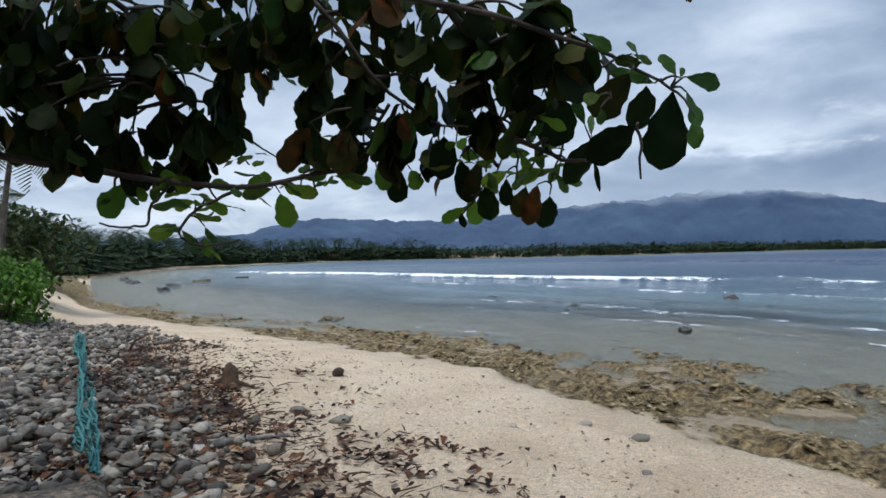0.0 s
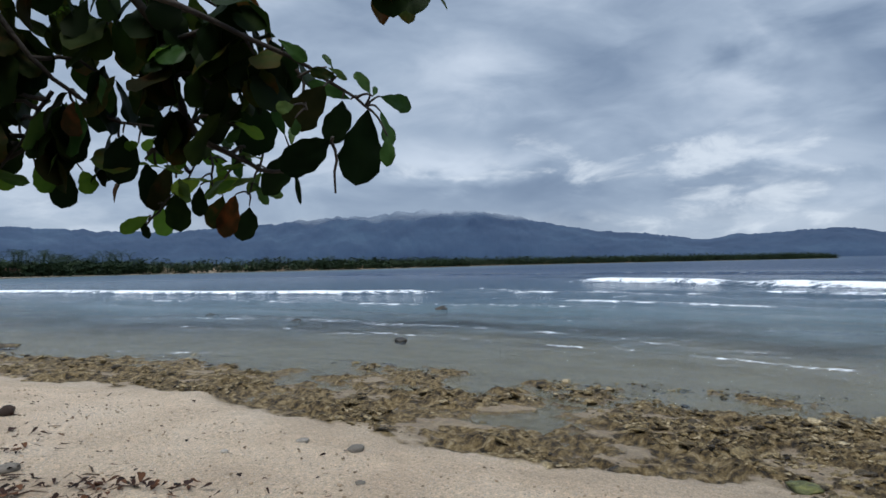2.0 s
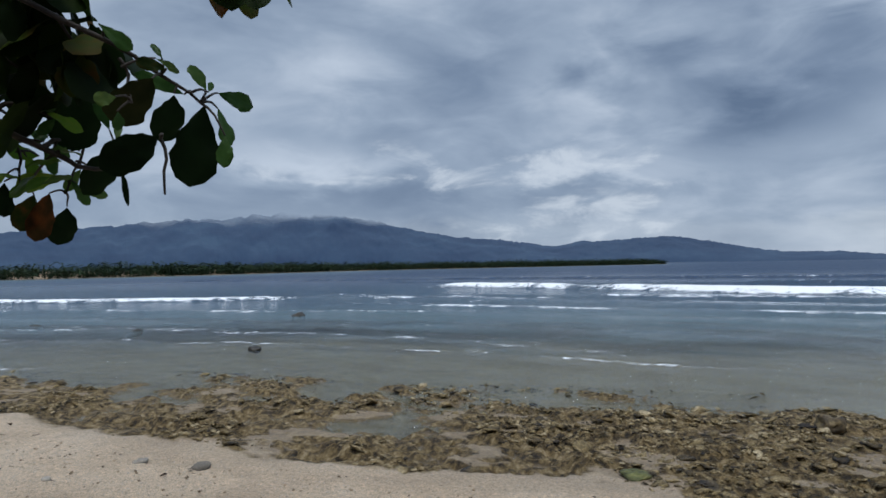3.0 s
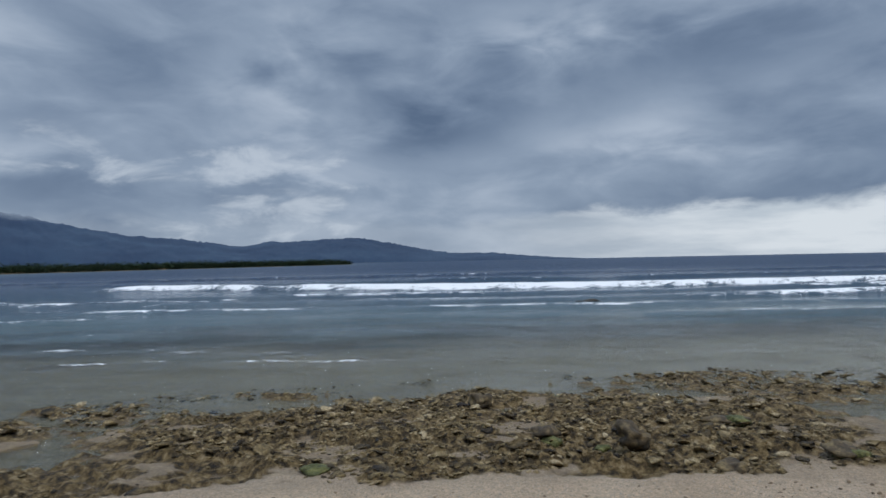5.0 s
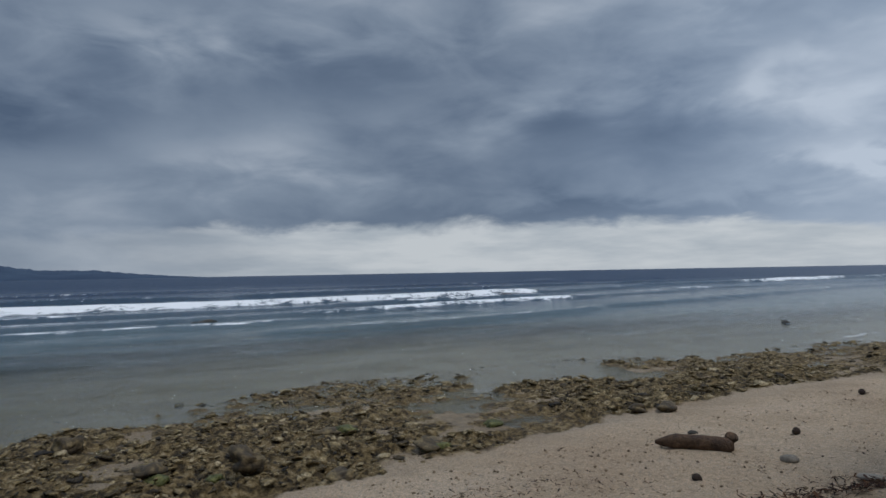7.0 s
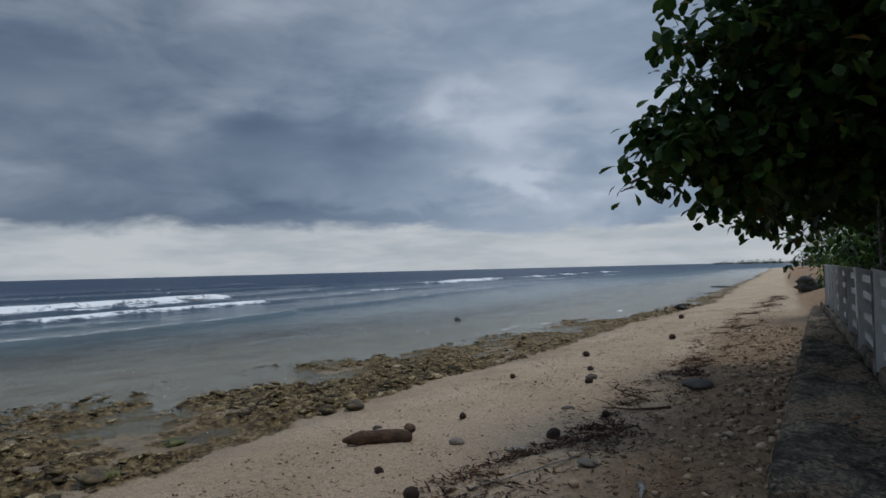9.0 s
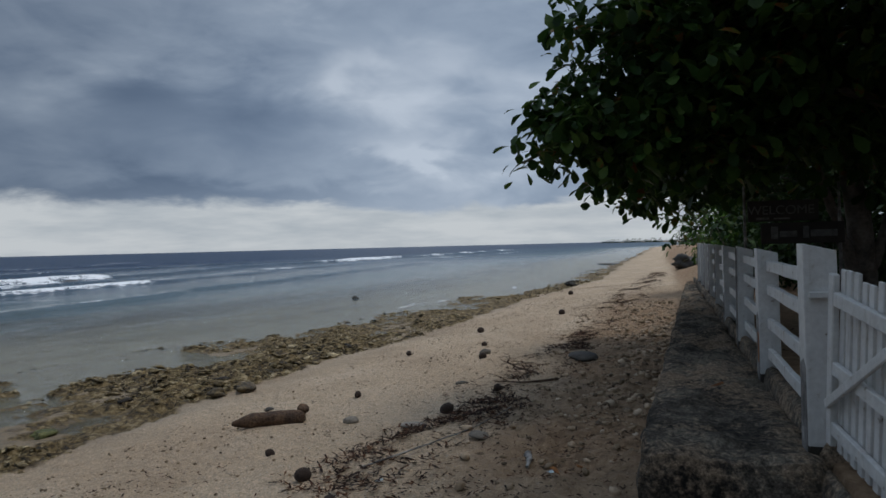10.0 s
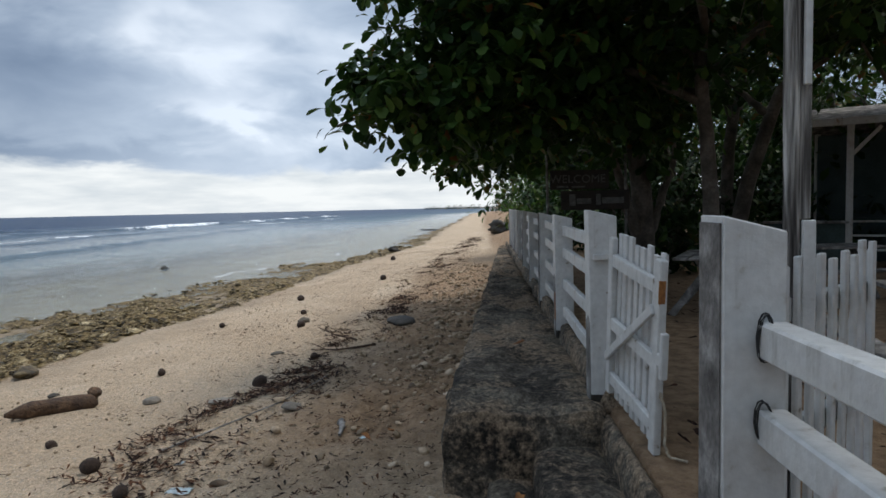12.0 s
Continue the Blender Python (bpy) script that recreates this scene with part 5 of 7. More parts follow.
def put_leaf(p, head, pitch, roll, s, young):
    """One leaf at p, pointing along a heading and down by a pitch."""
    m = Matrix.Translation(p - Vector(BASE)) @ Matrix.Rotation(head, 4, "Z") @ Matrix.Rotation(pitch, 4, "Y") @ Matrix.Rotation(roll, 4, "X") @ Matrix.Diagonal((s, s, s, 1))
    part("leaf", random.choice(LEAF_KINDS[random.choice((2, 3)) if young else random.choice((0, 0, 0, 0, 1, 2))]), None, near, "", m @ Matrix.Scale(0.17 if young else 0.20, 4))
    count[0] += 1


def rosette(p, n, s, young=False, hang=0.9):
    """A whorl of leaves round a twig's end; mature ones hang, young ones stand."""
    p = Vector(p)
    a0 = random.uniform(0, 6.28)
    for i in range(n):
        head = a0 + i * 2.4 + random.uniform(-0.3, 0.3)
        pitch = random.uniform(-0.5, 0.5) if young else random.gauss(hang, 0.35)
        put_leaf(p + Vector((random.gauss(0, 0.02), random.gauss(0, 0.02), random.gauss(0, 0.02))), head, pitch, random.uniform(-0.6, 0.6), s * random.uniform(0.62, 1.1), young)


def along(k, t):
    p = arm_pts[k]
    return p[int(t * (len(p) - 1))]


random.seed(11)
for k, t, n, s, young, hang in [
        ("low", 0.60, 3, 0.9, True, 0), ("low", 0.50, 2, 0.9, True, 0), ("low", 0.66, 2, 0.9, True, 0), ("low", 0.80, 3, 0.9, True, 0),
        ("twig", 0.30, 3, 1.0, True, 0), ("twig", 0.55, 3, 1.0, True, 0), ("twig", 0.80, 2, 0.9, True, 0), ("curl", 0.2, 1, 0.9, True, 0),
        ("tip", 0.45, 5, 1.0, False, 0.9), ("drop", 0.30, 5, 1.0, False, 0.9), ("mid", 0.5, 4, 1.0, False, 0.9), ("mid", 0.32, 6, 1.0, False, 0.9),
        ("inner", 1.0, 5, 1.0, False, 1.0), ("inner", 0.85, 6, 1.0, False, 1.0), ("inner", 0.7, 7, 1.0, False, 0.9), ("inner", 0.55, 6, 1.0, False, 0.9)]:
    rosette(along(k, t), n, s, young, hang)
TIP_LEAVES = [((-1.46, -1.47, 3.38), (-1.4, -1.47, 3.12), 0.5, 0), ((-1.48, -1.43, 3.37), (-1.49, -1.38, 3.25), 0.45, 2), ((-1.45, -1.37, 3.27), (-1.42, -1.34, 3.18), 0.55, 2),
    ((-1.34, -1.47, 3.39), (-1.34, -1.49, 3.25), 0.7, 0), ((-1.25, -1.46, 3.41), (-1.19, -1.52, 3.28), 0.8, 1), ((-1.39, -1.48, 3.4), (-1.26, -1.52, 3.44), 0.35, 2),
    ((-1.41, -1.41, 3.41), (-1.38, -1.44, 3.49), 0.5, 2), ((-1.48, -1.43, 3.42), (-1.61, -1.39, 3.4), 0.42, 2), ((-1.35, -1.34, 3.38), (-1.37, -1.34, 3.42), 0.5, 2),
    ((-1.25, -1.4, 3.43), (-1.19, -1.45, 3.45), 0.4, 0)]
TIP_LEAVES_MORE = [((-1.23, -1.42, 3.46), (-1.31, -1.4, 3.44), 0.3, 2), ((-1.26, -1.43, 3.47), (-1.25, -1.46, 3.52), 0.35, 2), ((-1.14, -1.54, 3.55), (-1.2, -1.48, 3.49), 0.4, 2),
    ((-1.25, -1.43, 3.24), (-1.13, -1.49, 3.14), 0.55, 0), ((-1.16, -1.49, 3.3), (-1.17, -1.49, 3.25), 0.8, 2), ((-1.13, -1.46, 3.33), (-1.07, -1.46, 3.31), 0.6, 2)]
DROP_LEAVES = [((-1.47, -1.89, 3.29), (-1.4, -1.91, 3.12), 0.55, 0), ((-1.54, -1.96, 3.23), (-1.53, -1.91, 3.1), 0.15, 0), ((-1.47, -1.89, 3.3), (-1.49, -1.91, 3.4), 0.3, 2),
    ((-1.44, -1.89, 3.34), (-1.38, -1.88, 3.43), 0.42, 2), ((-1.53, -2.04, 3.5), (-1.51, -2.05, 3.6), 0.35, 2), ((-1.38, -1.99, 3.49), (-1.37, -1.98, 3.29), 0.72, 0),
    ((-1.48, -2.0, 3.74), (-1.45, -1.98, 3.57), 0.62, 0), ((-1.29, -1.98, 3.53), (-1.37, -1.95, 3.49), 0.5, 2), ((-1.37, -2.06, 3.72), (-1.35, -2.06, 3.61), 0.75, 0),
    ((-1.31, -2.13, 3.59), (-1.32, -2.12, 3.44), 0.75, 1)]
DROP_LEAVES_MORE = [((-1.26, -2.19, 3.71), (-1.23, -2.17, 3.57), 0.8, 0), ((-1.23, -2.11, 3.74), (-1.21, -2.11, 3.65), 0.9, 1), ((-1.1, -2.14, 3.63), (-1.04, -2.16, 3.5), 0.5, 3),
    ((-1.18, -2.07, 3.43), (-1.16, -2.09, 3.53), 0.4, 3), ((-1.25, -2.17, 3.46), (-1.29, -2.1, 3.38), 0.5, 0), ((-1.26, -2.08, 3.42), (-1.29, -2.03, 3.39), 0.6, 2)]
INNER_LEAVES = [((-1.0, -2.19, 3.53), (-1.06, -2.19, 3.39), 0.45, 0), ((-0.97, -2.19, 3.32), (-0.96, -2.16, 3.16), 0.65, 0), ((-1.12, -2.15, 3.42), (-1.12, -2.11, 3.24), 0.65, 0),
    ((-1.12, -2.22, 3.44), (-1.06, -2.2, 3.35), 0.7, 0), ((-1.07, -2.29, 3.75), (-1.06, -2.32, 3.59), 0.7, 0), ((-1.05, -2.1, 3.69), (-1.06, -2.09, 3.59), 0.9, 1),
    ((-1.12, -2.09, 3.69), (-0.97, -2.14, 3.7), 0.5, 0), ((-1.14, -2.15, 3.5), (-1.12, -2.15, 3.46), 1.0, 3), ((-1.32, -2.06, 3.67), (-1.44, -2.03, 3.68), 0.5, 0),
    ((-1.02, -2.18, 3.29), (-0.97, -2.17, 3.27), 0.6, 3)]
LOW_LEAVES = [((-1.14, -2.36, 3.26), (-1.15, -2.32, 3.09), 0.42, 0), ((-1.2, -2.3, 3.24), (-1.15, -2.29, 3.08), 0.5, 1), ((-1.19, -2.24, 3.13), (-1.18, -2.2, 3.0), 0.6, 0),
    ((-1.29, -2.22, 3.19), (-1.21, -2.29, 3.14), 0.5, 3), ((-1.26, -2.18, 3.16), (-1.27, -2.21, 3.04), 0.5, 0), ((-1.38, -2.21, 3.13), (-1.33, -2.21, 3.0), 0.6, 0),
    ((-1.39, -2.14, 3.13), (-1.36, -2.18, 2.97), 0.45, 1), ((-1.47, -2.16, 3.09), (-1.47, -2.19, 2.95), 0.6, 0), ((-1.37, -2.06, 3.18), (-1.27, -2.12, 3.15), 0.5, 3),
    ((-1.4, -2.04, 3.17), (-1.48, -2.03, 3.09), 0.4, 2)]
LOW_LEAVES_MORE = [((-1.43, -2.04, 3.14), (-1.53, -2.01, 3.13), 0.35, 2), ((-1.33, -2.12, 3.29), (-1.36, -2.13, 3.35), 0.6, 2), ((-1.36, -2.15, 3.26), (-1.27, -2.17, 3.27), 0.5, 3)]
YOUNG_LEAVES = [((-1.36, -2.09, 3.32), (-1.43, -2.08, 3.25), 0.4, 2), ((-1.34, -2.09, 3.3), (-1.35, -2.04, 3.2), 0.4, 2), ((-1.31, -2.14, 3.25), (-1.32, -2.1, 3.18), 0.5, 3),
    ((-1.19, -2.27, 3.26), (-1.11, -2.27, 3.26), 0.6, 3), ((-1.17, -2.33, 3.09), (-1.21, -2.34, 2.97), 0.6, 3), ((-1.06, -2.19, 3.03), (-0.98, -2.23, 2.98), 0.5, 3),
    ((-1.05, -2.22, 3.02), (-1.05, -2.19, 2.96), 0.4, 0), ((-1.46, -2.07, 3.22), (-1.41, -2.08, 3.14), 0.4, 2), ((-1.33, -2.15, 3.33), (-1.39, -2.15, 3.34), 0.8, 2),
    ((-1.2, -2.17, 3.28), (-1.16, -2.16, 3.22), 0.5, 3)]
YOUNG_LEAVES_MORE = [((-1.14, -2.3, 3.34), (-1.12, -2.34, 3.3), 0.6, 3), ((-1.56, -2.14, 3.22), (-1.53, -2.17, 3.23), 0.4, 2)]
BRANCH_LEAVES = [((0.13, -3.01, 3.17), (0.25, -3.07, 3.05), 0.6, 3), ((0.11, -3.0, 3.16), (0.08, -2.95, 3.1), 0.5, 3), ((-0.03, -2.92, 3.2), (-0.08, -2.83, 3.14), 0.6, 3),
    ((-0.11, -2.88, 3.09), (-0.03, -2.92, 3.07), 0.6, 3), ((-0.15, -2.86, 3.1), (-0.22, -2.79, 3.05), 0.5, 3), ((-0.04, -2.92, 2.97), (0.06, -2.9, 2.95), 0.6, 3),
    ((-0.06, -2.91, 2.97), (-0.12, -2.88, 2.89), 0.4, 2), ((-0.15, -2.86, 2.93), (-0.16, -2.82, 2.86), 0.5, 3), ((-0.15, -2.86, 2.98), (-0.16, -2.79, 2.92), 0.4, 2),
    ((-0.44, -2.71, 3.12), (-0.47, -2.69, 2.98), 0.6, 3)]
BRANCH_LEAVES_MORE = [((-0.46, -2.69, 3.14), (-0.57, -2.63, 3.11), 0.5, 3), ((-0.66, -2.59, 3.21), (-0.73, -2.52, 3.15), 0.6, 3), ((-0.81, -2.51, 3.22), (-0.82, -2.44, 3.14), 0.7, 3),
    ((-0.9, -2.46, 3.21), (-0.88, -2.47, 3.07), 0.6, 0), ((-0.94, -2.44, 3.21), (-0.95, -2.4, 3.13), 0.7, 3), ((-0.41, -2.72, 3.14), (-0.29, -2.72, 3.11), 0.5, 2),
    ((-0.52, -2.66, 3.18), (-0.61, -2.61, 3.2), 0.5, 2), ((-0.26, -2.8, 3.14), (-0.18, -2.81, 3.17), 0.5, 3), ((-0.31, -2.78, 3.15), (-0.38, -2.67, 3.18), 0.5, 3),
    ((0.04, -2.96, 3.23), (0.11, -3.0, 3.27), 0.6, 3)]
HANGING = [((-1.28, -1.46, 3.24), (-1.29, -1.46, 3.08)), ((-1.18, -1.51, 3.46), (-1.21, -1.5, 3.34)), ((-1.45, -2.04, 3.32), (-1.4, -2.07, 3.13)), ((-1.25, -2.15, 3.3), (-1.2, -2.17, 3.18)), ((-1.27, -2.14, 3.29), (-1.28, -2.13, 3.14)), ((-1.14, -2.15, 3.6), (-1.14, -2.15, 3.46)), ((-1.13, -2.21, 3.33), (-1.07, -2.24, 3.25)), ((-1.19, -2.12, 3.39), (-1.25, -2.09, 3.34)), ((-1.15, -2.26, 3.08), (-1.1, -2.29, 3.01))]


def leaf_between(base, tip, width, kind):
    """One leaf from its stalk to its tip, its face turned out towards the garden."""
    p, q = Vector(base), Vector(tip)
    x = (q - p).normalized()
    out = Vector((0.45 + random.uniform(-0.45, 0.45), 0.85, random.uniform(-0.35, 0.25)))
    z = (out - x * out.dot(x)).normalized()
    y = z.cross(x)
    s = (q - p).length * 1.04
    me = random.choice(LEAF_KINDS[kind])
    wide = width / 0.62 if kind < 2 else width / 0.48
    m = Matrix((x * s, y * s * wide, z * s)).transposed().to_4x4()
    part("leaf", me, None, near, "", Matrix.Translation(p - Vector(BASE)) @ m)
    count[0] += 1
    # its stalk, back to the nearest limb
    root = every[np.argmin(((every - np.array(base)) ** 2).sum(1))]
    if 0.02 < np.linalg.norm(root - np.array(base)) < 0.30:
        tw = tube_arrays(wander([root, (root + np.array(base)) / 2 + [0, 0, 0.015], base], 5, 0.004, 2) - BASE, np.linspace(0.005, 0.0028, 5), 5)
        part("stalk", raw_mesh("stalk", *tw, DARK_BARK), None, near)


every = np.concatenate(list(arm_pts.values()))
for p, q in HANGING:
    tw = tube_arrays(wander([p, q], 6, 0.008, 2) - BASE, np.linspace(0.006, 0.0035, 6), 5)
    part("twig", raw_mesh("twig", *tw, DARK_BARK), None, near)
every = np.concatenate([every] + [np.linspace(p, q, 6) for p, q in HANGING])
for row in BRANCH_LEAVES + BRANCH_LEAVES_MORE + TIP_LEAVES + TIP_LEAVES_MORE + DROP_LEAVES + DROP_LEAVES_MORE + INNER_LEAVES + LOW_LEAVES + LOW_LEAVES_MORE + YOUNG_LEAVES + YOUNG_LEAVES_MORE:
    leaf_between(*row)
# whorls on the hanging twigs: mature ones in front, more behind them, young ones at the tips
WHORLS = [(0.42, -2.97, 3.48), (0.18, -2.87, 3.53), (-0.02, -2.82, 3.64), (-0.12, -2.86, 3.46), (0.12, -2.99, 3.39), (-0.24, -2.91, 3.62), (0.34, -2.9, 3.33), (-0.12, -2.88, 3.32),
    (0.48, -3.04, 3.62), (-0.57, -2.63, 3.58), (-0.53, -2.57, 3.41), (-0.68, -2.53, 3.39), (-0.76, -2.44, 3.62), (-0.87, -2.33, 3.43), (-0.82, -2.38, 3.33), (-0.94, -2.27, 3.54),
    (-1.04, -2.08, 3.57)]
INNER_WHORLS = [(0.52, -3.08, 3.83), (0.36, -3.19, 3.87), (0.17, -2.98, 3.86), (-0.04, -3.05, 3.93), (-0.26, -3.03, 3.91), (-0.43, -2.88, 3.92), (-0.55, -2.66, 3.84), (-0.69, -2.62, 3.84),
    (-0.63, -2.77, 3.78), (-0.88, -2.44, 3.79), (-0.97, -2.3, 3.74), (-1.06, -2.12, 3.76), (-1.2, -2.05, 3.72), (-1.24, -1.89, 3.74), (-1.28, -1.77, 3.62), (-0.34, -2.96, 3.74),
    (0.28, -3.13, 3.69), (0.07, -3.11, 3.76), (0.55, -3.18, 3.44), (0.04, -3.1, 3.3), (-0.76, -2.68, 3.58), (-1.05, -2.38, 3.33), (-1.13, -2.08, 3.4), (-1.17, -1.91, 3.48),
    (-0.14, -3.34, 3.97), (0.46, -3.4, 3.82), (-0.6, -3.25, 4.0)]
INNER_WHORLS += [(-1.16, -1.78, 3.79), (-1.15, -1.87, 3.63), (-1.21, -1.72, 3.54), (-1.12, -1.97, 3.74), (-1.41, -1.35, 3.84), (-1.52, -1.37, 3.88), (0.58, -3.08, 3.82), (0.56, -3.03, 3.65), (0.61, -3.06, 3.49), (0.29, -3.06, 3.93), (-0.39, -2.92, 3.84), (0.56, -3.15, 3.92), (-0.26, -2.93, 3.5), (0.07, -3.15, 3.98), (-0.17, -3.11, 4.03), (0.36, -3.05, 3.59)]
YOUNG_WHORLS = [(-0.38, -3.05, 3.29), (-0.5, -3.02, 3.33), (-0.65, -2.87, 3.31), (-0.76, -2.85, 3.28), (-0.83, -2.7, 3.36), (-0.86, -2.59, 3.29), (-0.6, -2.96, 3.19), (-0.09, -3.11, 3.17),
    (-0.24, -3.09, 3.12), (0.19, -3.13, 3.13), (-1.18, -2.21, 3.19), (-1.27, -2.03, 3.18), (-1.31, -1.99, 3.25), (-1.12, -2.24, 3.23), (-0.66, -2.89, 3.15), (-1.27, -1.93, 3.36),
    (-1.1, -2.03, 3.63), (-0.86, -2.45, 3.8), (-0.52, -2.93, 3.71)]
twigs = []
for q in WHORLS + INNER_WHORLS + YOUNG_WHORLS:
    root = every[np.argmin(((every - np.array(q)) ** 2).sum(1) + 0.3 * (every[:, 2] < q[2]))]
    mid_ = (root + np.array(q)) / 2 + [random.uniform(-0.05, 0.05), random.uniform(-0.05, 0.05), 0.05]
    if np.linalg.norm(root - np.array(q)) > 0.7:
        root, mid_ = np.array(q) + [0.12, -0.1, 0.55], np.array(q) + [0.02, -0.03, 0.25]
    twigs.append(tube_arrays(wander([root, mid_, q], 7, 0.008, 4) - BASE, np.linspace(0.010, 0.004, 7), 5))
tagged(part("twig_spray", raw_mesh("twig_spray", *join_arrays(twigs), DARK_BARK), None, near), kind="stuff")
for q in YOUNG_WHORLS:
    rosette(q, 3, 0.78, True)
for q in WHORLS:
    rosette(q, 7, 0.98, False, 1.05)
# dark stops again hold the backlit shade of the leaves behind
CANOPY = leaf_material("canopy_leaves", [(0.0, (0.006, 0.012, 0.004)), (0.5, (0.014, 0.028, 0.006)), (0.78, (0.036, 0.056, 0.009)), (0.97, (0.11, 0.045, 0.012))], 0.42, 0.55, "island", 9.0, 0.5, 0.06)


def whorl_leaves(places, each, size, seed, hang, plain=False):
    """Leaves in loose whorls round the given places, hanging from their twigs."""
    r = np.random.default_rng(seed)
    n = len(places) * each
    pos = np.repeat(places, each, 0) + r.normal(0, 0.035, (n, 3))
    a = r.uniform(0, 2 * np.pi, n)
    s_ = size * r.uniform(0.65, 1.12, n)
    items = []
    for k, (w, d) in enumerate(((0.66, 0.12), (0.60, 0.25), (0.70, 0.30))):
        pick = np.arange(n) % 3 == k
        items.append(scatter(leaf_template(1, w, 4, d, 0.1) if plain else almond_leaf(w, d, 40 + k), pos[pick], turns_from(a[pick], np.clip(r.normal(hang, 0.35, pick.sum()), -0.2, 1.5), a[pick] + r.normal(0, 0.35, pick.sum())), np.repeat(s_[pick][:, None], 3, 1)))
    return join_arrays(items)


# the crown goes on upwards and inland, over the beach's edge
pl = np.stack([rng.uniform(-1.1, 2.2, 190), rng.uniform(-4.2, -1.7, 190), rng.uniform(3.6, 5.0, 190)], 1)
pl[:, 2] = np.maximum(pl[:, 2], 2.85 + 0.36 * np.hypot(pl[:, 0] - 0.2, pl[:, 1]) + 0.18 * np.maximum(0, -0.3 - pl[:, 0]))
# two unseen leaf masses overhead, added to shade the cobbles and near branches
over = crown_places((4.4, -6.6, 7.2), (2.8, 3.6, 1.2), 240, 991, 0.1)
over2 = crown_places((2.4, -2.0, 5.9), (2.6, 2.6, 1.1), 160, 993, 0.1)
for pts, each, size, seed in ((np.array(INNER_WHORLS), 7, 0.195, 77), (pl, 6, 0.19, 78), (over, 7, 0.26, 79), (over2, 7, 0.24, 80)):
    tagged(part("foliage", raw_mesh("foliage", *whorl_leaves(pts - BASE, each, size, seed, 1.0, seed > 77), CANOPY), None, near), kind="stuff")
# limbs that carry the added, unseen leaf masses
v, f = join_arrays([tube_arrays(wander([(2.9, -3.35, 4.2), q0, q1], 10, 0.04, i) - BASE, np.linspace(0.07, 0.02, 10), 7)
                    for i, (q0, q1) in enumerate((((3.4, -4.5, 5.8), (4.2, -7.2, 7.2)), ((2.9, -2.6, 5.2), (2.5, -1.4, 6.0)), ((3.2, -4.2, 6.0), (3.6, -6.0, 7.2))))])
tagged(part("upper_limbs", raw_mesh("upper_limbs", v, f, BARK), None, near), kind="stuff")

# ---- palms and far woods ----
def palm(at, h, seed, size=2.6, lean=0.6):
    """A coconut palm: a curved ringed trunk and a head of arching fronds."""
    r = np.random.default_rng(seed)
    p = thing("coconut_palm", at, "slender coconut palm with arching fronds", "palm tree", "palms along the shore")
    a = r.uniform(0, 6.28)
    top = np.array((lean * math.cos(a), lean * math.sin(a), h))
    pts = wander([(0, 0, -0.2), top * [0.25, 0.25, 0.5], top], 10, 0.02, seed)
    v, f = tube_arrays(pts, np.linspace(0.15, 0.09, 10), 8)
    part("trunk", raw_mesh("trunk", v, f, BARK), None, p)
    n = 15
    head = np.arange(n) * 2.4 + r.uniform(-0.2, 0.2, n)
    t = turns_from(head, np.linspace(-0.75, 0.95, n), head)
    fr = scatter(FROND, np.repeat(top[None], n, 0), t, np.repeat((size * r.uniform(0.8, 1.1, n))[:, None], 3, 1))
    part("fronds", raw_mesh("fronds", *fr, PALM), None, p)
    return p


for i, (x, y, h) in enumerate([(3.9, -31, 6.6), (5.2, -44, 4.4), (6.5, -47, 5.6), (4.6, -49, 3.8), (9.5, -58, 5.2), (7.5, -63, 4.4), (10.5, -72, 6.0), (8.8, -80, 4.8), (12, -88, 6.2), (10, -98, 5.2),
                               (7.5, -108, 5.0), (9, -120, 6), (5, -132, 5.6), (2, -142, 6), (13, -64, 6.5), (-2, -155, 6), (7.2, -52, 3.6), (6.6, -36, 3.4), (9, -90, 4.2)]):
    palm((x, y, gz(x, y)), h, 500 + i, 2.3 if h > 4 else 1.9)
for i, (x, y, h) in enumerate([(4.8, -46, 5.4), (6.2, -41, 5.6), (6.0, -53, 4.4), (7.6, -49, 5.0), (10, -66, 5.0), (8.6, -75, 4.2), (10.6, -84, 5.0), (9, -103, 4.8)]):
    tree("broadleaf_tree", (x, y, gz(x, y)), [(x, y, 0.8), (x, y, h * 0.5), (x + 0.2, y, h * 0.8)], [[(x, y, h * 0.5), (x - 1, y + 0.5, h * 0.8)]],
         [((x, y, h * 0.7), (2.4, 2.6, 1.6), 700), ((x - 0.9, y + 1.0, h * 0.5), (1.8, 1.8, 1.1), 450)], "green shore tree at the back of the beach", PALM if i % 2 else CROWN, 0.42, 540 + i, 0.13, LEAF_NARROW, 0.5)


def along_shore(pts, n, inland, seed):
    """n places scattered behind a shoreline."""
    r = np.random.default_rng(seed)
    pts = np.array(pts, float)
    seg = np.diff(pts, axis=0)
    L = np.linalg.norm(seg, axis=1)
    c = np.concatenate([[0], np.cumsum(L)])
    s = r.uniform(0, c[-1], n)
    k = np.clip(np.searchsorted(c, s) - 1, 0, len(seg) - 1)
    p = pts[k] + seg[k] * ((s - c[k]) / L[k])[:, None]
    nrm = np.stack([-seg[k, 1], seg[k, 0]], 1) / L[k][:, None]
    return p + nrm * (inland[0] + (inland[1] - inland[0]) * r.uniform(0, 1, n) ** 1.3)[:, None], r


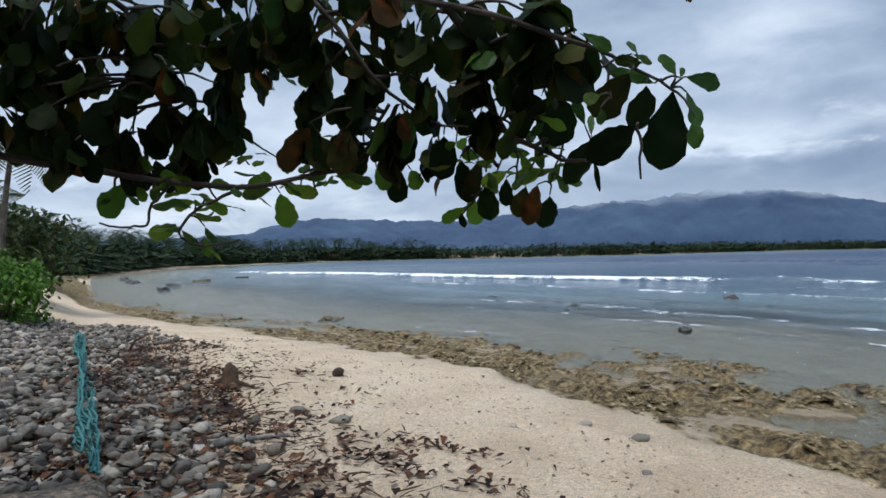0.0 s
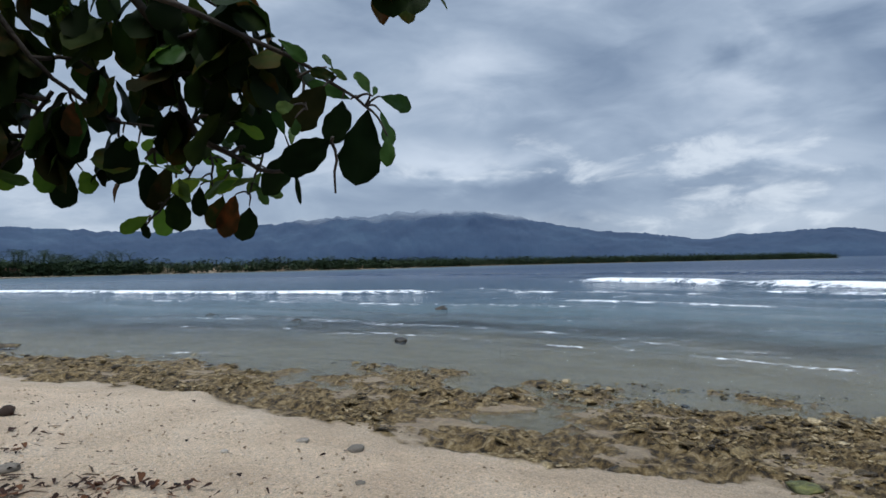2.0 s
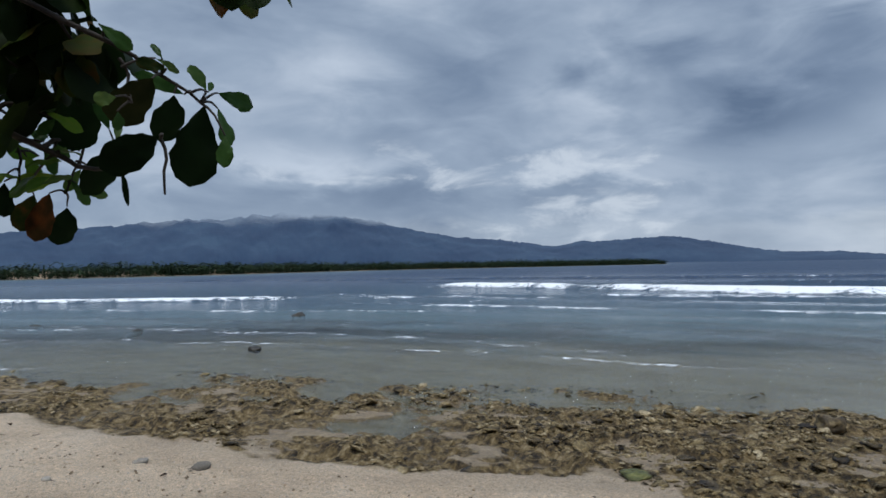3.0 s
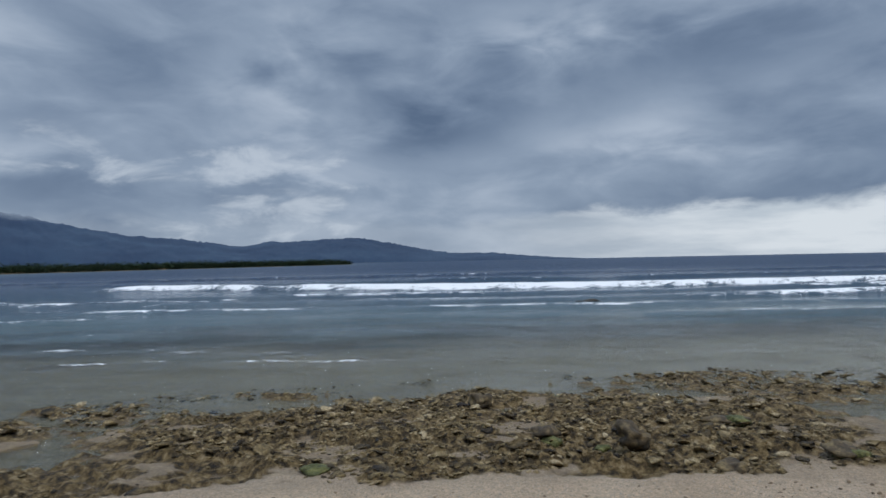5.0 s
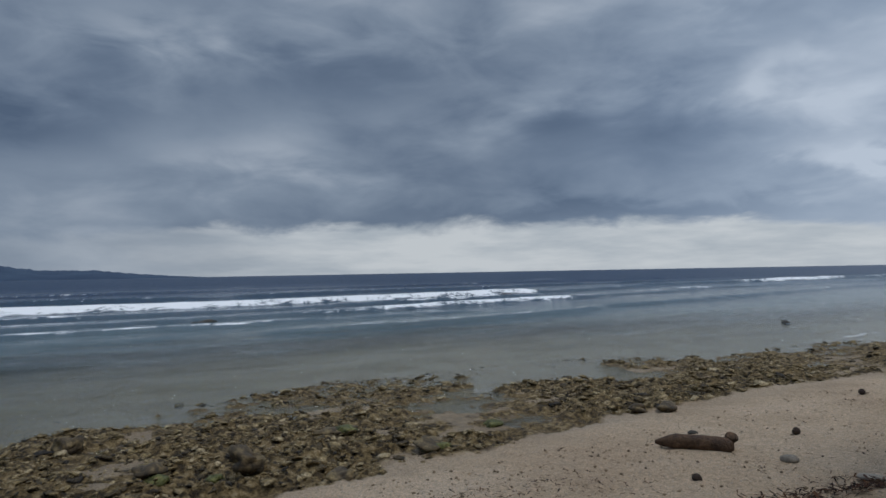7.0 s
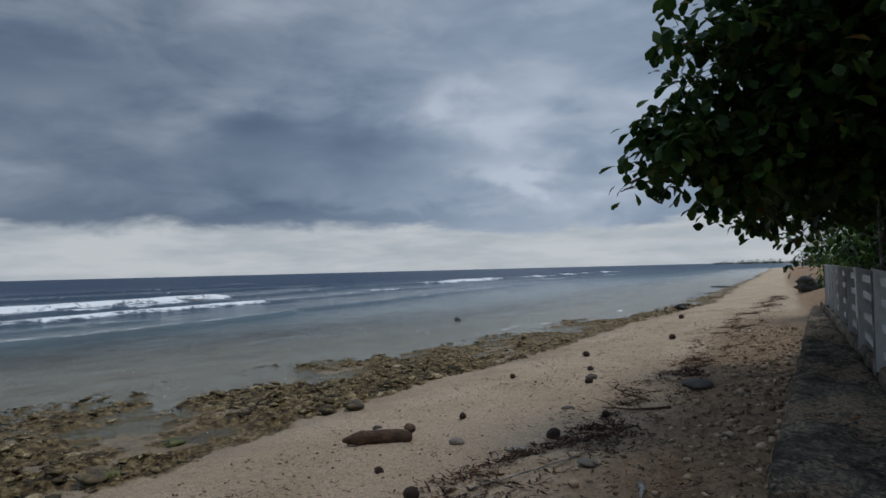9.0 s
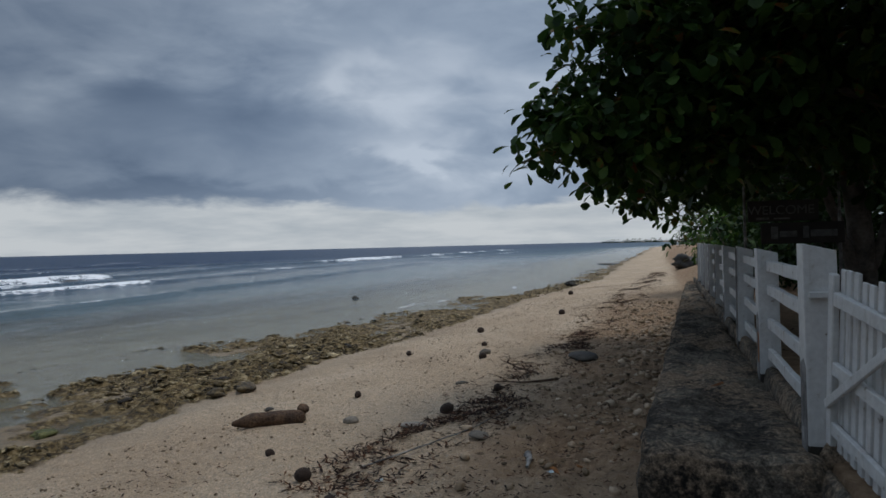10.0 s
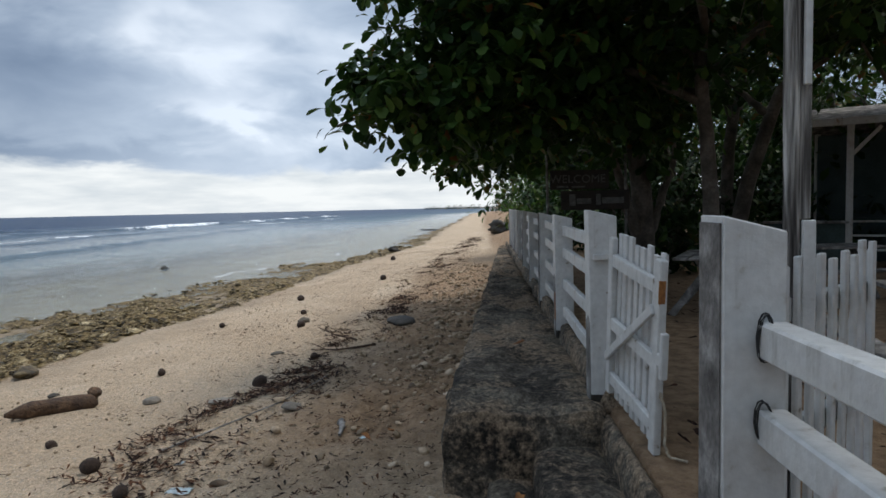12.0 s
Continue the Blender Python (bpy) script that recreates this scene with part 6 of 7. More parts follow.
def clump_template(seed):
    """A far tree crown: a broken shell of leaf-like faces round a low trunk."""
    r = np.random.default_rng(seed)
    n = 17
    v = r.normal(0, 1, (n, 3))
    v /= np.linalg.norm(v, axis=1, keepdims=True)
    pos = v * [0.42, 0.42, 0.34] * r.uniform(0.5, 1.05, (n, 1)) + [0, 0, 0.33]
    t = turns_from(r.uniform(0, 6.28, n), r.uniform(-0.6, 1.0, n), r.uniform(0, 6.28, n))
    lv, lf = scatter(leaf_template(1, 0.5, 1, 0.1, 0.2), pos, t, np.full((n, 3), 0.47))
    tv, tf = tube_arrays([(0, 0, -0.1), (0, 0, 0.5)], [0.035, 0.02], 4)
    return join_arrays([(lv, lf), (tv, tf)])


def palm_template(seed):
    r = np.random.default_rng(seed)
    n = 9
    head = np.arange(n) * 2.4
    t = turns_from(head, np.linspace(-0.7, 0.9, n), head)
    small = (FROND[0], FROND[1][::3])
    fv, ff = scatter(small, np.repeat([[0.05, 0, 0.82]], n, 0), t, np.full((n, 3), 0.34))
    tv, tf = tube_arrays([(0, 0, -0.1), (0.02, 0, 0.4), (0.05, 0, 0.82)], [0.022, 0.016, 0.014], 4)
    return join_arrays([(fv, ff), (tv, tf)])


tree("broadleaf_tree", (4.0, -33.0, gz(4.0, -33.0)), [(4.0, -33, 0.8), (4.0, -33, 2.4), (3.8, -33, 3.8)], [[(4, -33, 2.2), (3.0, -32.4, 3.6)], [(4, -33, 2.6), (5.4, -33.5, 4.2)]],
     [((3.3, -33.0, 3.9), (2.2, 2.2, 1.5), 1100), ((5.6, -34.0, 4.3), (2.4, 2.2, 1.7), 900), ((2.6, -31.5, 2.6), (1.5, 1.6, 1.1), 600)], "green leafy tree at the back of the beach", PALM, 0.34, 570, 0.12, LEAF_LOW, 0.4)


def far_wood(name, pts, n, inland, size, seed, label, low=0.0, palms=True):
    p, r = along_shore(pts, n, inland, seed)
    arr = []
    kinds = [clump_template(seed), clump_template(seed + 1), palm_template(seed + 2) if palms else clump_template(seed + 2), clump_template(seed + 3)]
    zz = ground_z(p[:, 0], p[:, 1], False) + low
    for k, tm in enumerate(kinds):
        q = np.arange(n) % len(kinds) == k
        m = q.sum()
        s = size * r.uniform(0.7, 1.25, m) * (1.15 if k == 2 and palms else 0.95)
        arr.append(scatter(tm, np.column_stack([p[q], zz[q]]), turns_from(r.uniform(0, 6.28, m), np.zeros(m), np.zeros(m)),
                           np.stack([s * (1.0 if k == 2 else 1.35), s * (1.0 if k == 2 else 1.35), s], 1)))
    return tagged(new(name, raw_mesh(name, *join_arrays(arr), FAR_GREEN)), label, "woods", kind="stuff")


far_wood("far_woods", [(9, -95), (4, -119), (-18, -192), (-69, -241), (-126, -244)], 1700, (1, 30), 6.6, 601, "dark green palm grove along the bay's shore")
far_wood("far_woods", [(-120, -244), (-200, -223), (-360, -237), (-550, -183)], 1250, (1, 34), 7.0, 611, "dark tree line along the far shore of the bay", 0.0, False)
far_wood("far_woods", [(-540, -186), (-760, -113), (-893, -91)], 850, (1, 26), 8.0, 621, "dark tree line along the low headland", 0.0, False)
for j, (pts, n) in enumerate((([(9, -95), (4, -119), (-18, -192), (-69, -241), (-126, -244)], 600), ([(-120, -244), (-200, -223), (-360, -237), (-550, -183)], 800), ([(-540, -186), (-760, -113), (-893, -91)], 600))):
    far_wood("far_scrub", pts, n, (0.2, 5), 2.6, 651 + j, "low dark scrub at the foot of the far trees", 0.0, False)
far_wood("far_woods", [(25, 1200), (-50, 1442), (-110, 1500), (-60, 1560)][::-1], 220, (-30, -4), 7.0, 631, "faint low wooded headland")
far_wood("far_woods", [(6, 400), (6, 280), (7, 150)][::-1], 120, (-30, 0), 6, 641, "green trees along the straight shore")


def far_house(at, w, d, h, heading):
    ho = thing("house", Matrix.Translation(at) @ Matrix.Rotation(heading, 4, "Z"), "small far beach house with a pitched roof", "house", "houses across the bay")
    bm = bmesh.new()
    box(bm, (-w / 2, -d / 2, -0.3), (w / 2, d / 2, h), 0.02)
    part("wall", bm, PALE_WALL, ho)
    bm = bmesh.new()
    vs = [bm.verts.new(c) for c in ((-w * .6, -d * .65, h), (w * .6, -d * .65, h), (w * .6, d * .65, h), (-w * .6, d * .65, h), (-w * .55, 0, h * 1.7), (w * .55, 0, h * 1.7))]
    for q in ((0, 1, 5, 4), (2, 3, 4, 5), (0, 4, 3), (1, 2, 5), (3, 2, 1, 0)):
        bm.faces.new([vs[i] for i in q])
    part("roof", bm, ROOF, ho)
    bm = bmesh.new()
    box(bm, (-w * .15, d / 2 - 0.05, 0), (w * .15, d / 2 + 0.03, h * .7), 0.01)
    part("door", bm, DRIFT, ho)


PALE_WALL = material("limewashed_wall", [(0.3, (0.22, 0.19, 0.15)), (0.7, (0.36, 0.32, 0.27))], 2, 5, 0.9, 0.1, 20)
ROOF = material("rusty_tin_roof", [(0.3, (0.20, 0.09, 0.06)), (0.7, (0.34, 0.18, 0.12))], 2, 5, 0.7, 0.1, 20)
for x, y, a in ((-66, -238, 0.4), (-82, -242, 0.1), (-300, -237, 0.1)):
    far_house((x, y - 4, gz(x, y - 4) + 0.1), 4.2, 3, 1.5, a)

# ---- garden behind the fence: hut, sign, tables ----
TEAL = material("teal_paint_and_shade", [(0.3, (0.030, 0.055, 0.055)), (0.7, (0.060, 0.095, 0.092))], 3, 6, 0.7, 0.2, 30)
DARK = material("dark_interior", [(0.3, (0.012, 0.011, 0.010)), (0.7, (0.03, 0.027, 0.024))], 3, 5, 0.8, 0.1, 20)
PLANK = material("dark_sign_board", [(0.3, (0.012, 0.009, 0.008)), (0.7, (0.035, 0.026, 0.02))], 4, 7, 0.8, 0.3, 30)
LETTER = material("faded_white_lettering", [(0.3, (0.06, 0.059, 0.055)), (0.7, (0.15, 0.147, 0.138))], 12, 6, 0.8, 0.1, 50)
CLEAR = bpy.data.materials.new("window_glass")
CLEAR.use_nodes = True
CLEAR.node_tree.nodes["Principled BSDF"].inputs["Transmission Weight"].default_value = 1.0
CLEAR.node_tree.nodes["Principled BSDF"].inputs["Roughness"].default_value = 0.05

hut = thing("beach_hut", Matrix.Translation((8.6, 14.2, 1.42)) @ Matrix.Rotation(radians(-28), 4, "Z"), "open white and teal beach hut with a low roof", "hut")


def hut_part(name, lo, hi, mat, parent=hut, label="", bev=0.01):
    bm = bmesh.new()
    box(bm, lo, hi, bev)
    return part(name, bm, mat, parent, label)


for x in (-0.8, 0.6, 2.4):
    hut_part("post", (x - 0.06, -1.26, 0), (x + 0.06, -1.14, 2.95), WHITE)
for x in (-1.4, 2.4):
    hut_part("post", (x - 0.06, 1.44, 0), (x + 0.06, 1.56, 2.95), WHITE)
hut_part("counter_front", (-2.24, -1.24, 0), (-0.86, -1.16, 0.95), TEAL, label="teal boarded counter front")
hut_part("counter_front", (0.66, -1.24, 0), (2.34, -1.16, 0.80), TEAL, label="teal boarded counter front")
hut_part("counter_top", (-2.30, -1.40, 0.95), (-0.80, -1.05, 1.0), GREY_WOOD)
# inner walls take the dark teal to put the hut's shade into their colour
hut_part("back_wall", (-1.4, 1.40, 0), (2.4, 1.43, 2.9), TEAL)
hut_part("side_wall", (2.37, -1.1, 0), (2.40, 1.4, 2.9), TEAL)
door = hut_part("door", (0.9, 1.33, 0), (1.75, 1.385, 2.0), DARK, label="dark door with small panes")
for i in range(3):
    hut_part("pane", (1.05, 1.315, 1.05 + 0.27 * i), (1.6, 1.325, 1.28 + 0.27 * i), CLEAR, door)
for k in range(3):
    hut_part("shelf", (-0.75, -1.10, 0.4 + 0.28 * k), (0.5, -0.80, 0.43 + 0.28 * k), WHITE)
bm = bmesh.new()
for s in (-1, 1):
    a = Matrix.Rotation(s * radians(14), 4, "X")
    box(bm, (-1.5, 0 if s < 0 else -1.95, -0.04), (3.0, 1.95 if s < 0 else 0, 0.04), 0.01, Matrix.Translation((0, 0.1, 3.32)) @ a)
part("roof", bm, GREY_WOOD, hut, "weathered board roof")
hut_part("fascia", (-1.5, -1.86, 2.80), (3.05, -1.80, 2.94), WHITE)
for x in (-0.8, 0.6):
    bm = beam((x, -1.2, 2.25), (x + 0.5, -1.2, 2.8), 0.06, 0.07)
    part("brace", bm, WHITE, hut)


def letters(text, size, m, parent, mat, name="lettering"):
    """Raised lettering in the built-in font, as a mesh."""
    c = bpy.data.curves.new(name, "FONT")
    c.body, c.size, c.extrude, c.align_x = text, size, 0.004, "CENTER"
    tmp = bpy.data.objects.new("tmp", c)
    scene.collection.objects.link(tmp)
    bpy.context.view_layer.update()
    me = bpy.data.meshes.new_from_object(tmp.evaluated_get(bpy.context.evaluated_depsgraph_get()))
    bpy.data.objects.remove(tmp)
    bpy.data.curves.remove(c)
    me.materials.append(mat)
    return part(name, me, None, parent, "", m)


sign = thing("welcome_sign", Matrix.Translation((1.24, 11.25, 1.42)) @ Matrix.Rotation(radians(3), 4, "Z"), "dark wooden welcome sign with faded white lettering on posts", "sign")
hut_part("board", (0.04, 0.0, 1.68), (1.02, 0.03, 2.00), PLANK, sign)
hut_part("board", (0.22, 0.0, 1.34), (1.36, 0.03, 1.66), PLANK, sign)
for x in (0.0, 1.30):
    v, f = tube_arrays([(x, 0.05, -0.1), (x + 0.01, 0.05, 1.2), (x, 0.05, 2.25)], [0.025, 0.024, 0.02], 8)
    part("post", raw_mesh("post", v, f, GREY_WOOD), None, sign)
up = Matrix.Rotation(radians(90), 4, "X")
letters("WELCOME", 0.19, Matrix.Translation((0.50, -0.008, 1.79)) @ up, sign, LETTER)
for x0, x1, z0, z1 in ((0.15, 0.34, 1.71, 1.745), (0.40, 0.62, 1.71, 1.735), (0.36, 0.46, 1.41, 1.60), (0.48, 0.72, 1.44, 1.53), (0.80, 0.88, 1.42, 1.60), (0.90, 1.26, 1.44, 1.54)):
    hut_part("bar", (x0, -0.010, z0), (x1, -0.002, z1), LETTER, sign, bev=0.002)


def picnic_table(at, heading, label):
    t = thing("picnic_table", Matrix.Translation(at) @ Matrix.Rotation(heading, 4, "Z"), label, "table", "garden tables")
    for i in range(4):
        hut_part("plank", (-0.75, -0.36 + 0.185 * i, 0.72), (0.75, -0.36 + 0.185 * i + 0.17, 0.755), GREY_WOOD, t, bev=0.005)
    for x in (-0.55, 0.55):
        part("leg", beam((x, -0.42, 0), (x, 0.10, 0.72), 0.05, 0.09), GREY_WOOD, t)
        part("leg", beam((x + 0.055, 0.42, 0), (x + 0.055, -0.10, 0.72), 0.05, 0.09), GREY_WOOD, t)
    for y in (-0.75, 0.6):
        hut_part("seat", (-0.75, y, 0.42), (0.75, y + 0.2, 0.455), GREY_WOOD, t, bev=0.005)
        part("support", beam((-0.55, y + 0.1, 0.0), (-0.55, y + 0.1, 0.42), 0.05, 0.05), GREY_WOOD, t)
        part("support", beam((0.55, y + 0.1, 0.0), (0.55, y + 0.1, 0.42), 0.05, 0.05), GREY_WOOD, t)
    return t


picnic_table((3.1, 9.0, 1.42), radians(65), "weathered grey wooden picnic table in the shade")
picnic_table((5.1, 10.2, 1.42), radians(10), "weathered grey wooden picnic table near the hut")
picnic_table((3.5, 5.2, 1.42), radians(75), "weathered grey wooden picnic table behind the gate")

# ---- on the beach ----
def stone(at, size, mat=STONE, seed=0, squash=0.6, rough=0.25, sub=3, label="grey coral stone on the sand", name="stone", cat="stone", group="", sink=0.3, spin=None):
    """A lump of its own shape, sunk a little into the sand."""
    v, f = lump_template(sub, seed, squash, rough)
    r = random.Random(seed)
    sx, sy, sz = size if isinstance(size, tuple) else (size, size * r.uniform(0.7, 1.0), size)
    ob = new(name, raw_mesh(name, v * [sx, sy, sz], f, mat))
    z = gz(*at) + v[:, 2].max() * sz * (1 - sink) - sz * squash * 0.12
    ob.matrix_basis = pose(at[0], at[1], z, 0, 0, math.degrees(r.uniform(0, 6.28) if spin is None else spin))
    return tagged(ob, label, cat, group)


def coconut(at, s=0.16, seed=0):
    """A dark fallen coconut: a slightly pointed husk with three ridges, and its stem cap."""
    bm = bmesh.new()
    bmesh.ops.create_uvsphere(bm, u_segments=18, v_segments=12, radius=0.5)
    for v in bm.verts:
        a = math.atan2(v.co.y, v.co.x)
        k = 1 + 0.05 * math.cos(3 * a) * (1 - abs(v.co.z) * 2) + 0.03 * noise.noise(v.co * 6 + Vector((seed, 0, 0)))
        v.co = Vector((v.co.x * k, v.co.y * k, v.co.z * 1.18 - 0.06 * v.co.z ** 2))
    r = random.Random(seed)
    t = thing("coconut", pose(at[0], at[1], gz(*at) + s * 0.36, r.uniform(50, 110), r.uniform(-30, 30), r.uniform(0, 360)), "dark fallen coconut in its husk on the sand", "coconut", "coconuts on the beach")
    t.scale = (s, s, s)
    part("husk", bm_mesh("husk", bm, HUSK, True), None, t)
    bm = bmesh.new()
    bmesh.ops.create_cone(bm, cap_ends=True, segments=9, radius1=0.17, radius2=0.08, depth=0.10)
    part("cap", bm, DRIFT, t, "", Matrix.Translation((0, 0, 0.58)))
    return t


REEF_ROCK = material("coral_boulder", [(0.3, (0.020, 0.015, 0.009)), (0.5, (0.075, 0.052, 0.024)), (0.7, (0.19, 0.14, 0.062))], 7, 8, 0.75, 1.0, 22, 0.5)
# the worn log with a knob at its end
log = thing("log", Matrix.Translation((-5.70, 7.86, gz(-5.3, 8.1) - 0.03)) @ Matrix.Rotation(math.atan2(0.52, 0.90), 4, "Z"), "worn brown driftwood log with a knobbed end", "driftwood")
n = 26
t = np.linspace(0, 1, n)
rad = 0.105 * np.clip(t * 3.2 + 0.10, 0, 1) ** 0.7 * (1 + 0.06 * np.sin(t * 9)) * np.where(t > 0.97, 0.85, 1)
ax = np.stack([t * 0.98, 0.02 * np.sin(t * 4), 0.095 + 0.03 * np.sin(t * 2.6)], 1)
v, f = tube_arrays(ax, rad, 18)
v += 0.014 * (np.stack([fbm(v[:, 0] * 3 + i * 5, (v[:, 1] * 3 + v[:, 2]) * 14, 3, 700 + i) for i in range(3)], 1) - 0.5) * 2
part("trunk", raw_mesh("trunk", v, f, DRIFT), None, log)
kv, kf = lump_template(3, 5, 0.9, 0.3)
part("knob", raw_mesh("knob", kv * [0.17, 0.16, 0.17] + [0.96, 0.05, 0.21], kf, DRIFT), None, log, "dark knob of wood")
ev, ef = lump_template(2, 9, 0.95, 0.2)
part("end", raw_mesh("end", ev * [0.08, 0.20, 0.21] + [0.965, 0.02, 0.11], ef, DRIFT), None, log)

for i, (x, y, s) in enumerate([(-3.43, 5.98, 0.15), (-4.37, 6.8, 0.10), (-4.75, 9.85, 0.11), (-2.80, 8.64, 0.17), (-3.51, 13.08, 0.15), (-5.0, 18.3, 0.17), (-4.2, 31.8, 0.25), (-4.05, 15.2, 0.14),
                               (-3.2, 22.0, 0.2), (-1.1, -6.9, 0.13), (-2.75, 5.3, 0.12), (-2.4, 9.9, 0.12), (-5.6, 14.2, 0.12), (-3.85, -12.1, 0.2)]):
    coconut((x, y), s, i)
for i, (x, y, s, lab) in enumerate([(-5.87, 9.0, (0.16, 0.12, 0.14), "smooth grey stone beside the log"), (-5.55, 8.85, (0.13, 0.10, 0.10), "small brown stone beside the log"),
                                    (-4.03, 8.2, (0.20, 0.17, 0.20), "pale round lump of dead coral on sand"), (-3.6, 13.6, (0.24, 0.2, 0.22), "pale round lump of dead coral on sand"),
                                    (-6.2, -6.38, (0.27, 0.22, 0.22), "brown dead coral head on the sand"), (-6.07, -7.36, (0.24, 0.18, 0.14), "flat grey-brown stone on the sand"),
                                    (-1.38, 12.34, (0.75, 0.5, 0.30), "flat grey rock among the cobbles"), (-0.62, -9.17, (0.36, 0.27, 0.32), "blue-grey cobble among driftwood"),
                                    (-5.1, -5.2, (0.16, 0.12, 0.1), "small pale stone on the sand"), (-4.8, -7.4, (0.14, 0.1, 0.1), "small grey stone on the sand"),
                                    (-2.6, -8.3, (0.3, 0.2, 0.2), "grey stone in the leaf litter"), (-2.2, -9.0, (0.26, 0.2, 0.2), "grey stone in the leaf litter"),
                                    (-3.2, 10.6, (0.22, 0.15, 0.12), "grey stone in the wrack"), (-3.0, 7.9, (0.34, 0.16, 0.12), "flat grey stone in the wrack"),
                                    (-2.0, 7.4, (0.30, 0.2, 0.12), "flat grey stone in the wrack")]):
    stone((x, y), s, STONE, 30 + i, 0.6, 0.22, 3, lab)
for i, (x, y, s) in enumerate([(1.5, 50.5, (2.2, 1.5, 1.7)), (-7.5, 10.7, (0.55, 0.30, 0.28)), (-7.9, 10.3, (0.36, 0.26, 0.24)), (-8.63, 3.11, (0.46, 0.42, 0.55)), (-7.8, 4.1, (0.5, 0.3, 0.3)),
                               (-8.15, 5.7, (0.55, 0.4, 0.3)), (-9.3, 2.0, (0.45, 0.35, 0.32)), (-10.05, 5.1, (0.8, 0.5, 0.3)), (-12.05, 1.35, (0.42, 0.36, 0.5)), (-17.5, -15.5, (0.5, 0.4, 0.38)), (-21.0, -33.2, (0.8, 0.6, 0.5)),
                               (-8.6, -27.1, (0.9, 0.6, 0.5)), (-30.6, -23.8, (0.9, 0.7, 0.6)), (-20.3, -25.0, (0.7, 0.5, 0.5)), (-40.3, 10.8, (1.6, 1.0, 0.8)), (-61.0, 53.0, (2.0, 1.2, 0.9)), (-16.5, 33.1, (0.5, 0.4, 0.4)),
                               (-58.2, 50.5, (2, 1.4, 0.8)), (-5.6, 84, (4.5, 2.0, 0.5)), (-5.2, 39.4, (0.8, 0.6, 0.6)), (-4.5, -62, (1.4, 1, 0.9)), (-6, -70, (1.6, 1, 0.9)), (-10, -78, (1.8, 1.2, 1)), (-3, -84, (1.6, 1.2, 0.9)),
                               (-16, -86, (1.6, 1.2, 0.9)), (-2.5, -98, (1.8, 1.2, 1))]):
    ob = stone((x, y), s, REEF_ROCK if -13 < x < -6 else DARK_ROCK, 70 + i, 0.6, 0.75, 3, "dark wet rock standing in the shallows" if x < -9 else "dark rock at the edge of the reef", "rock", "rock", "dark rocks", 0.2)
    if gz(x, y) < -0.05:
        ob.matrix_basis = Matrix.Translation((0, 0, -ob.matrix_basis.translation.z - 0.05 * s[2])) @ ob.matrix_basis

# stump, planks and branches in the litter
stump = thing("stump", (-1.62, -11.05, gz(-1.62, -11.05)), "short broken brown tree stump in the litter", "stump")
v, f = tube_arrays([(0, 0, -0.1), (0.01, 0, 0.12), (0.0, 0.01, 0.30), (0.02, 0.0, 0.40)], [0.20, 0.15, 0.13, 0.05], 14)
v += 0.05 * (np.stack([fbm(v[:, 0] * 9 + i, v[:, 1] * 9 + v[:, 2] * 3, 3, 720 + i) for i in range(3)], 1) - 0.5)
part("core", raw_mesh("core", v, f, DRIFT), None, stump)
for i, a in enumerate((0.4, 1.7, 2.9, 4.1, 5.3)):
    v, f = tube_arrays(wander([(0.08 * math.cos(a), 0.08 * math.sin(a), 0.08), (0.25 * math.cos(a), 0.25 * math.sin(a), 0.03), (0.40 * math.cos(a + .2), 0.40 * math.sin(a + .2), -0.03)], 7, 0.012, i), np.linspace(0.05, 0.015, 7), 7)
    part("root", raw_mesh("root", v, f, DRIFT), None, stump)


def driftwood(pts, r0, seed, label, twigs=2):
    b = np.array((pts[0][0], pts[0][1], gz(*pts[0][:2])))
    d = thing("driftwood", tuple(b), label, "driftwood", "driftwood pieces")
    p3 = [(x, y, gz(x, y) + h) for x, y, h in pts]
    p = wander(np.array(p3) - b, 14, 0.012, seed)
    v, f = tube_arrays(p, np.linspace(r0, r0 * 0.35, 14), 8)
    part("stem", raw_mesh("stem", v, f, GREY_WOOD if seed % 2 else DRIFT), None, d)
    r = random.Random(seed)
    for k in range(twigs):
        q = p[r.randint(4, 11)]
        v, f = tube_arrays(wander([q, q + np.array((r.uniform(-.15, .15), r.uniform(-.15, .15), 0.10)), q + np.array((r.uniform(-.3, .3), r.uniform(-.3, .3), 0.14))], 6, 0.01, seed + k), np.linspace(r0 * 0.4, 0.003, 6), 5)
        part("twig", raw_mesh("twig", v, f, DRIFT), None, d)


driftwood([(-0.75, -7.45, 0.05), (-1.2, -7.55, 0.06), (-1.75, -7.75, 0.03)], 0.05, 1, "grey driftwood branch across the leaf litter")
driftwood([(-0.20, -15.9, 0.0), (-0.35, -15.7, 0.35), (-0.62, -15.5, 0.55)], 0.035, 2, "broken dry branch sticking up from the litter", 3)
driftwood([(0.0, -14.6, 0.1), (-0.6, -13.7, 0.2), (-1.0, -13.2, 0.06)], 0.03, 4, "brown dead branch lying in the litter", 4)
driftwood([(-1.9, 10.6, 0.05), (-2.25, 10.9, 0.14), (-2.7, 11.3, 0.25)], 0.018, 6, "thin bare branch with twigs on the wrack line", 6)
driftwood([(-1.55, 10.4, 0.03), (-2.1, 10.3, 0.05), (-2.6, 10.5, 0.03)], 0.02, 8, "thin dead branch on the wrack line", 4)
driftwood([(-1.30, 6.75, 0.04), (-1.22, 6.4, 0.04), (-1.20, 6.28, 0.03)], 0.04, 3, "short grey stick on the brown sand", 0)
driftwood([(-2.9, 6.2, 0.02), (-2.2, 7.6, 0.03), (-1.9, 8.7, 0.02)], 0.012, 5, "long thin stem lying on the sand", 0)
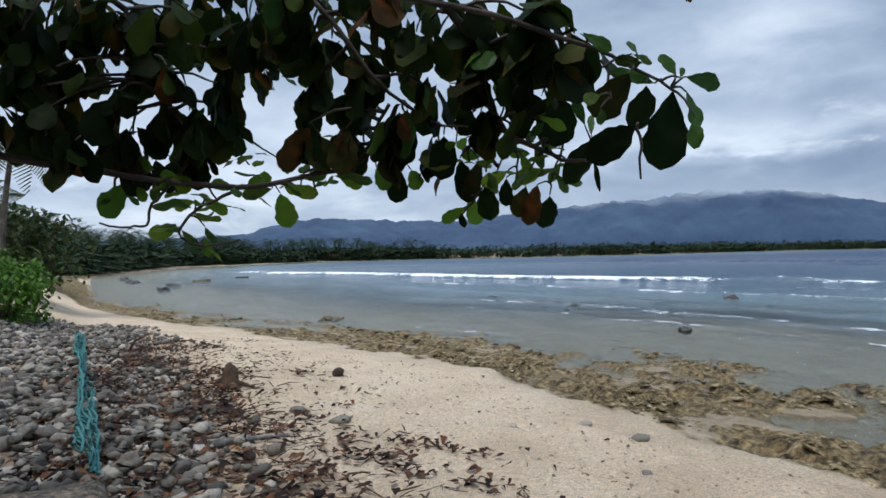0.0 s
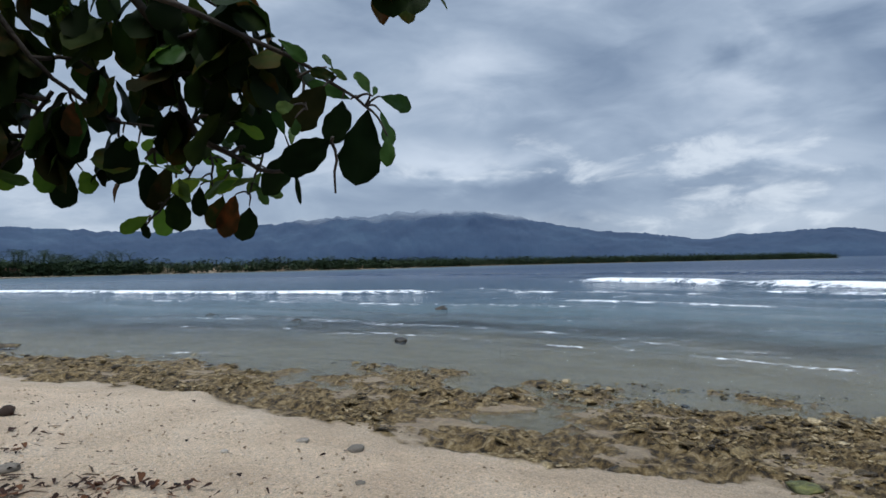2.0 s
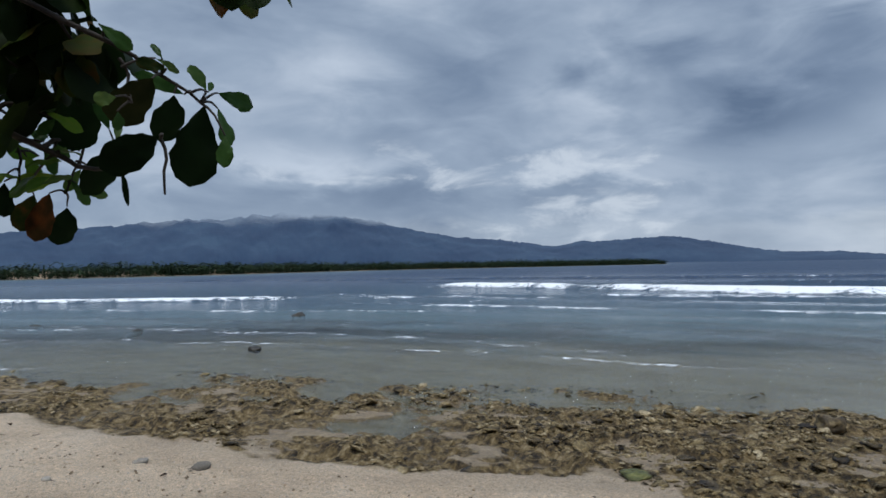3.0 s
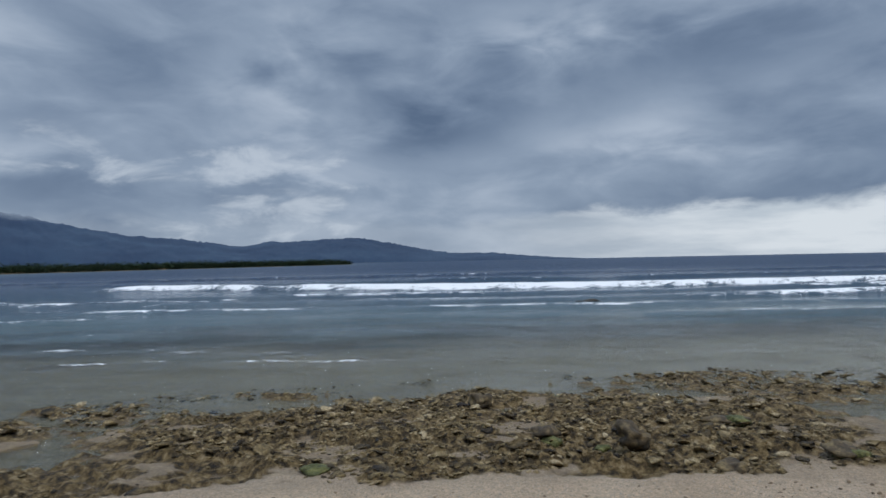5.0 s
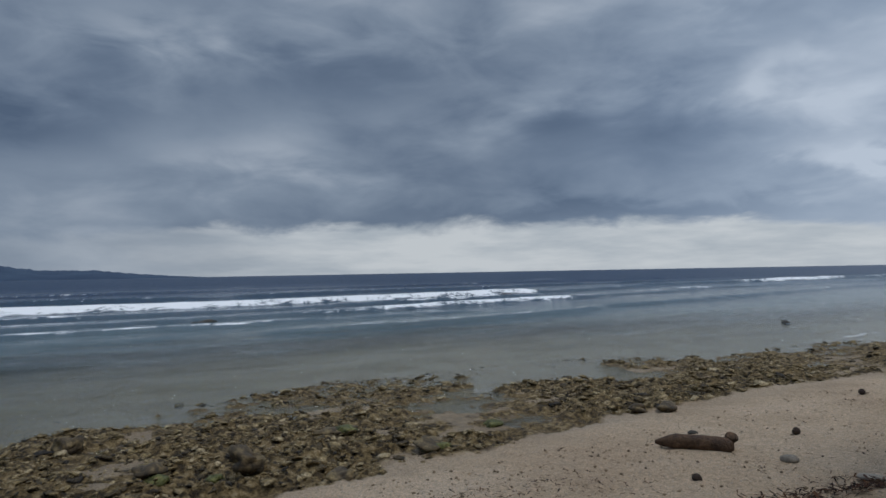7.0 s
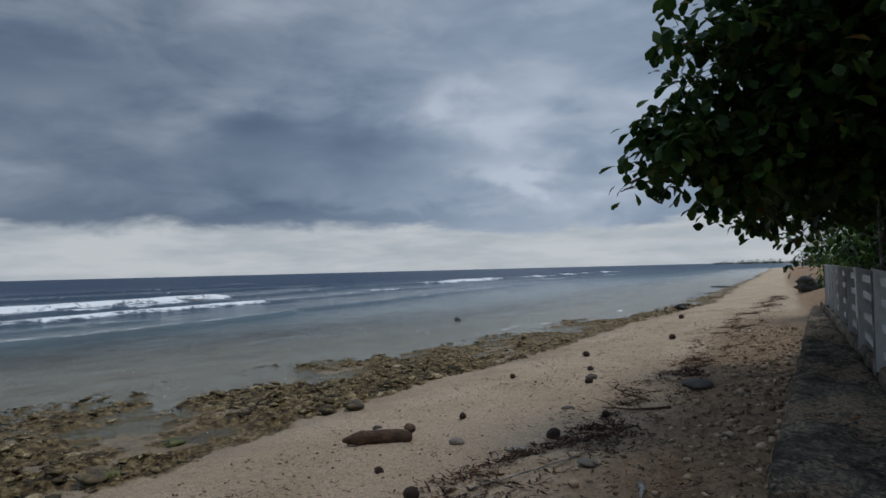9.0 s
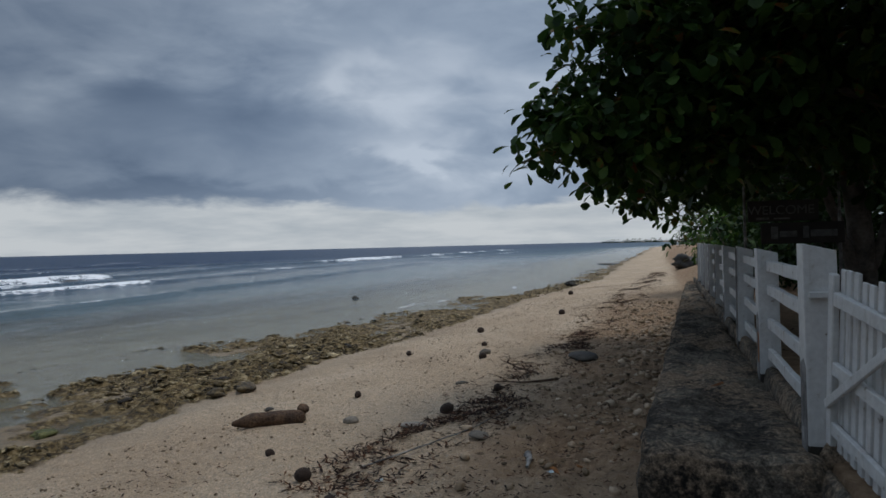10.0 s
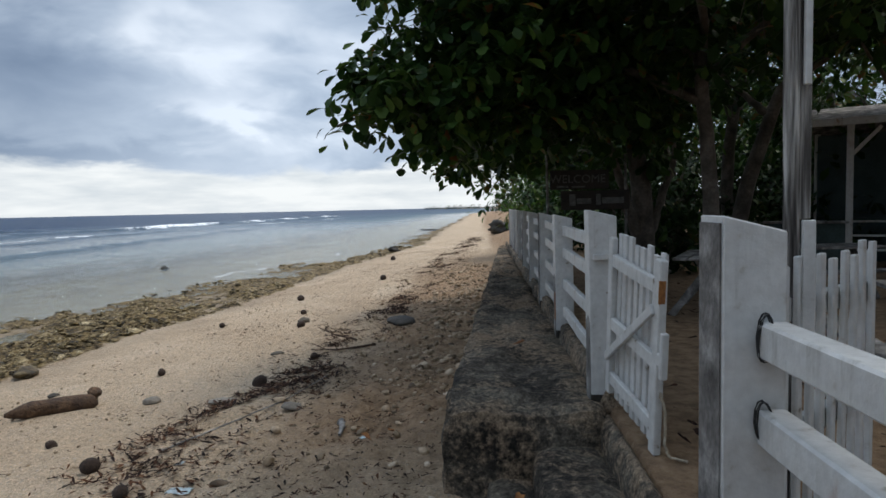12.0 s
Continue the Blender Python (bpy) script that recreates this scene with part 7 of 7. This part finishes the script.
bm = beam((-0.55, -9.75, gz(-0.8, -9.4) + 0.07), (-1.40, -8.90, gz(-1.3, -8.9) + 0.05), 0.20, 0.05, 0.012)
bmesh.ops.subdivide_edges(bm, edges=bm.edges[:], cuts=2)
for v_ in bm.verts:
    v_.co += Vector([0.012 * noise.noise(v_.co * 5 + Vector((i * 7, 0, 0))) for i in range(3)])
tagged(new("plank", bm_mesh("plank", bm, DRIFT)), "weathered brown plank lying on the cobbles", "plank")

# teal net along the bank
strands = []
for k in range(9):
    u = np.linspace(0, 1, 40)
    x = 0.34 + 0.40 * u + 0.05 * np.sin(u * 9 + k) + rng.normal(0, 0.018, 40) + 0.02 * (k - 4)
    y = -6.3 - 12.6 * u
    h = ground_z(x, y) + 0.05 + 0.045 * k * (0.7 + 0.3 * np.sin(u * 23 + k))
    strands.append(tube_arrays(np.stack([x, y, h], 1), [0.013] * 40, 4))
base_ = np.stack([s[0].reshape(40, 4, 3).mean(1) for s in strands])
for k in range(8):
    for j in range(0, 39):
        for q in range(3):
            a_, b_ = base_[k, j] * (1 - q / 3) + base_[k, j + 1] * q / 3, base_[k + 1, j] * (0.8 - q / 3) + base_[k + 1, j + 1] * (0.2 + q / 3)
            strands.append(tube_arrays([a_, (a_ + b_) / 2 + rng.normal(0, 0.02, 3), b_], [0.012] * 3, 3))
tagged(new("net", raw_mesh("net", *join_arrays(strands), NET)), "crumpled teal fishing net strung along the cobbles", "net")

# ---- cobbles ----
SHAPES = [lump_template(2, 800 + i, 0.5 + 0.08 * (i % 3), 0.6) for i in range(8)]
SHAPE_MESH = [raw_mesh("cobble", *lump_template(3, 810 + i, 0.5 + 0.1 * (i % 3), 0.62), STONE) for i in range(8)]


def bank_density(x, y):
    """Left-hand bank: thick towards the land, thinning out to the sand."""
    return sstep(-1.6, 0.35, x + 0.9 * (fbm(x * 0.8, y * 0.5, 3, 811) - 0.5)) * sstep(-30, -20, y)


made = 0
while made < 280:
    y = -5.1 - 9.5 * random.random() ** 1.4
    x = random.uniform(-1.9, 1.9)
    if random.random() > float(bank_density(np.array([x]), np.array([y]))[0]):
        continue
    s = random.choice((0.08, 0.10, 0.13, 0.16, 0.20, 0.26)) * random.uniform(0.8, 1.1)
    k = random.randrange(8)
    ob = new("cobble", SHAPE_MESH[k])
    ob.matrix_basis = pose(x, y, gz(x, y) + 0.13 * s + random.uniform(0, 0.10) * (x > -0.3), random.uniform(-25, 25), random.uniform(-25, 25), random.uniform(0, 360)) @ Matrix.Diagonal((s, s * random.uniform(0.65, 0.95), s, 1))
    tagged(ob, "rounded grey coral cobble on the bank", "stone", "cobbles on the bank")
    made += 1


def stones_stuff(name, x, y, smin, smax, mat, label, seed, lift=0.10, shapes=None, stack=0.0, flat=1.0):
    r = np.random.default_rng(seed)
    arr = []
    z = ground_z(x, y)
    shapes = shapes or SHAPES
    pick = r.integers(0, len(shapes), len(x))
    for k, tm in enumerate(shapes):
        q = pick == k
        m = q.sum()
        s = smin + (smax - smin) * r.uniform(0, 1, m) ** 2.2
        sc = np.stack([s, s * r.uniform(0.6, 0.95, m), s * flat * r.uniform(0.7, 1.1, m)], 1)
        p = np.stack([x[q], y[q], z[q] + s * lift + r.uniform(0, 1, m) * stack], 1)
        arr.append(scatter(tm, p, turns_from(r.uniform(0, 6.28, m), r.uniform(0, 0.5, m), r.uniform(0, 6.28, m)), sc))
    return tagged(new(name, raw_mesh(name, *join_arrays(arr), mat)), label, "stones", kind="stuff")


LOW = [lump_template(1, 830 + i, 0.6, 0.5) for i in range(6)]
x, y = rng.uniform(-2.4, 4.0, 11000), -5.0 - 21 * rng.uniform(0, 1, 11000) ** 1.2
k = rng.uniform(0, 1, 11000) < bank_density(x, y)
stones_stuff("cobble_bank", x[k], y[k], 0.06, 0.25, STONES, "bank of rounded grey coral cobbles", 840, 0.12, SHAPES[:1] + LOW, 0.06)
x, y = rng.uniform(-7.5, 0.2, 20000), rng.uniform(-16, 30, 20000)
k = (rng.uniform(0, 1, 20000) < 0.25 + 0.8 * sstep(0.52, 0.66, fbm(x * 0.7, y * 0.7, 3, 850))) & (x > np.interp(y, [-30, -15, 0, 15, 40], [-2.0, -5.5, -7.4, -6.4, -3.5]))
stones_stuff("beach_pebbles", x[k], y[k], 0.010, 0.060, PEBBLE, "scattered small coral pebbles on the sand", 851, 0.15, LOW)
x, y = rng.uniform(-2.3, 0.4, 6000), rng.uniform(5.2, 24, 6000)
k = (x < -0.25 + 0.055 * (y - 5)) & (rng.uniform(0, 1, 6000) < 0.08 + 0.55 * sstep(-1.5, -0.3, x) * sstep(0.35, 0.55, fbm(x * 0.6, y * 0.35, 3, 857)) * sstep(6.2, 8.5, y))
stones_stuff("wall_foot_stones", x[k], y[k], 0.025, 0.15, PEBBLE, "loose tan coral stones along the wall's foot", 858, 0.12, SHAPES[:2] + LOW)


# ---- dead coral shelf: rubble and crags over the reef flat ----
def reef_rubble(n, xr, yr, smin, smax, seed, label, shapes, wet):
    r = np.random.default_rng(seed)
    x, y = r.uniform(*xr, n), r.uniform(*yr, n)
    d = shore_distance(x, y)
    m = reef_mask(x, y, d)
    up_ = sstep(-0.06, 0.14, ground_z(x, y))
    patch = sstep(0.45, 0.54, reef_patch(x, y))
    k = r.uniform(0, 1, n) < sstep(0.25, 0.7, m) * reef_cover(x, y) * (0.03 + 0.97 * patch) * (0.35 + 0.65 * up_)
    return stones_stuff("reef_rubble", x[k], y[k], smin, smax, wet, label, seed + 1, 0.02, shapes, 0.0, 0.62)


def crag_template(sub, seed):
    """A broken plate of dead coral: low, pitted and jagged."""
    v, f = lump_template(sub, seed, 0.42, 0.9)
    r = np.random.default_rng(seed)
    v = v * (1 + r.normal(0, 0.10 if sub > 2 else 0.13, (len(v), 1))) + r.normal(0, 0.02, v.shape)
    return v, f


CRAG = [crag_template(2, 860 + i) for i in range(8)]
CRAG1 = [crag_template(1, 870 + i) for i in range(6)]
reef_rubble(4600, (-16, -6), (-9, 16), 0.06, 0.30, 880, "craggy brown dead coral rocks on the reef flat", CRAG, REEF)
reef_rubble(70000, (-16, -6), (-14, 20), 0.025, 0.13, 884, "broken dead coral rubble on the reef flat", CRAG1, REEF)
reef_rubble(10000, (-15, -1), (-60, -12), 0.06, 0.30, 888, "brown dead coral rubble along the shore", CRAG1, REEF)
reef_rubble(10000, (-14, -3), (15, 70), 0.06, 0.30, 892, "brown dead coral rubble along the shore", CRAG1, REEF)

# ---- leaf litter and wrack ----
def litter(name, x, y, size, seed, label, mat=LITTER, curl=1.0, wide=0.52, lift=0.0):
    r = np.random.default_rng(seed)
    n = len(x)
    tm = leaf_template(1, wide, 5 if wide > 0.4 else 3, -0.16 * curl, 0.22, 0.05, seed)
    head = r.uniform(0, 6.28, n)
    s = size * r.uniform(0.5, 1.3, n)
    p = np.stack([x, y, ground_z(x, y) + 0.012 + r.uniform(0, 0.02, n) + lift * r.uniform(0.5, 1.0, n)], 1)
    return tagged(new(name, raw_mesh(name, *scatter(tm, p, turns_from(head, r.normal(0, 0.13, n), r.uniform(0, 6.28, n)), np.stack([s * r.uniform(0.6, 1.1, n), s * r.uniform(0.4, 1.2, n), s * r.uniform(0.4, 1.3, n)], 1)), mat)), label, "leaf litter", kind="stuff")


n = 13000
x, y = rng.uniform(-5.0, 1.0, n), -4.4 - 16 * rng.uniform(0, 1, n) ** 1.3
w_ = sstep(-4.6, -1.2, x + 1.6 * (fbm(x * 0.9, y * 0.6, 3, 901) - 0.5)) * (0.16 * sstep(-3.0, -1.4, x) + 0.02 + 0.75 * sstep(0.53, 0.62, fbm(x * 1.9, y * 1.3, 4, 903)))
k = rng.uniform(0, 1, n) < w_
litter("leaf_litter", x[k], y[k], 0.165, 905, "dry dark brown fallen leaves on the sand")
n = 5200
x, y = rng.uniform(-1.9, 1.2, n), -4.6 - 12.5 * rng.uniform(0, 1, n) ** 1.2
k = rng.uniform(0, 1, n) < sstep(-1.9, -1.1, x) * sstep(1.3, 0.1, x) * (0.05 + 0.95 * sstep(0.46, 0.58, fbm(x * 1.5, y * 1.0, 4, 909)))
litter("leaf_litter", x[k], y[k], 0.15, 906, "dry red-brown fallen leaves caught on the cobbles", LITTER, 1.4, 0.5, 0.13)
x, y = rng.uniform(-4.0, 0.9, 2200), -4.6 - 14 * rng.uniform(0, 1, 2200) ** 1.3
k = rng.uniform(0, 1, 2200) < sstep(-4.2, -1.0, x) * (0.15 + 0.85 * sstep(0.42, 0.58, fbm(x * 1.1, y * 0.7, 3, 907)))
sticks = []
for a_, b_ in zip(x[k], y[k]):
    h_, l_ = rng.uniform(0, 6.28), 0.03 + 0.22 * rng.uniform(0, 1) ** 2
    e_ = np.array((math.cos(h_), math.sin(h_), rng.uniform(-0.1, 0.25))) * l_
    o_ = np.array((a_, b_, 0.03))
    sticks.append((o_ - e_, o_ + e_ * 0.1 + rng.normal(0, 0.02, 3), o_ + e_, rng.uniform(0.003, 0.011)))
ends_ = np.array([s_[:3] for s_ in sticks])
ends_[..., 2] += ground_z(ends_[..., 0], ends_[..., 1])
tagged(new("broken_twigs", raw_mesh("broken_twigs", *join_arrays([tube_arrays(p_, [s_[3], s_[3], s_[3] * 0.5], 4) for p_, s_ in zip(ends_, sticks)]), DRIFT)), "broken brown twigs among the fallen leaves", "twigs", kind="stuff")
WR_Y = [3.0, 5.5, 6.4, 7.9, 9.8, 10.8, 13.4, 19.3, 30, 42, 60]
WR_X = [-3.0, -2.8, -2.9, -2.4, -2.35, -2.05, -1.64, -1.75, -1.2, -0.6, 0.4]
n = 26000
y = 4.6 + 45 * rng.uniform(0, 1, n) ** 1.7
x = np.interp(y, WR_Y, WR_X) + rng.normal(0, 0.36, n) + 0.5 * (fbm(y * 0.9, y * 0, 3, 911) - 0.5)
k = rng.uniform(0, 1, n) < (0.06 + 0.94 * sstep(0.50, 0.58, fbm(x * 1.6, y * 0.8, 4, 913))) * (0.25 + 0.75 * sstep(5.0, 8.5, y))
litter("wrack", x[k], y[k], 0.11, 915, "dark strand of dried weed and leaves", LITTER, 1.0, 0.30)
n = 16000
x, y = rng.uniform(-6.2, 0.1, n), 4.0 + 34 * rng.uniform(0, 1, n) ** 1.9
k = rng.uniform(0, 1, n) < (0.03 + 0.20 * sstep(-3.6, -1.6, x) + 0.55 * sstep(-4.0, -2.0, x) * sstep(0.48, 0.60, fbm(x * 2.1, y * 1.4, 3, 923)) + 0.5 * sstep(0.55, 0.68, fbm(x * 0.8, y * 0.4, 3, 921))) * (x < -0.3 + 0.05 * (y - 5))
litter("stray_leaves", x[k], y[k], 0.075, 925, "scattered dead leaves and weed on the sand", LITTER, 1.0, 0.3)
x, y = rng.uniform(-6.6, -1.5, 150), rng.uniform(-15, 3, 150)
litter("stray_leaves", x, y, 0.10, 927, "scattered dead leaves on the pale sand")
# leaves and sand on the wall and in the garden
x, y = rng.uniform(1.3, 5, 320), rng.uniform(2.5, 12, 320)
litter("garden_leaves", x, y, 0.10, 931, "fallen leaves on the brown garden ground")
for i, (x, y, z) in enumerate([(0.42, 6.9, 1.47), (0.30, 4.3, 1.04), (-0.85, 5.9, 0), (-0.65, 6.3, 0)]):
    tm = leaf_template(0.13, 0.075, 6, -0.25, 0.3, 0.006, i)
    ob = new("dead_leaf", raw_mesh("dead_leaf", *tm, RUST))
    ob.matrix_basis = pose(x, y, z if z else gz(x, y) + 0.02, 0, 0, 70 * i)
    tagged(ob, "curled orange-brown fallen leaf", "leaf", "fallen orange leaves")

# algae-green stones on the reef, and washed-up scraps of plastic
ALGAE = material("algae_stone", [(0.3, (0.030, 0.034, 0.010)), (0.55, (0.095, 0.100, 0.024)), (0.75, (0.20, 0.19, 0.06))], 8, 7, 0.7, 1.0, 24, 0.4, bump_depth=0.03)
for i, (x, y, s) in enumerate([(-8.05, 5.75, (0.42, 0.34, 0.26)), (-9.1, 2.05, (0.34, 0.28, 0.30)), (-8.7, 2.7, (0.26, 0.2, 0.2)), (-9.9, 5.2, (0.5, 0.3, 0.22)), (-8.3, -1.2, (0.4, 0.3, 0.2)), (-8.9, 7.6, (0.36, 0.3, 0.22))]):
    stone((x, y), s, ALGAE, 950 + i, 0.62, 0.5, 3, "algae-green stone on the reef's edge", "stone", "stone", "algae-green stones", 0.25)
FILM = material("pale_plastic", [(0.3, (0.35, 0.45, 0.48)), (0.7, (0.55, 0.62, 0.64))], 6, 4, 0.4, 0.2, 40)
for i, (x, y, w) in enumerate([(-2.35, 5.45, 0.20), (-0.95, 6.05, 0.07), (-2.6, 6.0, 0.08)]):
    g = np.linspace(-0.5, 0.5, 9)
    gx, gy = np.meshgrid(g, g, indexing="ij")
    hgt = 0.22 * (fbm(gx * 4 + i * 9, gy * 4, 3, 960 + i) - 0.3)
    v = np.stack([gx * w, gy * w * 0.7, hgt * w], -1).reshape(-1, 3)
    ob = new("plastic_scrap", raw_mesh("plastic_scrap", v, polar_faces(9, 9, False), FILM))
    sol = ob.modifiers.new("thickness", "SOLIDIFY")
    sol.thickness = 0.002
    ob.matrix_basis = pose(x, y, gz(x, y) + 0.012, 0, 0, 40 * i)
    tagged(ob, "crumpled pale blue plastic scrap on the sand", "litter", "plastic scraps")
